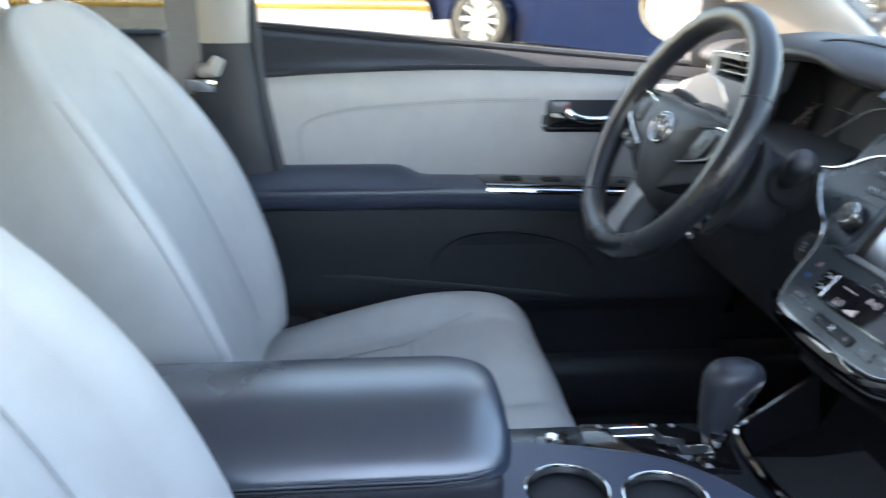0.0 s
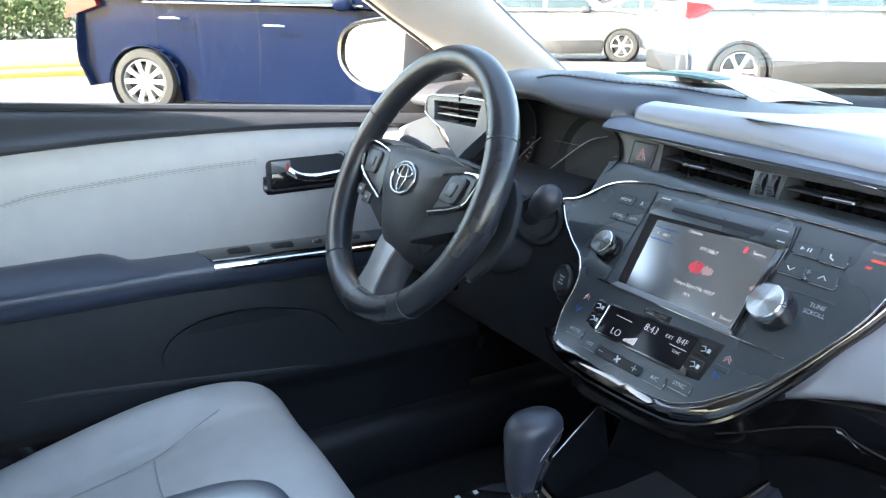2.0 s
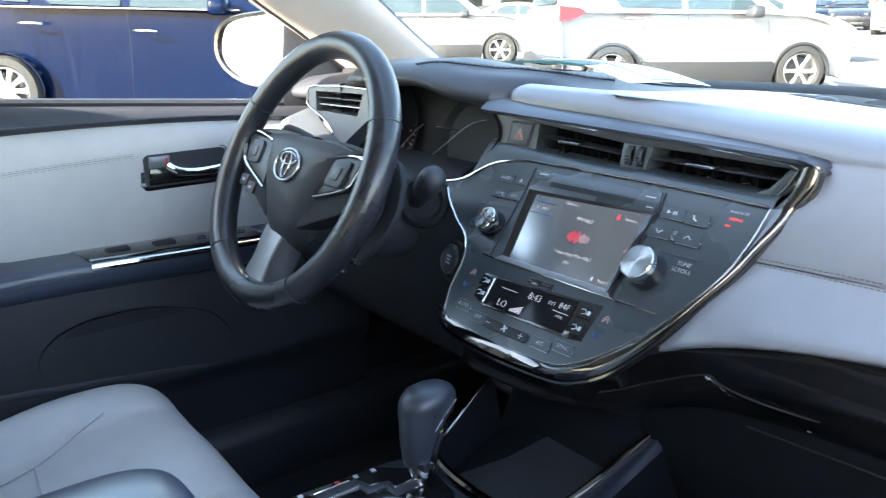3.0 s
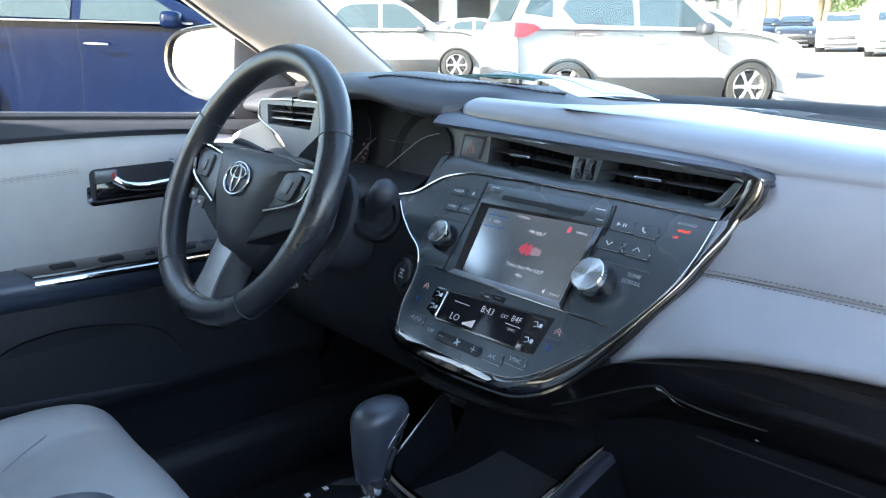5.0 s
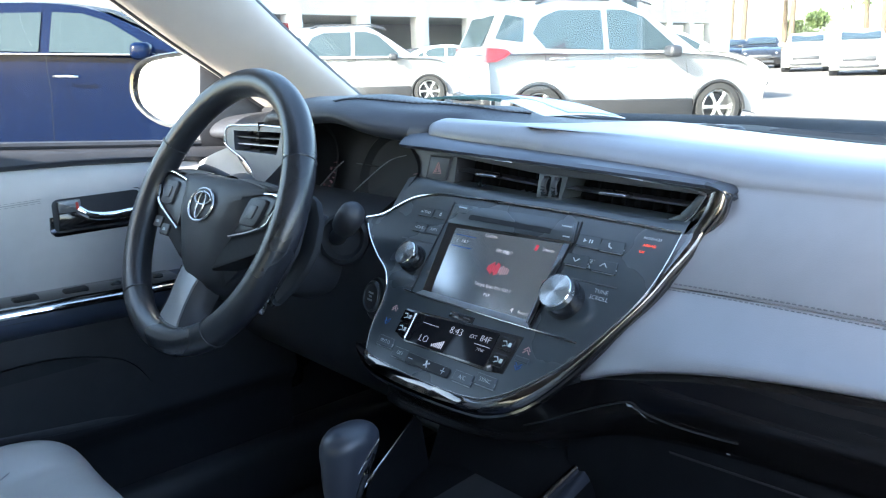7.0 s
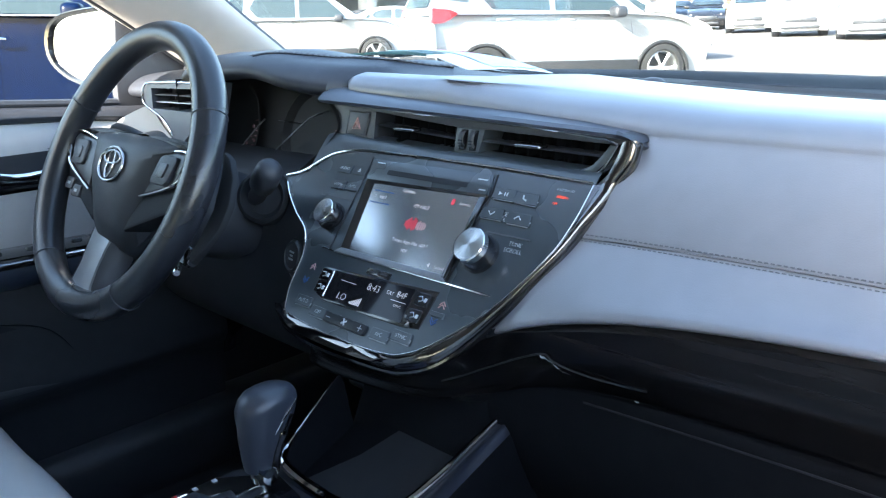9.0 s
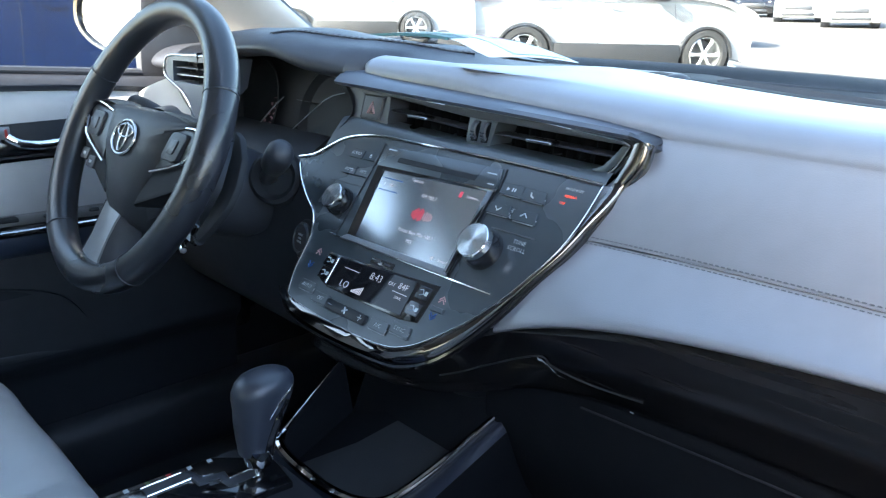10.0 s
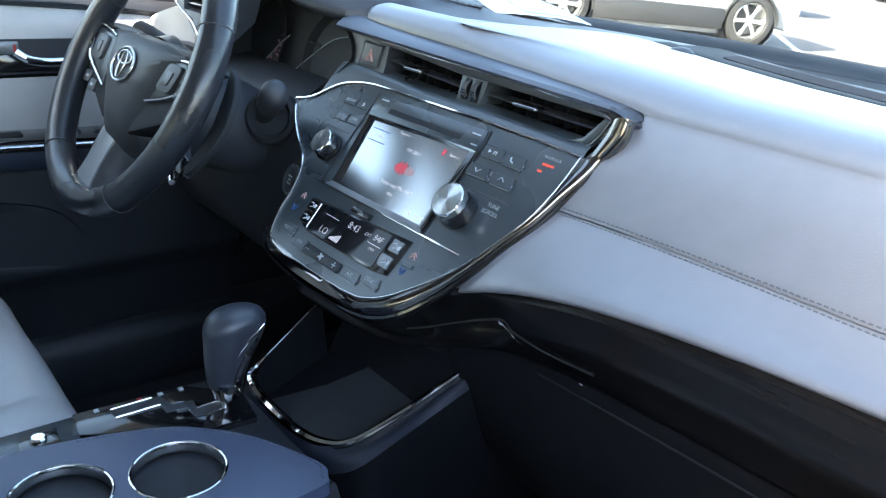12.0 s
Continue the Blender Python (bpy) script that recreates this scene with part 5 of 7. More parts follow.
part("back", prism([(-0.20, -0.070), (0.10, -0.070), (0.150, 0.0), (0.155, 0.03), (0.12, 0.085), (-0.12, 0.10), (-0.20, 0.06)], on_cluster, -0.02, -0.012), MATTE, cluster, smooth=False)
for cu, cv, r, a0, a1 in ((-0.132, 0.020, 0.058, -62, 8), (0.060, 0.012, 0.062, -42, 14)):
    bowl = part("gauge_bowl", loft([[on_cluster(cu + q * math.cos(a), cv + q * math.sin(a), w) for a in (2 * math.pi * i / 48 for i in range(48))] for q, w in ((r + 0.006, 0.001), (r + 0.004, 0.0025), (r + 0.001, 0.0), (r * 0.9, -0.006), (0.001, -0.007))], ring=True), MATTE, cluster, "round gauge in a black bowl")
    for i in range(9):
        a = radians(a0 + (a1 - a0) * i / 8)
        r0, r1 = (r - 0.008 if i % 2 else r - 0.011), r - 0.004
        d = 0.012 if i % 2 == 0 else 0.007
        part("gauge_tick", prism([(cu + r0 * math.cos(a - d), cv + r0 * math.sin(a - d)), (cu + r1 * math.cos(a - d), cv + r1 * math.sin(a - d)), (cu + r1 * math.cos(a + d), cv + r1 * math.sin(a + d)), (cu + r0 * math.cos(a + d), cv + r0 * math.sin(a + d))], on_cluster, -0.005, -0.002), GAUGE_LIT, bowl, smooth=False)
    for i in range(3):
        a = radians(a0 + (a1 - a0) * (0.15 + 0.33 * i))
        q = r - 0.021
        part("gauge_figure", prism(rect(cu + q * math.cos(a) - 0.0022, cv + q * math.sin(a) - 0.0020, cu + q * math.cos(a) + 0.0022, cv + q * math.sin(a) + 0.0020, 0.0006), on_cluster, -0.007, -0.005), GAUGE_LIT, bowl, smooth=False)
part("trim_line", tube([on_cluster(-0.0215, 0.0300, 0.0), on_cluster(0.0405, 0.0294, 0.0)], 0.0008, n=6), CHROME, cluster, "thin chrome line")
part("trim_line", tube(spline([on_cluster(-0.0492, -0.0336, 0.002), on_cluster(0.0069, 0.0067, 0.002), on_cluster(0.0538, 0.0383, 0.001), on_cluster(0.0904, 0.0491, 0.0)], 6), 0.0008, n=6), SILVER, cluster, "thin silver arc")
part("trim_line", tube(spline([on_cluster(-0.1486, -0.0474, 0.004), on_cluster(-0.105, -0.0098, 0.003), on_cluster(-0.0728, 0.0184, 0.002), on_cluster(-0.0559, 0.0306, 0.001)], 6), 0.0010, n=6), SILVER, cluster, "thin silver arc")
part("hood_side", loft([spline([(-0.545, 0.0, 0.89), (-0.555, 0.005, 0.84), (-0.54, -0.005, 0.79), (-0.50, -0.01, 0.755)], 5), spline([(-0.535, 0.10, 0.89), (-0.545, 0.10, 0.84), (-0.53, 0.10, 0.79), (-0.49, 0.10, 0.745)], 5)]), MATTE, cluster)
part("hood_side", loft([spline([(-0.2135, 0.034, 0.8690), (-0.1965, 0.030, 0.857), (-0.1885, 0.028, 0.843), (-0.1890, 0.024, 0.832), (-0.2020, 0.010, 0.812), (-0.228, -0.012, 0.783)], 5), spline([(-0.232, 0.095, 0.880), (-0.226, 0.09, 0.860), (-0.222, 0.085, 0.842), (-0.226, 0.08, 0.825), (-0.240, 0.07, 0.795), (-0.262, 0.06, 0.757)], 5)]), MATTE, cluster)
part("lower_lip", loft([spline([(-0.56, -0.015, 0.765), (-0.42, -0.02, 0.745), (-0.30, -0.018, 0.757), (-0.228, -0.014, 0.779)], 6), spline([(-0.55, 0.06, 0.740), (-0.42, 0.06, 0.738), (-0.30, 0.06, 0.738), (-0.24, 0.06, 0.750)], 6)]), SOFT_BLACK, cluster)
part("silver_wedge", prism([(-0.505, 0.7535), (-0.455, 0.7430), (-0.440, 0.7500), (-0.470, 0.7540)], lambda u, v, w: Vector((u, -0.018 - w, v)), -0.004, 0.003, 0.001), SILVER, cluster, "satin silver trim wedge")


# ---- driver side vent ----
def on_lvent(u, v, w):
    return Vector((-0.545 + u, 0.004 + u * 0.10 - w + v * 0.2, 0.862 + v))


lv = thing("side_air_vent", (-0.56, 0.0, 0.80), "silver-framed black side air vent above a pale leather panel", "air vent")
outl = [(-0.086, 0.021), (-0.02, 0.026), (0.085, 0.022), (0.080, -0.020), (0.030, -0.058), (0.012, -0.075), (-0.002, -0.060), (-0.035, -0.030), (-0.085, -0.014), (-0.094, -0.002)]
hole = [(-0.074, 0.013), (0.055, 0.014), (0.048, -0.020), (-0.066, -0.018)]
frame_bm = bmesh.new()
o = [frame_bm.verts.new(on_lvent(u, v, 0.004)) for u, v in outl]
ob_ = [frame_bm.verts.new(on_lvent(u, v, -0.03)) for u, v in outl]
h = [frame_bm.verts.new(on_lvent(u, v, 0.004)) for u, v in hole]
hb = [frame_bm.verts.new(on_lvent(u, v, -0.03)) for u, v in hole]
for i in range(len(o)):
    k = (i + 1) % len(o)
    frame_bm.faces.new((o[i], o[k], ob_[k], ob_[i]))
for i in range(4):
    k = (i + 1) % 4
    frame_bm.faces.new((h[i], h[k], hb[k], hb[i]))
near = [0, 0, 1, 2, 2, 2, 2, 3, 3, 3]
for i in range(len(o)):
    k = (i + 1) % len(o)
    if near[i] == near[k]:
        frame_bm.faces.new((o[i], o[k], h[near[i]]))
    else:
        frame_bm.faces.new((o[i], o[k], h[near[k]], h[near[i]]))
part("frame", frame_bm, LEDGE, lv, "satin grey frame", sharp=60)
part("chrome_line", tube([on_lvent(0.085, 0.0215, 0.0055), on_lvent(0.0, 0.0235, 0.0055)] + spline([on_lvent(u, v, 0.0055) for u, v in ((-0.075, 0.0215), (-0.090, 0.0175), (-0.095, 0.002), (-0.090, -0.010), (-0.070, -0.019), (-0.038, -0.031), (-0.014, -0.047), (-0.002, -0.062), (0.008, -0.078))], 4), 0.0016, n=8), CHROME, lv, "thin chrome line")
part("recess", prism(hole, on_lvent, -0.035, -0.028), BLACK, lv, smooth=False)
for k in range(1, 3):
    v = -0.019 + 0.0325 * k / 3
    part("slat", prism(rect(-0.073, v - 0.0009, 0.053, v + 0.0009), on_lvent, -0.020, -0.002), SILVER if k == 1 else SOFT_BLACK, lv, smooth=False)
for k in range(1, 8):
    u = -0.072 + 0.124 * k / 8
    part("vane", prism(rect(u - 0.0006, -0.019, u + 0.0006, 0.0135), on_lvent, -0.028, -0.018), SOFT_BLACK, lv, smooth=False)
rows = []
for f in np.linspace(0, 1, 10):
    a = Vector((-0.640, 0.0, 0.848)).lerp(Vector((-0.535, 0.0, 0.775)), f) + Vector((-0.012 * math.sin(f * 3.14), 0, 0))
    b = Vector((-0.760, -0.01, 0.800)).lerp(Vector((-0.715, -0.03, 0.745)), f)
    rows.append([a.lerp(b, g) + Vector((0, -0.020 * math.sin(g * 3.1416), 0)) for g in np.linspace(0, 1, 9)])
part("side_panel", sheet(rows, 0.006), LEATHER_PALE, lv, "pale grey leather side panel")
for d in (0.0, 0.008):
    stitches([Vector((-0.575, -0.020, 0.795 - d)).lerp(Vector((-0.730, -0.030, 0.780 - d)), g) + Vector((0, -0.012 * math.sin(g * 3.14), 0)) for g in np.linspace(0, 1, 16)], THREAD, lv, r=0.0006)
part("side_base", sheet([[Vector((-0.765, -0.005 + 0.02 * i, 0.80 - 0.09 * i)), Vector((-0.55, -0.010 + 0.005 * i, 0.795 - 0.07 * i))] for i in range(4)], 0.01), SOFT_BLACK, lv)


# ---- driver's door ----
door = thing("driver_side_door", (-0.74, -0.35, 0.25), "closed driver door, grey leather above black armrest and lower trim", "car door")


def belt_z(y):
    return 0.827 - 0.078 * y


rows_b, rows_p, rows_a, rows_l = [], [], [], []
ys = np.linspace(-0.80, 0.10, 46)
for y in ys:
    bz = belt_z(y)
    lt = 0.842 - 0.11 * (y + 0.40) ** 2 - 0.035 * max(y + 0.1, 0)
    x_in = -0.728 - 0.02 * max((y + 0.15), 0) * 2
    rows_b.append(spline([(-0.790, y, bz + 0.012), (-0.772, y, bz + 0.014), (-0.752, y, bz + 0.006), (-0.742, y, bz - 0.012), (x_in - 0.004, y, (bz + lt) / 2 - 0.006), (x_in + 0.011, y, lt + 0.005), (x_in + 0.010, y, lt - 0.003), (x_in + 0.001, y, lt - 0.006)], 3))
    bot = 0.640 - 0.02 * max(y + 0.30, 0)
    rows_p.append(spline([(x_in - 0.006, y, lt - 0.002), (x_in, y, lt - 0.010), (x_in + 0.012, y, 0.80), (x_in + 0.012, y, 0.75), (x_in + 0.006, y, 0.69), (x_in - 0.004, y, bot - 0.01)], 3))
    # armrest
    rise = 0.020 / (1 + math.exp((y + 0.515) / 0.008))
    at = 0.648 + rise - 0.03 * max(y + 0.45, 0)
    xo = -0.650 - 0.02 * max(y + 0.1, 0) * 4
    rows_a.append(spline([(-0.728, y, at), (-0.70, y, at + 0.001), (xo - 0.008, y, at - 0.004 - rise), (xo, y, at - 0.014 - rise), (xo - 0.001, y, at - 0.030 - rise), (xo - 0.012, y, at - 0.045 - rise), (xo - 0.03, y, at - 0.055 - rise)], 3))
    rows_l.append(spline([(xo - 0.030, y, at - 0.050 - rise), (-0.672, y, 0.55), (-0.668, y, 0.48), (-0.664, y, 0.430), (-0.668, y, 0.415), (-0.690, y, 0.38), (-0.700, y, 0.28)], 3))
part("belt_trim", sheet(rows_b, 0.006), SOFT_BLACK, door, "black soft upper trim")
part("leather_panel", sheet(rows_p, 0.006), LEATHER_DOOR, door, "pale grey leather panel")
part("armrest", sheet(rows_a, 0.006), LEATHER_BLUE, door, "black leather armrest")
part("lower_trim", sheet(rows_l, 0.006), DOOR_LOW, door, "black lower trim")
part("shell", rbox((0.05, 0.92, 0.58), (-0.80, -0.35, 0.50), 0.015), PAINT_SILVER, door)
for d in (0.0, 0.006):
    curve = spline([(-0.7228, -0.712, 0.672), (-0.7165, -0.713, 0.727 + d), (-0.7142, -0.690 + d, 0.750 + d), (-0.7140, -0.64, 0.763 + d), (-0.7140, -0.602, 0.769 + d), (-0.7140, -0.452, 0.780 + d), (-0.7140, -0.289, 0.785 + d)], 6)
    stitches([p + Vector((0.0056, 0, 0)) for p in curve], SEAM, door, r=0.0005, length=0.007, gap=0.002)
seam_c = spline([(-0.7228, -0.709, 0.672), (-0.7165, -0.710, 0.730), (-0.7142, -0.687, 0.753), (-0.7140, -0.64, 0.766), (-0.7140, -0.602, 0.772), (-0.7140, -0.452, 0.783), (-0.7140, -0.289, 0.788)], 6)
part("seam", tube([p + Vector((0.0048, 0, 0)) for p in seam_c], 0.0008, n=5), SEAM, door)
stitches([(-0.6495, y, 0.632 - 0.03 * max(y + 0.45, 0)) for y in np.linspace(-0.79, -0.36, 30)], THREAD_DARK, door, r=0.0006)
part("armrest_seam", tube([(-0.6500, y, 0.6265 - 0.03 * max(y + 0.45, 0)) for y in np.linspace(-0.79, -0.33, 20)], 0.0010, n=5), BLACK, door)


def on_door(u, v, w):
    """u forward, v up, w into the cabin."""
    return Vector((-0.7135 + w, u, v))


part("handle_bezel", prism(rect(-0.281, 0.728, -0.130, 0.792, 0.012), on_door, -0.004, 0.004, 0.002), CHROME, door, "chrome door handle surround")
part("handle_cup", prism(rect(-0.274, 0.734, -0.136, 0.787, 0.010), on_door, 0.003, 0.0048), BLACK, door, smooth=False)
part("inside_handle", tube(spline([on_door(-0.238, 0.768, 0.010), on_door(-0.222, 0.757, 0.014), on_door(-0.19, 0.752, 0.015), on_door(-0.14, 0.754, 0.012)], 5), 0.0045, n=10, flat=1.6), CHROME, door, "chrome inside door handle")
part("handle_plate", prism([(-0.268, 0.738), (-0.14, 0.738), (-0.14, 0.750), (-0.215, 0.752), (-0.240, 0.766), (-0.266, 0.764)], on_door, 0.004, 0.010, 0.002), GLOSS_BLACK, door)
lk = part("lock_tab", prism(rect(-0.266, 0.765, -0.232, 0.784, 0.002), on_door, 0.004, 0.010, 0.002), SILVER, door)
part("lock_mark", prism(rect(-0.240, 0.768, -0.236, 0.780), on_door, 0.010, 0.0104), RED_MARK, lk, smooth=False)
# window switch plate
swp = part("switch_plate", prism([(-0.730, -0.40), (-0.6612, -0.385), (-0.652, -0.10), (-0.728, -0.10)], lambda u, v, w: Vector((u, v, 0.6395 - 0.03 * max(v + 0.45, 0) + w)), -0.004, 0.011, 0.004), GLOSS_BLACK, door, "gloss black window switch plate")
for y in (-0.335, -0.262):
    part("window_switch", rbox((0.020, 0.036, 0.008), (-0.690, y, 0.6505 - 0.03 * max(y + 0.45, 0)), 0.003, 2), MATTE, swp)
for y in (-0.20, -0.165, -0.13):
    part("mirror_switch", rbox((0.012, 0.014, 0.006), (-0.690, y, 0.651 - 0.03 * max(y + 0.45, 0)), 0.002, 2), SATIN, swp)
part("chrome_strip", tube(spline([(-0.651, -0.385, 0.637), (-0.648, -0.25, 0.633), (-0.650, -0.10, 0.628)], 6), 0.0042, n=8, flat=1.3), CHROME, door, "chrome strip under the switches")
# speaker grille in the lower trim
gr = spline([(-0.6612, y, z) for y, z in ((-0.478, 0.500), (-0.470, 0.472), (-0.44, 0.462), (-0.30, 0.443), (-0.19, 0.427), (-0.165, 0.436), (-0.175, 0.478), (-0.215, 0.525), (-0.31, 0.552), (-0.40, 0.552), (-0.455, 0.532))], 5, True)
part("pocket_lip", tube(spline([(-0.6700, -0.80, 0.488), (-0.6650, -0.62, 0.471), (-0.6620, -0.47, 0.455), (-0.6610, -0.30, 0.436), (-0.6650, -0.13, 0.419)], 6), 0.0050, n=8, flat=1.5), SOFT_BLACK, door, "rounded lip under the speaker")
part("speaker_grille", loft([[p + Vector((-0.02, 0, 0)) for p in gr], gr, [Vector((-0.6655, -0.31 + (p.y + 0.31) * 0.97, 0.49 + (p.z - 0.49) * 0.95)) for p in gr], [Vector((-0.6645, -0.31 + (p.y + 0.31) * 0.9, 0.49 + (p.z - 0.49) * 0.88)) for p in gr]], ring=True, caps=True), MATTE, door)
part("weatherstrip", tube([(-0.772, y, belt_z(y) + 0.018) for y in np.linspace(-0.8, 0.10, 20)], 0.007, n=8), BLACK, door)
glass_l = part("window_glass", sheet([[(-0.776, y, belt_z(y) + 0.01), (-0.745, y - 0.02, 1.05), (-0.66, y - 0.06, 1.20), (-0.585, y - 0.09, 1.295)] for y in np.linspace(-0.80, 0.0, 8)], 0.003), GLASS_SIDE, door)
glass_l.visible_shadow = False

# ---- pillars, windscreen, mirror ----
apil = thing("pillar_trim", (-0.68, 0.15, 0.92), "pale grey windscreen pillar trim", "pillar trim")
front = [(-0.70, 0.36, 0.865), (-0.685, 0.278, 0.921), (-0.675, 0.193, 0.983), (-0.665, 0.10, 1.056), (-0.63, -0.05, 1.17), (-0.58, -0.20, 1.265), (-0.56, -0.27, 1.295)]
back = [(-0.755, 0.200, 0.865), (-0.748, 0.115, 0.920), (-0.735, 0.046, 0.970), (-0.715, -0.050, 1.030), (-0.675, -0.21, 1.135), (-0.615, -0.37, 1.225), (-0.575, -0.53, 1.29)]
rows = []
for a, b in zip(spline(front, 4), spline(back, 4)):
    n = Vector((0.75, -0.35, 0.2)).normalized()
    rows.append(spline([a + Vector((-0.03, 0.02, 0)), a, a.lerp(b, 0.2) + n * 0.016, a.lerp(b, 0.5) + n * 0.020, a.lerp(b, 0.82) + n * 0.012, b, b + Vector((-0.04, 0, 0))], 3))
part("cover", sheet(rows, 0.006), CREAM, apil, sharp=80)
part("seal", tube([p + Vector((-0.012, 0.014, 0)) for p in spline(front, 4)], 0.008, n=8), BLACK, apil, "black windscreen seal")
part("seal", tube([p + Vector((-0.012, -0.006, 0)) for p in spline(back, 4)], 0.007, n=8), BLACK, apil, "black door seal")
sail = part("trim", prism([(0.002, 0.830), (0.24, 0.830), (0.21, 0.868), (0.13, 0.925), (0.070, 0.972), (0.030, 1.000), (0.016, 0.985), (0.004, 0.880)], lambda u, v, w: Vector((-0.765 + w, u, v)), -0.02, 0.0, 0.004), SOFT_BLACK)
tagged(sail, "black mirror sail panel inside the door", "trim", kind="structure")

screen_rows = []
for f in np.linspace(0, 1, 10):
    row = []
    for x in np.linspace(-0.74, 0.74, 17):
        c = 1 - (x / 0.74) ** 2
        lo = Vector((x, 0.36 + 0.20 * c, 0.845))
        hi = Vector((x * 0.80, -0.26 + 0.10 * c, 1.265 + 0.03 * c))
        row.append(lo.lerp(hi, f) + Vector((0, 0.03, 0.035)) * math.sin(f * 3.14))
    screen_rows.append(row)
ws = part("window_windscreen", sheet(screen_rows, 0.005), GLASS)
ws.visible_shadow = False
tagged(ws, "clear curved windscreen glass", "windscreen", kind="structure")
cowl = part("cowl_trim", sheet([[(x, 0.37 + 0.20 * (1 - (x / 0.74) ** 2) + d, 0.853 + z) for x in np.linspace(-0.76, 0.76, 24)] for d, z in ((-0.10, 0.000), (-0.06, 0.006), (-0.01, 0.008), (0.0, 0.012), (0.04, 0.018), (0.09, 0.010), (0.20, -0.03))], 0.006), MATTE)
tagged(cowl, "black strip along the foot of the windscreen", "trim", kind="structure")

mir = thing("door_mirror", (-0.98, 0.07, 0.86), "black door mirror with clear oval glass, outside the window", "mirror")
MX = Vector((0.93, 0.36, 0.02)).normalized()
MN = Vector((0.36, -0.93, 0.06)).normalized()
MU = MN.cross(MX).normalized()
if MU.z < 0:
    MU = -MU
MC = Vector((-0.985, 0.058, 0.934))


def on_mirror(u, v, w):
    return MC + MX * u + MU * v + MN * w


mo = spline([(-0.112, 0.0, 0), (-0.100, 0.045, 0), (-0.060, 0.066, 0), (0.02, 0.074, 0), (0.098, 0.076, 0), (0.110, 0.060, 0), (0.108, 0.0, 0), (0.085, -0.050, 0), (0.030, -0.076, 0), (-0.04, -0.068, 0), (-0.092, -0.038, 0)], 4, True)
part("housing", loft([[on_mirror(p.x * s, p.y * s, w) for p in mo] for s, w in ((0.85, 0.004), (0.88, 0.012), (0.95, 0.013), (1.0, 0.004), (1.03, -0.01), (1.05, -0.04), (0.92, -0.09), (0.55, -0.125), (0.02, -0.135))], ring=True), GLOSS_BLACK, mir)
part("glass", loft([[on_mirror(p.x * s + 0.002, p.y * s, 0.0045) for p in mo] for s in (0.855, 0.5, 0.01)], ring=True), MIRROR, mir, "mirror glass")
part("icon_mark", prism(rect(-0.075, 0.026, -0.062, 0.037, 0.003), on_mirror, 0.0046, 0.0050), PRINT, mir, smooth=False)
part("mount", rbox((0.16, 0.06, 0.04), (-0.86, 0.12, 0.87), 0.015, 3), BLACK, mir)

# B pillar and belt
bp = thing("door_pillar", (-0.74, -0.86, 0.3), "centre pillar, dark lower cover and cream upper cover", "pillar")
rows = []
for z, y0, y1, x in ((0.25, -0.68, -0.95, -0.685), (0.45, -0.712, -0.95, -0.69), (0.65, -0.748, -0.93, -0.695), (0.80, -0.772, -0.91, -0.700), (0.882, -0.786, -0.905, -0.712)):
    rows.append(spline([(x - 0.06, y0 + 0.005, z), (x - 0.01, y0, z), (x + 0.008, y0 - 0.02, z), (x + 0.012, (y0 + y1) / 2, z), (x + 0.004, y1 + 0.02, z), (x - 0.03, y1, z)], 4))
part("lower_cover", sheet(rows, 0.006), SOFT_BLACK, bp, "black lower pillar cover")
rows = []
for z, y0, y1, x in ((0.880, -0.783, -0.885, -0.726), (0.97, -0.790, -0.885, -0.715), (1.08, -0.80, -0.885, -0.69), (1.20, -0.815, -0.89, -0.635), (1.30, -0.83, -0.90, -0.575)):
    rows.append(spline([(x - 0.06, y0 + 0.005, z), (x - 0.01, y0, z), (x + 0.01, y0 - 0.015, z), (x + 0.014, (y0 + y1) / 2, z), (x + 0.004, y1 + 0.015, z), (x - 0.03, y1, z)], 4))
part("upper_cover", sheet(rows, 0.006), CREAM, bp, "cream upper pillar cover")
part("door_seal", tube(spline([(-0.735, -0.786, 0.95), (-0.712, -0.772, 0.80), (-0.700, -0.746, 0.65), (-0.690, -0.716, 0.50), (-0.68, -0.68, 0.38), (-0.68, -0.60, 0.30)], 6), 0.010, n=8), BLACK, bp, "black rubber door seal")
# out of view; made broad to block sun on the passenger pad and wood
bpr = thing("door_pillar", (0.74, -0.90, 0.3), "unseen cream centre pillar cover, passenger side, broad to block sun", "pillar")
part("cover", sheet([spline([(x + 0.06, y0, z), (x, y0 - 0.02, z), (x - 0.012, (y0 + y1) / 2, z), (x, y1 + 0.02, z), (x + 0.05, y1, z)], 4) for z, y0, y1, x in ((0.25, -0.76, -1.06, 0.76), (0.70, -0.75, -1.06, 0.75), (0.90, -0.75, -1.06, 0.74), (1.08, -0.75, -1.06, 0.69), (1.20, -0.75, -1.06, 0.635), (1.30, -0.75, -1.06, 0.575))], 0.01), CREAM, bpr)
belt = thing("seat_belt", (-0.68, -0.89, 0.75), "grey seat belt webbing with a cream anchor at the pillar", "seat belt")
part("webbing", sheet([[(-0.700, -0.868, z), (-0.680, -0.915, z)] for z in np.linspace(0.80, 1.18, 6)], 0.002), BELT, belt)
part("anchor", tube([(-0.690, -0.868, 0.838), (-0.678, -0.845, 0.842), (-0.676, -0.835, 0.860)], [0.012, 0.013, 0.010], n=12), CREAM, belt, "cream plastic belt anchor")
part("tongue", rbox((0.006, 0.05, 0.022), (-0.682, -0.87, 0.815), 0.003, 2), CHROME, belt, "chrome belt tongue")


# ---- centre console ----
console = thing("centre_console", (0, -0.35, 0.3), "black leather centre console with two cup holders and gear gate", "console")

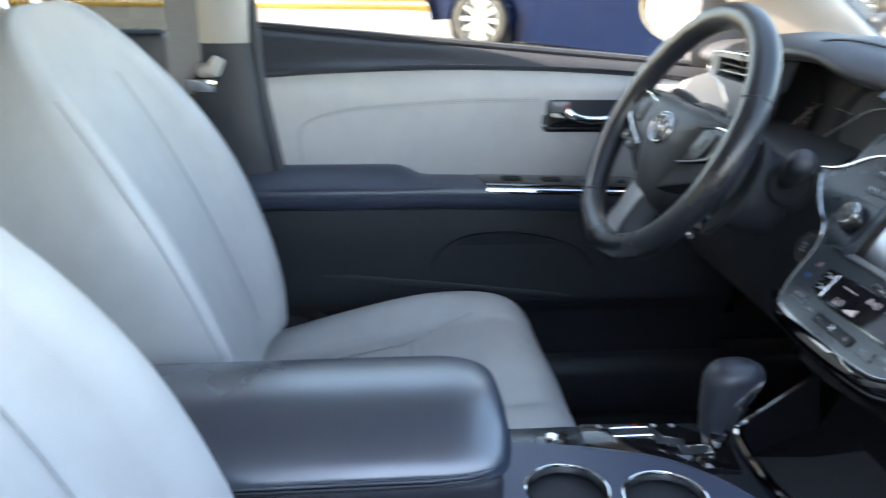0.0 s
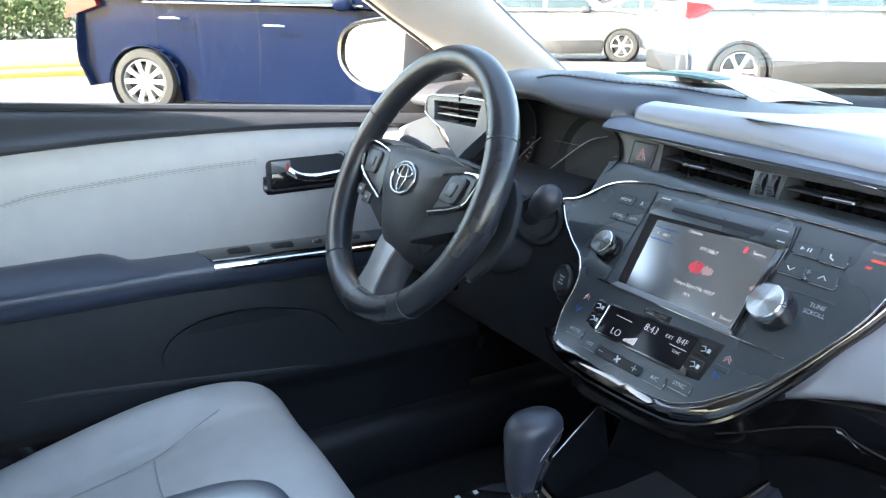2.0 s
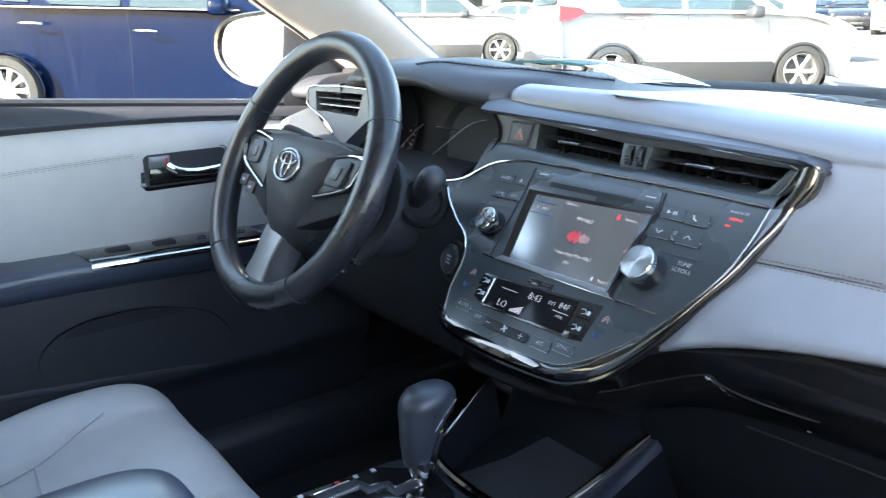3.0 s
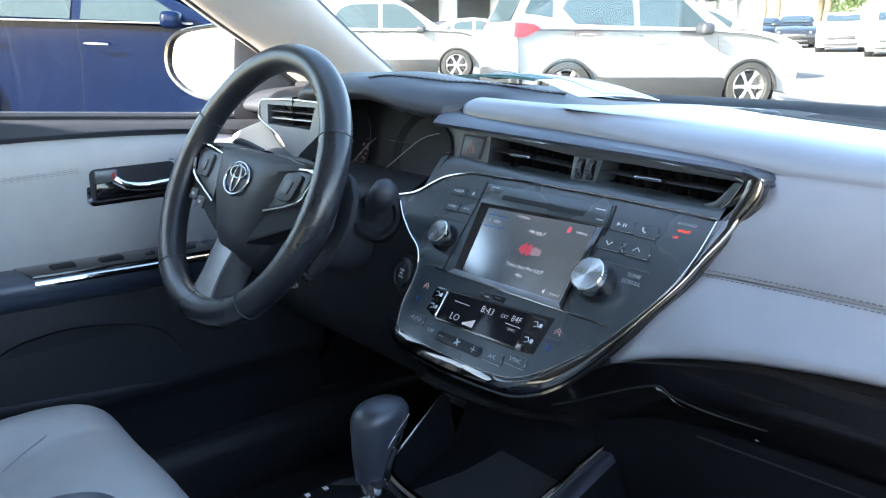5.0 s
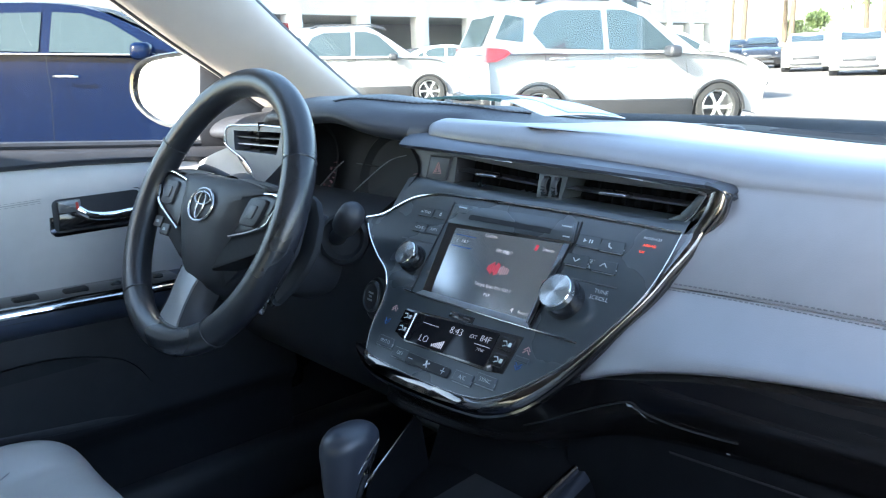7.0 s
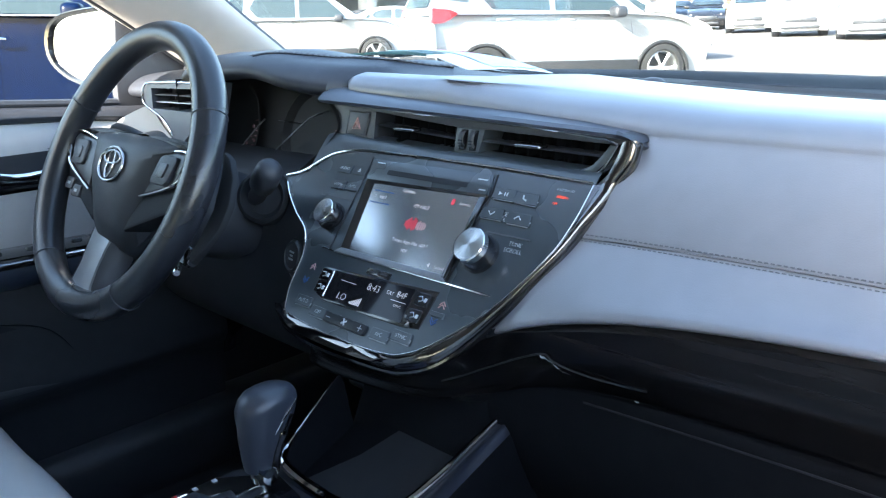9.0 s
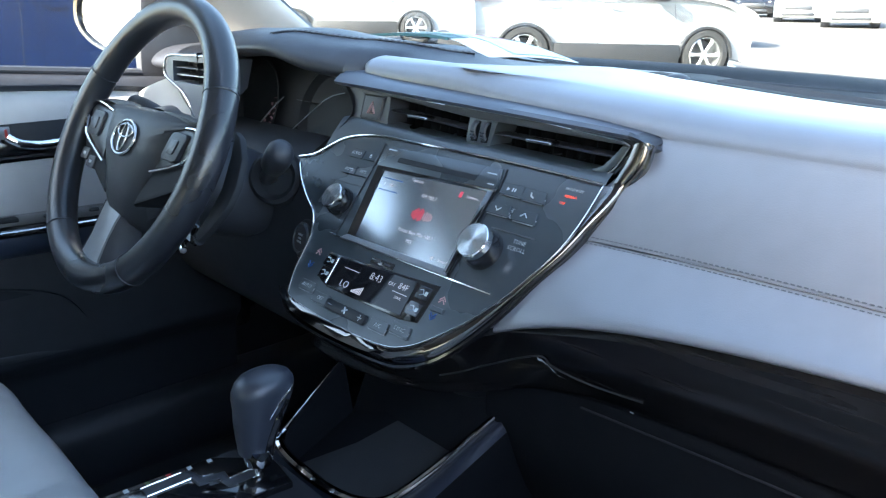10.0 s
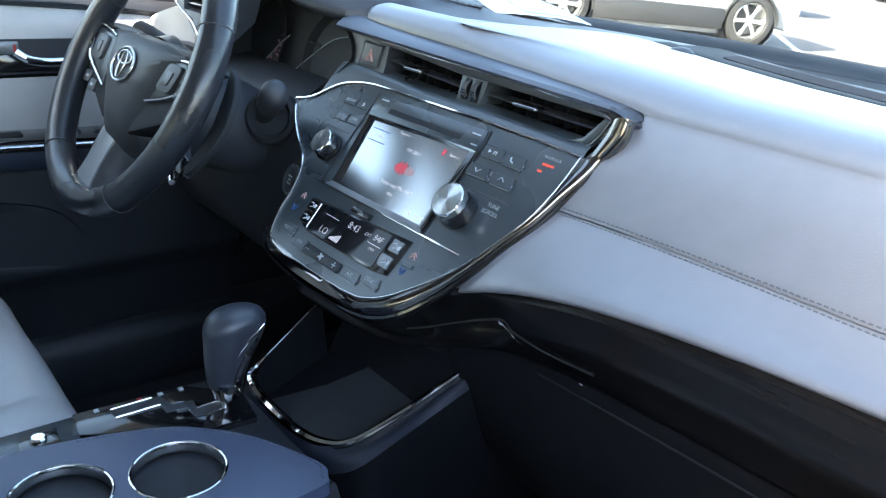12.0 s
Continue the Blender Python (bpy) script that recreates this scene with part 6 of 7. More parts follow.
rows = []
for y in np.linspace(-0.95, -0.176, 24):
    zt = 0.495 - 0.010 * max((y + 0.21) / 0.035, 0)
    rows.append(spline([(-0.125, y, 0.30), (-0.118, y, 0.44), (-0.112, y, 0.482), (-0.100, y, zt), (0.0, y, zt), (0.10, y, zt), (0.125, y, 0.485), (0.138, y, 0.44), (0.145, y, 0.30)], 3))
part("body", sheet(rows, 0.006), DOOR_LOW, console)
# satin plate beside the gear gate
part("side_plate", prism([(-0.108, -0.52), (-0.062, -0.52), (-0.050, -0.37), (-0.066, -0.354), (-0.108, -0.350)], lambda u, v, w: Vector((u, v, 0.4945 + w)), -0.004, 0.0024, 0.001), SATIN, console, "satin grey console plate")
# gear gate
gz = 0.4985
gate = part("gear_gate", prism([(-0.104, -0.352), (-0.064, -0.356), (-0.030, -0.300), (-0.006, -0.243), (-0.003, -0.196), (-0.055, -0.188), (-0.098, -0.236)], lambda u, v, w: Vector((u, v, gz + w)), -0.004, 0.004, 0.002), GLOSS_BLACK, console, "gloss black gear gate")
path = [(-0.082, -0.318), (-0.082, -0.270), (-0.062, -0.266), (-0.058, -0.246), (-0.040, -0.246), (-0.040, -0.212)]
part("gate_slot", tube([(u, v, gz + 0.0045) for u, v in path], 0.0085, n=8, flat=0.25), BLACK, gate)
for o_ in (-0.0085, 0.0085):
    part("gate_edge", tube([(u + o_, v + (o_ if 0 < i < 5 else 0) * 0.6, gz + 0.0050) for i, (u, v) in enumerate(path)], 0.0012, n=6), CHROME, gate, "chrome gate edge")
for i, mt in enumerate((PRINT, LEAF, RED_MARK, PRINT, PRINT)):
    part("gear_mark", rbox((0.006, 0.005, 0.0006), (-0.097 + 0.001 * i, -0.33 + i * 0.022, gz + 0.0042), 0, 1), mt, gate)
# cup holder island in black leather
isl = spline([(-0.060, -0.560, 0), (-0.062, -0.44, 0), (-0.050, -0.36, 0), (-0.030, -0.295, 0), (-0.008, -0.258, 0), (0.036, -0.218, 0), (0.105, -0.186, 0), (0.128, -0.19, 0), (0.138, -0.205, 0), (0.142, -0.30, 0), (0.142, -0.560, 0)], 4)
CUPS = ((0.046, -0.300, 0.0425), (0.026, -0.398, 0.0425))
ibm = bmesh.new()
iz = 0.5075
loop = [ibm.verts.new((p.x, p.y, iz)) for p in isl]
eds = [ibm.edges.new((loop[i], loop[(i + 1) % len(loop)])) for i in range(len(loop))]
for cx, cy, r in CUPS:
    cv = [ibm.verts.new((cx + r * math.cos(a), cy + r * math.sin(a), iz)) for a in (2 * math.pi * i / 36 for i in range(36))]
    eds += [ibm.edges.new((cv[i], cv[(i + 1) % 36])) for i in range(36)]
bmesh.ops.triangle_fill(ibm, use_beauty=True, edges=eds)
low = [ibm.verts.new((0.03 + (p.x - 0.03) * 1.03, p.y, iz - 0.012)) for p in isl]
for i in range(len(loop)):
    k = (i + 1) % len(loop)
    ibm.faces.new((loop[i], loop[k], low[k], low[i]))
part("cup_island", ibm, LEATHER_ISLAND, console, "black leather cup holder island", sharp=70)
stitches([(0.03 + (p.x - 0.03) * 0.96, p.y - 0.004, iz + 0.0004) for p in isl[8:30]], THREAD_DARK, console, r=0.0007)
for cx, cy, r in CUPS:
    cup = part("cup_holder", lathe([(r, iz - 0.012), (r - 0.002, iz - 0.03), (r - 0.004, iz - 0.075), (0.001, iz - 0.076)], Matrix.Translation((cx, cy, 0)), 48), MATTE, console, "black cup holder well")
    part("cup_ring", lathe([(r - 0.0015, iz - 0.008), (r - 0.0012, iz + 0.0006), (r - 0.0006, iz + 0.0016), (r + 0.0006, iz + 0.0021), (r + 0.0018, iz + 0.0016), (r + 0.0024, iz + 0.0004), (r + 0.0024, iz - 0.002)], Matrix.Translation((cx, cy, 0)), 96), CHROME, cup, "chrome cup holder ring")
bt = part("button_plate", prism([(-0.098, -0.405), (-0.066, -0.410), (-0.062, -0.372), (-0.094, -0.370)], lambda u, v, w: Vector((u, v, 0.4965 + w)), -0.002, 0.003, 0.001), GLOSS_BLACK, console)
part("socket", lathe([(0.008, 0.0), (0.008, 0.003), (0.006, 0.0045), (0.001, 0.0045)], Matrix.Translation((-0.080, -0.390, 0.4992)), 20), CHROME, bt, "chrome button")
# tray at the foot of the stack
rim_t = spline([(-0.092, -0.072, 0.566), (-0.092, -0.120, 0.528), (-0.091, -0.152, 0.503), (-0.078, -0.164, 0.494), (-0.040, -0.163, 0.484), (0.012, -0.158, 0.480), (0.050, -0.148, 0.482), (0.075, -0.128, 0.490), (0.092, -0.085, 0.515), (0.103, -0.045, 0.540), (0.112, -0.005, 0.562)], 5)
part("tray_rim", tube(rim_t, [0.0012 + 0.0052 * min(max((i - 7) / 5, 0), 1) * (1 - 0.65 * min(max((i - 26) / 22, 0), 1)) for i in range(len(rim_t))], n=10), TRAY_CHROME, console, "smoked chrome tray edge")
def tray_floor(x, y):
    return Vector((x, y, 0.456 + (y + 0.16) * 0.42))


tray_rows = [rim_t, [Vector((p.x * 0.95, p.y + 0.005, p.z - 0.010)) for p in rim_t], [tray_floor(p.x * 0.92, p.y + 0.012) for p in rim_t], [tray_floor(p.x * 0.45, p.y * 0.55 + 0.0) for p in rim_t], [tray_floor(p.x * 0.10, p.y * 0.2 + 0.02) for p in rim_t]]
# left wall split off in a darker black that paints its shade
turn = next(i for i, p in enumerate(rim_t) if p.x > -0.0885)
part("tray", loft([r[turn:] for r in tray_rows]), TRAY_FLOOR, console, "black rubber-lined tray")
part("tray_wall", loft([r[:turn + 1] for r in tray_rows]), SHADE_BLACK, console)
outer_t, side_rows = [], [rim_t]
for p in rim_t:
    g = min(max((p.x - 0.02) / 0.055, 0), 1)
    front = Vector((p.x * (1.0 if p.x < 0 else 1.10) + (-0.004 if p.x < 0 else 0.008), p.y - 0.010, p.z - 0.035))
    flank = Vector((0.126, p.y - 0.004, 0.548 + 0.33 * p.y))
    outer_t.append(front.lerp(flank, g))
for g in (0.08, 0.30, 0.55, 0.80, 1.0):
    side_rows.append([a.lerp(b, g) + Vector((0.002 * math.sin(g * 3.14) * (1 if a.x > 0 else -1), -0.002 * math.sin(g * 3.14), 0.005 * math.sin(g * 3.14) - (0.004 if g < 0.5 and a.x > 0.06 else 0))) for a, b in zip(rim_t, outer_t)])
wall_rows = [[p.copy() for p in outer_t], [Vector((p.x * 1.02, p.y, p.z - 0.012)) for p in outer_t], [Vector((p.x * 1.03, p.y - 0.002, p.z - 0.06)) for p in outer_t], [Vector((p.x * 1.04, p.y - 0.002, 0.22)) for p in outer_t]]
# left side gets a darker material for shade, right flange a lighter one
cut = next(i for i, p in enumerate(rim_t) if p.x > -0.085)
part("tray_side", loft([r[:cut + 1] for r in side_rows + wall_rows[1:]]), MATTE, console, sharp=80)
part("tray_flange", loft([r[cut:] for r in side_rows]), TRAY_SIDE, console, sharp=80)
for r in wall_rows:
    r += [Vector((r[-1].x + 0.006, 0.10, min(r[-1].z + 0.02, 0.56))), Vector((r[-1].x + 0.010, 0.24, min(r[-1].z + 0.02, 0.56)))]
# console flank below the flange, blackened to paint the footwell shade
part("tray_side", loft([r[cut:] for r in wall_rows]), SHADE_BLACK, console, sharp=80)
part("tray_back", rbox((0.22, 0.02, 0.16), (0.005, -0.02, 0.53), 0.01, 2, pose(0, 0, 0, -25)), SHADE_BLACK, console)

arm = thing("console_armrest", (0.01, -0.70, 0.48), "padded black leather armrest lid on the console", "armrest")
rows = []
dome_sec = [(-0.092, 0.578), (-0.098, 0.586), (-0.097, 0.597), (-0.088, 0.612), (-0.068, 0.625), (-0.035, 0.633), (0.005, 0.635), (0.040, 0.630), (0.068, 0.620), (0.088, 0.606), (0.099, 0.593), (0.100, 0.585), (0.096, 0.577), (0.05, 0.573), (-0.04, 0.573)]
ends = [(-1.03, 0.90), (-1.01, 1.0), (-0.90, 1.0), (-0.78, 1.0), (-0.66, 1.0), (-0.58, 1.0), (-0.535, 1.0)]
ends += [(-0.535 + 0.068 * math.sin(q), 0.30 + 0.70 * math.cos(q) ** 0.55) for q in np.linspace(0.15, 1.50, 12)]
for y, k in ends:
    rows.append(spline([(0.002 + (x - 0.002) * (0.25 + 0.75 * k), y, 0.580 + (z - 0.587) * k) for x, z in dome_sec], 4, True))
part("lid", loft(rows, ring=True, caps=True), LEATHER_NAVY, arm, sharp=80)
seam_a = spline([(0.1015, -1.0, 0.5765), (0.1015, -0.60, 0.5765), (0.1005, -0.535, 0.5765), (0.094, -0.496, 0.5770), (0.070, -0.472, 0.5775), (0.02, -0.465, 0.5775), (-0.06, -0.470, 0.5775)], 5)
part("lid_seam", tube(seam_a, 0.0018, n=6), BLACK, arm)
part("lid_piping", tube([p + Vector((0.0004, 0.0004, 0.0052)) for p in seam_a], 0.0020, n=8), LEATHER_NAVY, arm)
part("bin", rbox((0.180, 0.54, 0.105), (0.002, -0.745, 0.520), 0.015, 3), SOFT_BLACK, arm)


# ---- gear selector ----
gear = thing("gear_selector", (-0.037, -0.215, 0.50), "black leather gear selector knob with chrome collar", "gear lever")
sec = [(-0.2160, 0.529, 0.0165, 0.0160), (-0.2150, 0.540, 0.0188, 0.0178), (-0.2130, 0.552, 0.0218, 0.0196), (-0.2105, 0.564, 0.0250, 0.0213), (-0.2070, 0.576, 0.0280, 0.0225), (-0.2050, 0.587, 0.0307, 0.0243), (-0.2035, 0.596, 0.0314, 0.0250), (-0.2020, 0.603, 0.0296, 0.0240), (-0.2010, 0.6085, 0.0252, 0.0208), (-0.2005, 0.6120, 0.0188, 0.0155), (-0.2000, 0.6137, 0.0100, 0.0080)]
rows = []
for y, z, ry, rx in sec:
    rows.append([Vector((-0.040 + rx * math.copysign(abs(math.cos(a)) ** 0.95, math.cos(a)), y + ry * math.copysign(abs(math.sin(a)) ** 0.95, math.sin(a)) + (0.003 if math.sin(a) > 0 else 0), z)) for a in (2 * math.pi * i / 28 for i in range(28))])
part("knob", loft(rows, ring=True, caps=True), LEATHER_KNOB, gear)
part("knob_insert", tube(spline([(-0.0255, -0.209, 0.531), (-0.0235, -0.205, 0.550), (-0.0200, -0.197, 0.570), (-0.0190, -0.187, 0.586)], 5), [0.0055] * 6 + [0.0050] * 5 + [0.0025] * 5, n=8), GLOSS_BLACK, gear, "gloss black knob insert")
part("knob_line", tube(spline([(-0.0265, -0.2190, 0.533), (-0.0235, -0.2160, 0.550), (-0.0185, -0.2070, 0.572), (-0.0155, -0.1940, 0.589), (-0.0180, -0.1800, 0.600)], 5), 0.0009, n=6), CHROME, gear, "thin chrome line")
part("collar", tube([(-0.037, -0.2145, 0.515), (-0.037, -0.214, 0.524), (-0.037, -0.213, 0.534)], [0.0130, 0.0160, 0.0172], n=20), CHROME, gear, "chrome collar")
part("shaft", tube([(-0.037, -0.217, 0.49), (-0.037, -0.2145, 0.518)], 0.0065, n=12), CHROME, gear, "chrome shaft")


# ---- pedals ----
pedal = thing("brake_pedal", (-0.30, 0.18, 0.40), "black rubber brake pedal on a metal arm", "pedal")
part("pad", rbox((0.085, 0.018, 0.055), (-0.29, 0.14, 0.43), 0.008, 3, pose(0, 0, 0, -35)), BLACK, pedal)
for k in range(4):
    part("pad_rib", rbox((0.075, 0.004, 0.005), (-0.29, 0.128 + k * 0.0065, 0.418 + k * 0.0092), 0.001, 1, pose(0, 0, 0, -35)), SATIN, pedal)
part("arm", tube([(-0.29, 0.155, 0.435), (-0.29, 0.20, 0.50), (-0.29, 0.22, 0.62)], 0.009, n=8), METAL_DARK, pedal)
gas = thing("accelerator_pedal", (-0.19, 0.25, 0.20), "black long accelerator pedal", "pedal")
part("pad", rbox((0.055, 0.02, 0.20), (-0.195, 0.20, 0.32), 0.008, 3, pose(0, 0, 0, -28)), BLACK, gas)


# ---- seats ----
def seat(name, label, cx, dy):
    s = thing(name, (cx, -0.70, 0.20), label, "car seat", "front seats")
    # cushion: sections from rear to front
    rows = []
    for y, hw, zc, zb, drop in ((-0.98, 0.20, 0.350, 0.015, 0.10), (-0.88, 0.225, 0.362, 0.018, 0.12), (-0.76, 0.238, 0.380, 0.022, 0.14), (-0.64, 0.245, 0.404, 0.032, 0.15), (-0.52, 0.245, 0.428, 0.038, 0.15), (-0.43, 0.242, 0.446, 0.024, 0.15), (-0.37, 0.233, 0.452, 0.010, 0.14), (-0.335, 0.218, 0.441, 0.004, 0.12), (-0.315, 0.200, 0.415, 0.0, 0.09), (-0.310, 0.18, 0.385, 0.0, 0.06)):
        y += dy
        pts = [(-hw + 0.012, zc - drop), (-hw - 0.004, zc - drop * 0.45), (-hw + 0.008, zc + zb * 0.5), (-hw + 0.045, zc + zb), (-hw + 0.085, zc + zb * 0.45), (-hw + 0.11, zc), (0, zc + 0.004), (hw - 0.11, zc), (hw - 0.085, zc + zb * 0.45), (hw - 0.045, zc + zb), (hw - 0.008, zc + zb * 0.5), (hw + 0.004, zc - drop * 0.45), (hw - 0.012, zc - drop)]
        rows.append(spline([(cx + x, y, z) for x, z in pts], 3))
    cush = part("cushion", loft(spline_rows(rows, 3), caps=False), LEATHER_SEAT, s, sharp=80)
    for sx in (-1, 1):
        ln = [(cx + sx * x, y + dy, z) for x, y, z in ((0.100, -0.80, 0.3755), (0.103, -0.64, 0.4065), (0.108, -0.528, 0.430), (0.140, -0.45, 0.452), (0.190, -0.375, 0.459), (0.212, -0.345, 0.448))]
        part("seam", tube(spline(ln, 4), 0.0011, n=5), SEAT_SEAM, cush)
    part("seam", tube(spline([(cx - 0.107, -0.528 + dy, 0.4305), (cx, -0.535 + dy, 0.4315), (cx + 0.107, -0.528 + dy, 0.4305)], 5), 0.0011, n=5), SEAT_SEAM, cush)
    part("base", rbox((0.40, 0.52, 0.14), (cx, -0.66 + dy, 0.24), 0.03, 3), BLACK, s)
    # backrest
    rows = []
    for h, hw, bol, th in ((0.0, 0.215, 0.030, 0.10), (0.06, 0.235, 0.050, 0.12), (0.16, 0.248, 0.066, 0.12), (0.28, 0.250, 0.070, 0.12), (0.38, 0.240, 0.058, 0.11), (0.47, 0.215, 0.036, 0.10), (0.53, 0.180, 0.018, 0.085), (0.565, 0.130, 0.006, 0.06), (0.578, 0.07, 0.0, 0.03)):
        y0, z0 = -0.765 + dy - 0.40 * h, 0.425 + 0.93 * h
        pts = [(-hw + 0.03, -th), (-hw, -th * 0.55), (-hw + 0.003, bol * 0.35), (-hw + 0.016, bol * 0.92), (-hw + 0.032, bol * 1.04), (-hw + 0.058, bol * 0.88), (-hw + 0.10, bol * 0.12), (0, 0.0), (hw - 0.10, bol * 0.12), (hw - 0.058, bol * 0.88), (hw - 0.032, bol * 1.04), (hw - 0.016, bol * 0.92), (hw - 0.003, bol * 0.35), (hw, -th * 0.55), (hw - 0.03, -th)]
        rows.append(spline([(cx + x, y0 + d * 0.93, z0 + d * 0.37) for x, d in pts], 3, True))
    back_ = part("backrest", loft(spline_rows(rows, 3), ring=True, caps=True), LEATHER_SEAT, s, sharp=80)
    for sx in (-1, 1):
        ln = []
        for h, hw, bol in ((0.04, 0.230, 0.045), (0.16, 0.248, 0.066), (0.28, 0.250, 0.070), (0.38, 0.240, 0.058), (0.47, 0.215, 0.036)):
            x, d = sx * (hw - 0.10), bol * 0.15 + 0.001
            ln.append((cx + x, -0.765 + dy - 0.40 * h + d * 0.93, 0.425 + 0.93 * h + d * 0.37))
        part("seam", tube(spline(ln, 4), 0.0010, n=5), SEAT_SEAM, back_)
        ln = []
        for h, hw, bol in ((0.04, 0.230, 0.045), (0.16, 0.248, 0.066), (0.28, 0.250, 0.070), (0.38, 0.240, 0.058), (0.47, 0.215, 0.036)):
            x, d = sx * (hw - 0.0165), bol * 0.92
            ln.append((cx + x + sx * 0.002, -0.765 + dy - 0.40 * h + d * 0.93, 0.425 + 0.93 * h + d * 0.37))
        part("seam", tube(spline(ln, 4), 0.0010, n=5), SEAT_SEAM, back_)
    yh, zh = -0.765 + dy - 0.40 * 0.62 - 0.02, 0.425 + 0.93 * 0.62
    part("headrest", rbox((0.25, 0.10, 0.17), (cx, yh - 0.01, zh + 0.07), 0.045, 5, pose(0, 0, 0, 14)), LEATHER_SEAT, s)
    for sx in (-1, 1):
        part("headrest_post", tube([(cx + sx * 0.05, yh + 0.02, zh - 0.08), (cx + sx * 0.05, yh, zh + 0.02)], 0.006, n=10), CHROME, s)
    return s


seat("driver_seat", "light grey leather driver seat with bolsters and seams", -0.375, 0.0)
seat("passenger_seat", "light grey leather passenger seat beside the console", 0.390, 0.065)

# ---- paper on the dashboard ----
paper = thing("paper_sheet", (-0.25, 0.36, 0.885), "white printed sheet with a teal edge lying under the windscreen", "paper")
fr = spline([(-0.52, 0.300, 0.908), (-0.44, 0.300, 0.913), (-0.36, 0.288, 0.915), (-0.29, 0.268, 0.915), (-0.2301, 0.2441, 0.9125), (-0.18, 0.226, 0.9045), (-0.1357, 0.2115, 0.8975)], 4)
bk = spline([(-0.50, 0.400, 0.900), (-0.42, 0.410, 0.905), (-0.35, 0.425, 0.905), (-0.29, 0.435, 0.900), (-0.245, 0.440, 0.893), (-0.205, 0.442, 0.884), (-0.172, 0.445, 0.876)], 4)
part("sheet", sheet([[a.lerp(b, g) + Vector((0, 0, 0.004 * math.sin(g * 3.14))) for g in np.linspace(0, 1, 7)] for a, b in zip(fr, bk)], 0.0012), PAPER, paper)
part("teal_band", sheet([[a + Vector((0, -0.004, -0.003)), a + Vector((0, -0.003, 0.0015)), a.lerp(b, 0.10) + Vector((0, 0, 0.0022)), a.lerp(b, 0.22) + Vector((0, 0, 0.0035))] for a, b in zip(fr[:15], bk[:15])], 0.0008), PAPER_TEAL, paper, "teal printed edge")
part("print_panel", sheet([[a.lerp(b, g) + Vector((0, 0, 0.0016 + 0.004 * math.sin(g * 3.14))) for g in np.linspace(0.30, 0.96, 6)] for a, b in zip(fr[4:-1], bk[4:-1])], 0.0005), PAPER_BLUE, paper, "pale blue printed panel")
k0 = 10
part("print_band", sheet([[a.lerp(b, g) + Vector((0, 0, 0.0026 + 0.004 * math.sin(g * 3.14))) for g in (0.60, 0.68, 0.76)] for a, b in zip(fr[k0 - 2:k0 + 4], bk[k0 - 2:k0 + 4])], 0.0005), PAPER_RED, paper, "dark red printed band")
for k, (g, n) in enumerate(((0.84, 5), (0.90, 7))):
    part("print_bar", sheet([[a.lerp(b, g + h) + Vector((0, 0, 0.0026 + 0.004 * math.sin(g * 3.14))) for h in (0.0, 0.022)] for a, b in zip(fr[k0 - 1:k0 + n], bk[k0 - 1:k0 + n])], 0.0005), DARK_PRINT, paper)


# ---- outside: ground ----
def gz_at(x, y=0.0):
    near = min(max(1 - y / 6, 0), 1)
    return -0.155 + (0.025 + 0.0095 * near) * min(max(-x, 0), 9.7) - 0.0135 * min(max(y, 0), 14.0)


GX = [-600, -250, -120, -60, -30, -20, -14, -11, -9.7, -8, -7, -6, -4, -2, 0, 3, 10, 30, 100, 600]
GY = [-600, -200, -60, -20, -8, -3, 0, 3, 6, 9, 12, 14, 16, 22, 30, 45, 70, 130, 300, 900]
ground = part("ground", loft([[(x, y, gz_at(x, y)) for y in GY] for x in GX]), GROUND)
tagged(ground, "sunlit pale asphalt of the car park", "ground", kind="structure")
for i in range(7):
    a = Vector((-5.785 - i * 2.3, 11.482 + i * 1.2, 0))
    ln = part("road_marking", prism([(-0.06, -2.6), (0.06, -2.6), (0.06, 2.6), (-0.06, 2.6)], lambda u, v, w: Vector((a.x + u + v * -0.60, a.y + v * 0.80, gz_at(a.x + u - v * 0.6, a.y + v * 0.8) + w)), -0.01, 0.006), LINE_WHITE, smooth=False)
    tagged(ln, "worn white parking bay line", "road marking", kind="structure")
kerb = part("kerb", rbox((0.40, 14.0, 0.30), (-13.6, -4.6, 0.11), 0.03, 3), KERB_YELLOW)
tagged(kerb, "yellow painted concrete kerb", "kerb", kind="structure")
pave = part("pavement", rbox((24.0, 14.0, 0.29), (-25.8, -4.6, 0.11), 0.02, 2), PAVING)
tagged(pave, "pale concrete pavement", "pavement", kind="structure")
apron = part("pavement", rbox((2.2, 12.0, 0.05), (-15.6, -4.0, 0.28), 0.01, 2), KERB_YELLOW)
tagged(apron, "yellow painted hatched strip", "pavement", kind="structure")


# ---- parked cars ----
DARK_GLASS = material("car_window_glass", (0.034, 0.050, 0.058), 0.08, spec=0.30)


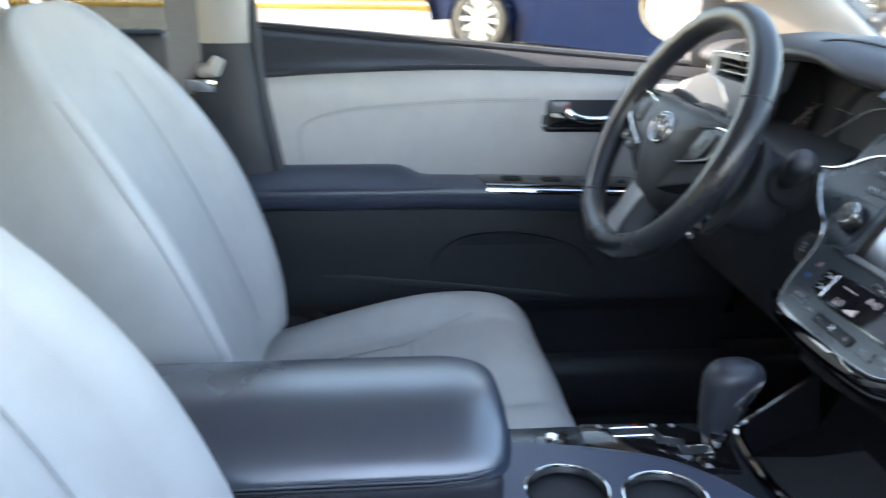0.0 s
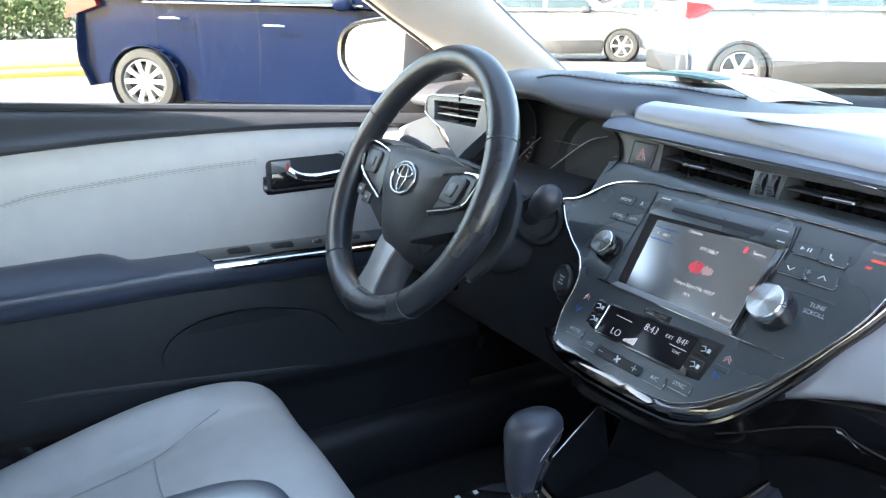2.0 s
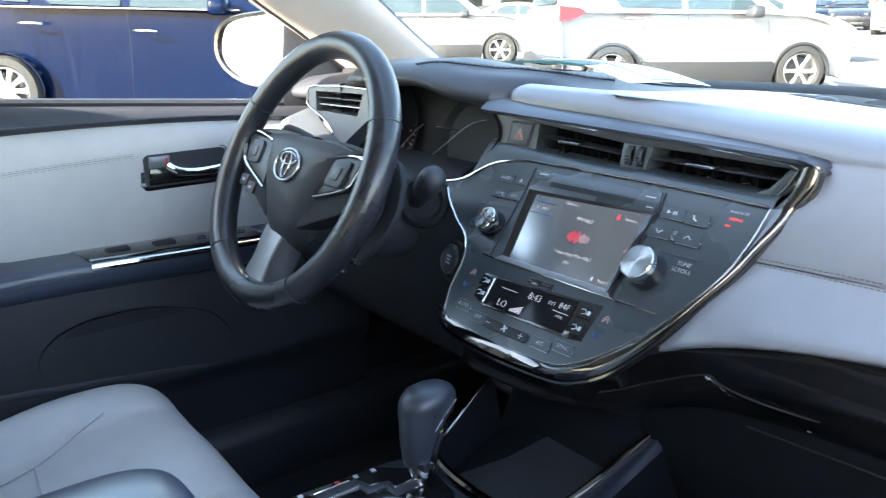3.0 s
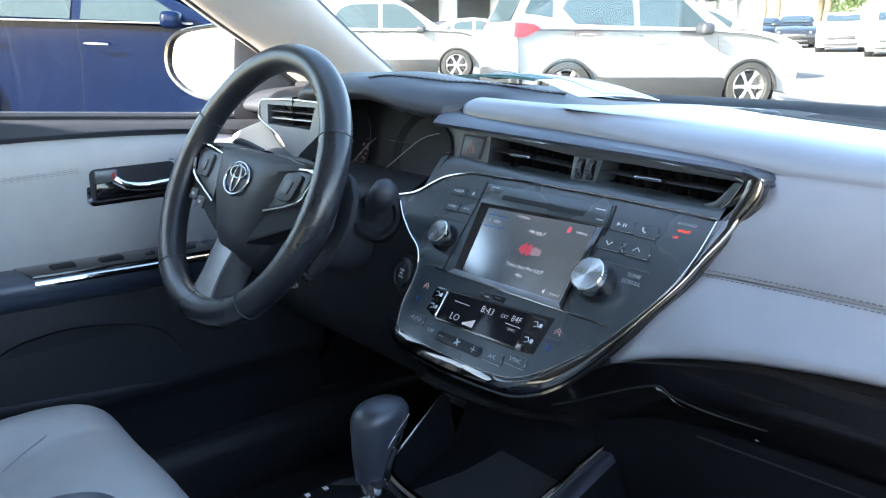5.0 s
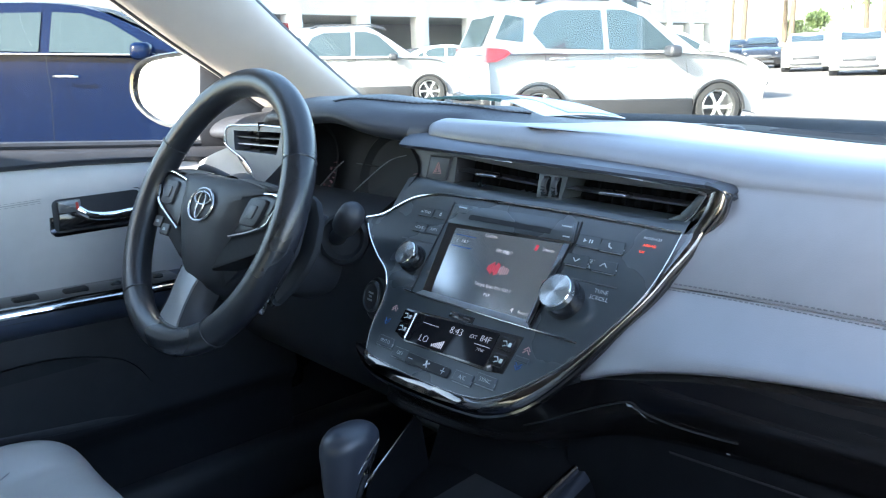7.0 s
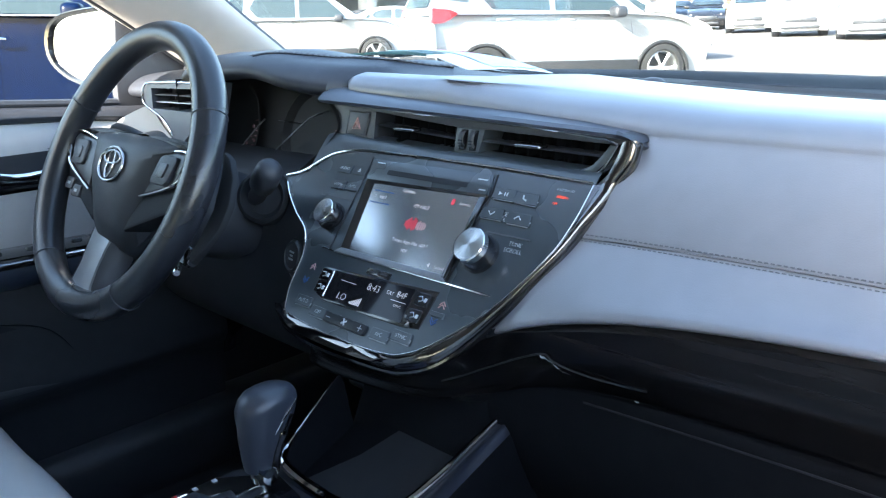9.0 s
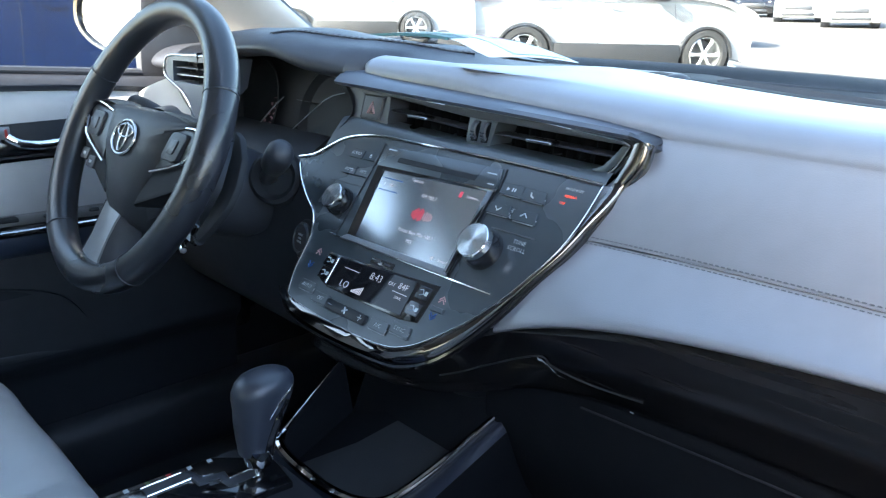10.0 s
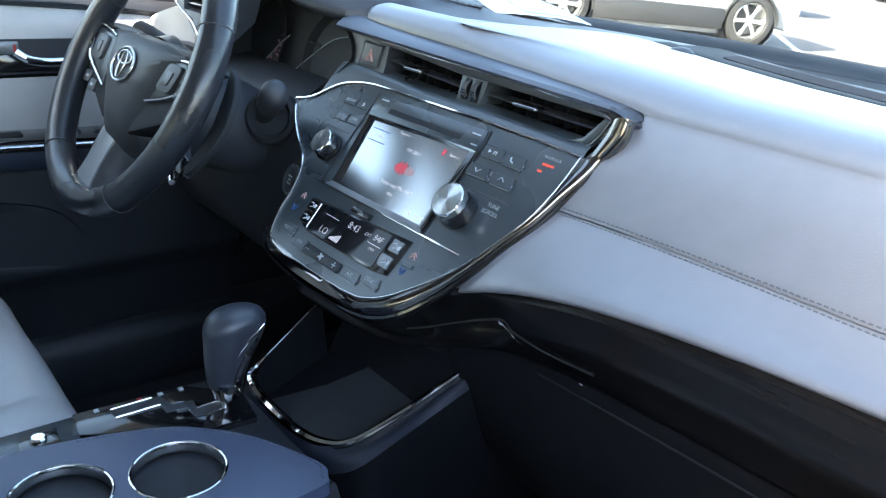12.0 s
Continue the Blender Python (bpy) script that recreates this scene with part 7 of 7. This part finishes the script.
def wheel_of(car, x, y, r, rim, side, spokes):
    m = pose(x, y, r, 90 if side < 0 else -90, 0, 0)
    w = part("wheel", lathe([(rim, 0.09), (rim + 0.02, 0.112), (r * 0.94, 0.105), (r, 0.07), (r, -0.07), (r * 0.9, -0.11), (rim, -0.10)], m, 36), RUBBER, car, "black rubber tyre")
    part("rim", lathe([(rim + 0.003, 0.085), (rim - 0.012, 0.095), (rim - 0.022, 0.06), (rim - 0.03, -0.05)], m, 36), ALLOY, w, "silver alloy rim")
    part("brake_disc", lathe([(rim - 0.05, 0.0), (0.06, 0.005), (0.02, 0.005)], m, 24), METAL_DARK, w)
    part("hub", lathe([(0.055, 0.04), (0.05, 0.075), (0.03, 0.082), (0.001, 0.082)], m, 16), ALLOY, w)
    for k in range(spokes):
        a = 2 * math.pi * k / spokes
        c, s = math.cos(a), math.sin(a)
        d = 0.024
        pts = []
        for rr, dd, h in ((0.04, d * 1.0, 0.070), (rim * 0.55, d * 0.9, 0.082), (rim - 0.012, d * 1.35, 0.080)):
            pts.append([m @ Vector((rr * c - dd * s, rr * s + dd * c, h)), m @ Vector((rr * c - dd * s * 0.6, rr * s + dd * c * 0.6, h + 0.010)), m @ Vector((rr * c + dd * s * 0.6, rr * s - dd * c * 0.6, h + 0.010)), m @ Vector((rr * c + dd * s, rr * s - dd * c, h))])
        part("spoke", loft(pts), ALLOY, w)
    return w


def arch(cx, r, n=10):
    return [(cx + r * math.cos(math.pi * i / n), 0.30 + r * math.sin(math.pi * i / n) * 1.02) for i in range(n + 1)]


def road_car(name, label, paint, wb, w, r, top, house, front_end, rear_end, windows, belt, handles, mirror_x, lamp, cladding=False, spokes=10):
    """A parked car, rear axle at the origin, nose along +x."""
    car = thing(name, (0, 0, 0), label, "car", "parked cars")
    sill_z = 0.145
    low = [front_end] + arch(wb, r + 0.040) + [(wb - r - 0.06, sill_z), (r + 0.06, sill_z)] + arch(0, r + 0.040) + [rear_end]
    side = spline_open(top) + low
    cx, cz = wb / 2, 0.6
    rows = []
    for y, s in ((-w / 2 + 0.10, 0.975), (-w / 2 + 0.012, 0.992), (-w / 2, 1.0), (-w / 2 + 0.03, 1.0), (0, 1.0), (w / 2 - 0.03, 1.0), (w / 2, 1.0), (w / 2 - 0.012, 0.992), (w / 2 - 0.10, 0.975)):
        row = []
        for x, z in side:
            nose = max(abs(x - cx) / (wb / 2 + 0.9) - 0.70, 0) * abs(y) / (w / 2)
            crown = (0.035 if z > 0.8 else 0) * (1 - (y / (w / 2)) ** 2)
            yy = y
            if abs(y) > w / 2 - 0.02 and z > 0.78:
                yy = y * (1 - 0.05 * min((z - 0.78) / 0.25, 1))
            elif abs(y) > w / 2 - 0.02 and z < 0.52:
                yy = y * (1 - 0.035 * min((0.52 - z) / 0.34, 1))
            row.append(Vector((cx + (x - cx) * (1 - nose * 0.22) * (s if abs(x - cx) > wb / 2 + 0.4 else 1), yy, cz + (z - cz) * (s if z > 0.9 else 1) + crown)))
        rows.append(row)
    body = part("body", loft(rows, ring=True, caps=True), paint, car, sharp=30)
    yb, yt = w / 2 - 0.035, w / 2 - 0.25
    zt = max(z for _, z in house)

    def side_y(z):
        f = min(max((z - belt) / (zt - belt), 0), 1)
        return yb + (yt - yb) * f
    hs = spline_open(house)
    rows = []
    for s in (-1, -0.92, -0.5, 0, 0.5, 0.92, 1):
        rows.append([Vector((x, s * side_y(z), z + 0.03 * (1 - s * s) * (1 if z > zt - 0.12 else 0.3))) for x, z in hs])
    part("roof", loft(rows, caps=True), paint, car, sharp=50)
    for s in (-1, 1):
        for poly in windows:
            fr = [(x, z) for x, z in poly]
            part("side_window", loft([[Vector((x, s * (side_y(z) + 0.012), z)) for x, z in fr], [Vector((x, s * (side_y(z) - 0.02), z)) for x, z in fr]], ring=True, caps=True), DARK_GLASS, car, "dark reflecting side glass", smooth=False)
        xs = [p[0] for poly in windows for p in poly]
        part("belt_line", tube([(x, s * (yb + 0.006), belt + 0.012 + (0.02 if x < wb * 0.3 else 0) * 0) for x in np.linspace(min(xs) - 0.02, max(xs) + 0.05, 8)], 0.009, n=6), CHROME if not cladding else BLACK, car)
        for hx, hz in handles:
            part("door_handle", tube([(hx - 0.10, s * (w / 2 - 0.012), hz), (hx - 0.07, s * (w / 2 + 0.018), hz + 0.003), (hx + 0.07, s * (w / 2 + 0.018), hz + 0.003), (hx + 0.10, s * (w / 2 - 0.012), hz)], 0.013, n=8), CHROME if not cladding else paint, car, "door handle")
        for gx, g0, g1 in ((handles[0][0] - 0.15, 0.56, belt), (handles[1][0] - 0.15, 0.26, belt), (handles[1][0] + 0.92, 0.30, belt - 0.06)):
            part("door_gap", tube([(gx, s * (w / 2 + 0.001), g0), (gx + 0.02, s * (w / 2 + 0.002), 0.72), (gx, s * (w / 2 - 0.012), g1 - 0.14), (gx - 0.01, s * (yb - 0.002), g1)], 0.003, n=5), MATTE, car)
        mm = part("wing_mirror", rbox((0.18, 0.24, 0.15), (mirror_x, s * (w / 2 + 0.09), belt + 0.04), 0.055, 4), paint if not cladding else BLACK, car)
        part("mirror_foot", rbox((0.06, 0.10, 0.03), (mirror_x + 0.02, s * (w / 2 - 0.01), belt + 0.01), 0.01, 2), BLACK, mm)
        lp = lamp
        part("tail_lamp", loft([[Vector((x, s * (w / 2 - 0.055 + dy), z)) for x, z in lp] for dy in (-0.12, 0.030, 0.047)], ring=True, caps=True), LAMP_RED, car, "red tail lamp lens")
        part("head_lamp", rbox((0.35, 0.12, 0.13), (wb + 0.55, s * (w / 2 - 0.16), 0.70), 0.05, 3, pose(0, 0, 0, 0, 12, -18 * s)), LAMP_CLEAR, car, "clear head lamp lens")
        if cladding:
            part("sill_cladding", rbox((wb - 2 * r - 0.10, 0.05, 0.26), (wb / 2, s * (w / 2 + 0.002), 0.33), 0.02, 2), CLADDING, car, "dark grey sill cladding")
            part("roof_rail", tube([(0.0, s * (yt + 0.03), zt - 0.04), (0.2, s * (yt + 0.03), zt + 0.03), (1.3, s * (yt + 0.03), zt + 0.03), (1.6, s * (yt + 0.03), zt - 0.05)], 0.014, n=8), BLACK, car)
        for ax in (0, wb):
            part("arch_trim", tube([(ax + (r + 0.045) * math.cos(a), s * (w / 2 - 0.004), 0.30 + (r + 0.045) * math.sin(a)) for a in np.linspace(0, math.pi, 18)], 0.022 if cladding else 0.010, n=6), CLADDING if cladding else paint, car)
            part("wheel_well", lathe([(r + 0.035, -0.02), (r + 0.035, 0.22), (0.01, 0.22)], pose(ax, s * (w / 2 - 0.03), 0.31, 90 * s, 0, 0), 24), BLACK, car)
            wheel_of(car, ax, s * (w / 2 - 0.10), r, r * 0.68, s, spokes)
    xr = min(x for x, _ in top)
    part("rear_window", loft([[Vector((x, y, z)) for y in (-yt + 0.02, 0, yt - 0.02)] for x, z in [(hs[1][0] - 0.012, hs[1][1] + 0.03), (hs[3][0] - 0.012, hs[3][1]), (hs[5][0] - 0.012, hs[5][1] - 0.02)]]), DARK_GLASS, car)
    part("front_window", loft([[Vector((x, y, z)) for y in (-yt + 0.02, 0, yt - 0.02)] for x, z in [(hs[-2][0] + 0.015, hs[-2][1] + 0.03), (hs[-4][0] + 0.015, hs[-4][1] + 0.015), (hs[-6][0] + 0.012, hs[-6][1] - 0.01)]]), DARK_GLASS, car)
    if cladding:
        part("rear_bumper", rbox((0.20, w - 0.06, 0.26), (rear_end[0] + 0.06, 0, 0.40), 0.05, 3), CLADDING, car, "dark grey lower bumper")
        part("plate_recess", rbox((0.05, 0.62, 0.20), (xr + 0.03, 0, 0.86), 0.02, 2), PAINT_SILVER, car)
    else:
        part("grille", rbox((0.08, 1.0, 0.17), (max(x for x, _ in top) - 0.03, 0, 0.56), 0.03, 2), BLACK, car, "black grille")
        part("lower_intake", rbox((0.08, 1.2, 0.11), (max(x for x, _ in top) - 0.06, 0, 0.32), 0.03, 2), BLACK, car)
    part("number_plate", rbox((0.03, 0.32, 0.15), (xr + 0.0, 0, 0.80 if cladding else 0.72), 0.005, 1), PRINT, car, "plain pale number plate")
    return car


def spline_open(pts):
    return [(p.x, p.y) for p in spline([(x, z, 0) for x, z in pts], 3)]


SEDAN = dict(wb=2.70, w=1.76, r=0.315, belt=1.045,
             top=[(-0.78, 0.50), (-0.77, 0.82), (-0.70, 1.04), (-0.32, 1.085), (0.3, 1.065), (1.2, 1.045), (2.0, 1.025), (2.45, 1.00), (2.95, 0.90), (3.40, 0.75), (3.62, 0.60), (3.64, 0.40)],
             house=[(-0.46, 1.08), (0.10, 1.38), (0.55, 1.48), (1.15, 1.495), (1.65, 1.41), (2.42, 1.03)],
             front_end=(3.52, 0.20), rear_end=(-0.66, 0.26),
             windows=[[(0.48, 1.085), (1.10, 1.075), (1.10, 1.415), (0.68, 1.405), (0.42, 1.32), (0.36, 1.18)], [(1.19, 1.075), (2.12, 1.065), (2.06, 1.12), (1.68, 1.34), (1.45, 1.410), (1.19, 1.420)], [(0.06, 1.105), (0.28, 1.095), (0.30, 1.27), (0.16, 1.23)]],
             handles=[(0.30, 0.915), (1.32, 0.865)], mirror_x=2.02,
             lamp=[(-0.76, 0.90), (-0.42, 1.02), (-0.44, 1.08), (-0.71, 1.06)])
SUV = dict(wb=2.52, w=1.77, r=0.335, belt=1.03,
           top=[(-0.74, 0.55), (-0.76, 0.90), (-0.73, 1.04), (0.0, 1.055), (0.8, 1.045), (1.7, 1.035), (2.15, 1.03), (2.65, 0.99), (3.05, 0.86), (3.26, 0.66), (3.28, 0.45)],
           house=[(-0.72, 1.04), (-0.58, 1.36), (-0.42, 1.63), (0.1, 1.71), (0.9, 1.715), (1.40, 1.62), (2.25, 1.04)],
           front_end=(3.20, 0.24), rear_end=(-0.72, 0.30),
           windows=[[(0.10, 1.12), (0.88, 1.10), (0.88, 1.60), (0.30, 1.595), (0.06, 1.50), (-0.06, 1.30)], [(0.96, 1.10), (1.90, 1.09), (1.86, 1.16), (1.46, 1.52), (1.22, 1.60), (0.96, 1.605)], [(-0.56, 1.24), (-0.20, 1.20), (-0.16, 1.50), (-0.40, 1.54)]],
           handles=[(0.25, 0.985), (1.12, 0.975)], mirror_x=1.78,
           lamp=[(-0.690, 0.95), (-0.56, 0.955), (-0.44, 1.01), (-0.36, 1.07), (-0.45, 1.115), (-0.690, 1.135)], cladding=True, spokes=6)


def car_pose(x, y, heading):
    """On the slope of the ground, nose along heading."""
    h = radians(heading)
    drop = gz_at(x, y) - gz_at(x + 2.6 * math.cos(h), y + 2.6 * math.sin(h))
    return pose(x, y, gz_at(x, y), 0, math.degrees(math.atan(drop / 2.6)), heading)


def place_car(car, x, y, heading):
    car.matrix_basis = car_pose(x, y, heading)


blue = road_car("blue_sedan", "dark blue four-door sedan with chrome handles, parked at an angle", PAINT_BLUE, **SEDAN)
place_car(blue, -8.51, 1.12, 53.6)
suv = road_car("compact_suv", "silver-white compact SUV with dark cladding and red tail lamps", PAINT_SILVER, **SUV)
place_car(suv, -7.20, 7.66, 60)
big = copy_thing(suv, car_pose(-15.0, 9.4, 50))
tagged(big, "sunlit white SUV parked behind the other cars")
ws_ = road_car("white_sedan", "white sedan parked in the far row", PAINT_WHITE, **SEDAN)
place_car(ws_, -15.7, 34.8, -66)
for x, y, hd in ((-11.9, 30.7, -68), (-9.0, 28.9, -70), (-6.4, 28.0, -72), (-10.7, 13.9, 53), (-24.0, 20.0, 40), (-27.0, 27.0, 40)):
    copy_thing(ws_, car_pose(x, y, hd))
bs = road_car("black_sedan", "black sedan parked in the far row", PAINT_BLACK, **SEDAN)
place_car(bs, -20.3, 39.8, -64)
for x, y, hd in ((-27.5, 50.0, -64), (-30.0, 24.0, 40)):
    copy_thing(bs, car_pose(x, y, hd))

# ---- buildings ----
hall = thing("parking_building", (-42, 40, 0), "long concrete parking building with white columns and dark openings", "building")
ax, ay = Vector((-38, 8, 0)), Vector((-50, 84, 0))
al = (ay - ax).normalized()
an = Vector((al.y, -al.x, 0))
ang = math.degrees(math.atan2(al.y, al.x))
L = (ay - ax).length
for z, h in ((4.2, 1.3), (7.6, 1.3), (11.0, 1.4)):
    part("floor_slab", rbox((L, 9.0, h), ax.lerp(ay, 0.5) - an * 4.0 + Vector((0, 0, z)), 0.05, 1, pose(0, 0, 0, 0, 0, ang)), WALL_WHITE, hall)
part("back_wall", rbox((L, 0.3, 11.5), ax.lerp(ay, 0.5) - an * 7.5 + Vector((0, 0, 5.7)), 0.02, 1, pose(0, 0, 0, 0, 0, ang)), CONCRETE, hall)
for i in range(15):
    p = ax.lerp(ay, i / 14) + an * 0.3
    part("column", rbox((0.9, 0.9, 11.4), p + Vector((0, 0, 5.7)), 0.06, 2, pose(0, 0, 0, 0, 0, ang)), WALL_WHITE, hall)
for i in range(3):
    p = ax.lerp(ay, 0.16 + i * 0.022) + an * 0.5
    part("sign_panel", rbox((1.0, 0.12, 1.0), p + Vector((0, 0, 2.6)), 0.03, 1, pose(0, 0, 0, 0, 0, ang)), LAMP_RED, hall, "plain red sign panel")
pil = part("white_pylon", lathe([(0.55, -0.1), (0.55, 9.0), (0.40, 9.2), (0.01, 9.2)], Matrix.Translation((-25.7, 45, 0)), 24), WALL_WHITE)
tagged(pil, "tall round white painted column in the car park", "column")
shed = thing("white_building", (-48, -6, 0), "plain white rendered building behind the pavement", "building")
part("wall", rbox((8, 22, 6.5), (-50, -14.0, 3.2), 0.05, 1), WALL_WHITE, shed)
part("roof", rbox((8.6, 22.6, 0.35), (-50, -14.0, 6.6), 0.05, 1), CONCRETE, shed)
for i in range(4):
    wn_ = part("window", rbox((0.10, 2.2, 1.6), (-45.97, -20 + i * 5.0, 2.4), 0.02, 1), DARK_GLASS, shed)
    part("window_frame", rbox((0.12, 2.4, 0.10), (-45.95, -20 + i * 5.0, 1.55), 0.02, 1), CONCRETE, wn_)


# ---- plants ----
def leaf_mass(center, size, count, leaf, seed, bm=None):
    rnd = random.Random(seed)
    bm = bm or bmesh.new()
    for _ in range(count):
        d = Vector((rnd.gauss(0, 1), rnd.gauss(0, 1), rnd.gauss(0, 1))).normalized() * rnd.random() ** 0.4
        c = Vector(center) + Vector((d.x * size[0], d.y * size[1], d.z * size[2]))
        m = Matrix.Translation(c) @ Euler((rnd.random() * 6.3, rnd.random() * 6.3, rnd.random() * 6.3)).to_matrix().to_4x4()
        s = leaf * rnd.uniform(0.6, 1.3)
        vs = [bm.verts.new(m @ Vector(p)) for p in ((-s, 0, 0), (0, -s * 0.45, s * 0.12), (s, 0, 0), (0, s * 0.45, s * 0.12))]
        bm.faces.new(vs)
    return bm


hedge_bm = bmesh.new()
for i in range(5):
    leaf_mass((-39.5, -1.8 + i * 1.0, 1.3 + 0.2 * (i % 2)), (1.2, 0.9, 1.5), 900, 0.12, i, hedge_bm)
hg = thing("hedge", (-39.5, 0, 0), "green clipped hedge beside the white building", "hedge")
part("foliage", hedge_bm, LEAF, hg, smooth=False)["kind"] = "stuff"
for i in range(3):
    part("stem", tube([(-39.5, -1.5 + i * 1.5, -0.05), (-39.4, -1.4 + i * 1.5, 1.2)], [0.08, 0.04], n=7), BARK, hg)


def palm(x, y, h, seed):
    rnd = random.Random(seed)
    p = thing("palm_tree", (x, y, gz_at(x, y)), "tall palm tree with ringed brown trunk and drooping fronds", "palm tree", "palm trees")
    lean = Vector((rnd.uniform(-0.3, 0.3), rnd.uniform(-0.3, 0.3), 0))
    pts = [Vector((x, y, gz_at(x, y) - 0.05 + h * f)) + lean * f * f for f in np.linspace(0, 1, 14)]
    part("trunk", tube(pts, [0.24 - 0.08 * f + 0.02 * (i % 2) for i, f in enumerate(np.linspace(0, 1, 14))], n=10), BARK, p)
    bm = bmesh.new()
    for k in range(22):
        a, el = 2 * math.pi * k / 22 + rnd.uniform(-0.15, 0.15), rnd.uniform(-0.5, 1.0)
        d = Vector((math.cos(a), math.sin(a), 0))
        rib = [pts[-1] + d * (2.0 * t) * math.cos(el * (1 - t)) + Vector((0, 0, 1.5 * math.sin(el) * t - 1.5 * t * t)) for t in np.linspace(0, 1, 8)]
        for q, r_ in zip(rib, rib[1:]):
            side_ = d.cross(Vector((0, 0, 1))) * 0.34
            for s in (-1, 1):
                bm.faces.new([bm.verts.new(v) for v in (q, q.lerp(r_, 0.7), q.lerp(r_, 1.3) + side_ * s + Vector((0, 0, -0.18)))])
    part("crown", bm, LEAF, p, smooth=False)
    return p


for i, (x, y, h) in enumerate(((-38, 68, 9.0), (-34, 70, 7.0), (-31.5, 66, 10.0), (-28, 72, 6.0), (-25.5, 69, 8.0), (-22, 74, 6.5), (-33.5, 62, 8.5))):
    palm(x, y, h, i)
for i, (x, y, s) in enumerate(((-26, 84, 2.2), (-20, 82, 2.6), (-15, 86, 2.4), (-36, 80, 2.5))):
    t = thing("small_tree", (x, y, gz_at(x, y)), "small bushy green tree beyond the parked cars", "tree", "small trees")
    part("trunk", tube([(x, y, gz_at(x, y) - 0.05), (x + 0.1, y, 1.0), (x + 0.05, y + 0.1, 2.2)], [0.16, 0.12, 0.07], n=8), BARK, t)
    bm = bmesh.new()
    for k in range(7):
        rnd = random.Random(i * 10 + k)
        leaf_mass((x + rnd.uniform(-1, 1) * s * 0.6, y + rnd.uniform(-1, 1) * s * 0.6, 2.6 + rnd.uniform(-0.6, 1.0)), (s * 0.5, s * 0.5, s * 0.35), 260, 0.16, i * 20 + k, bm)
    part("crown", bm, LEAF, t, smooth=False)
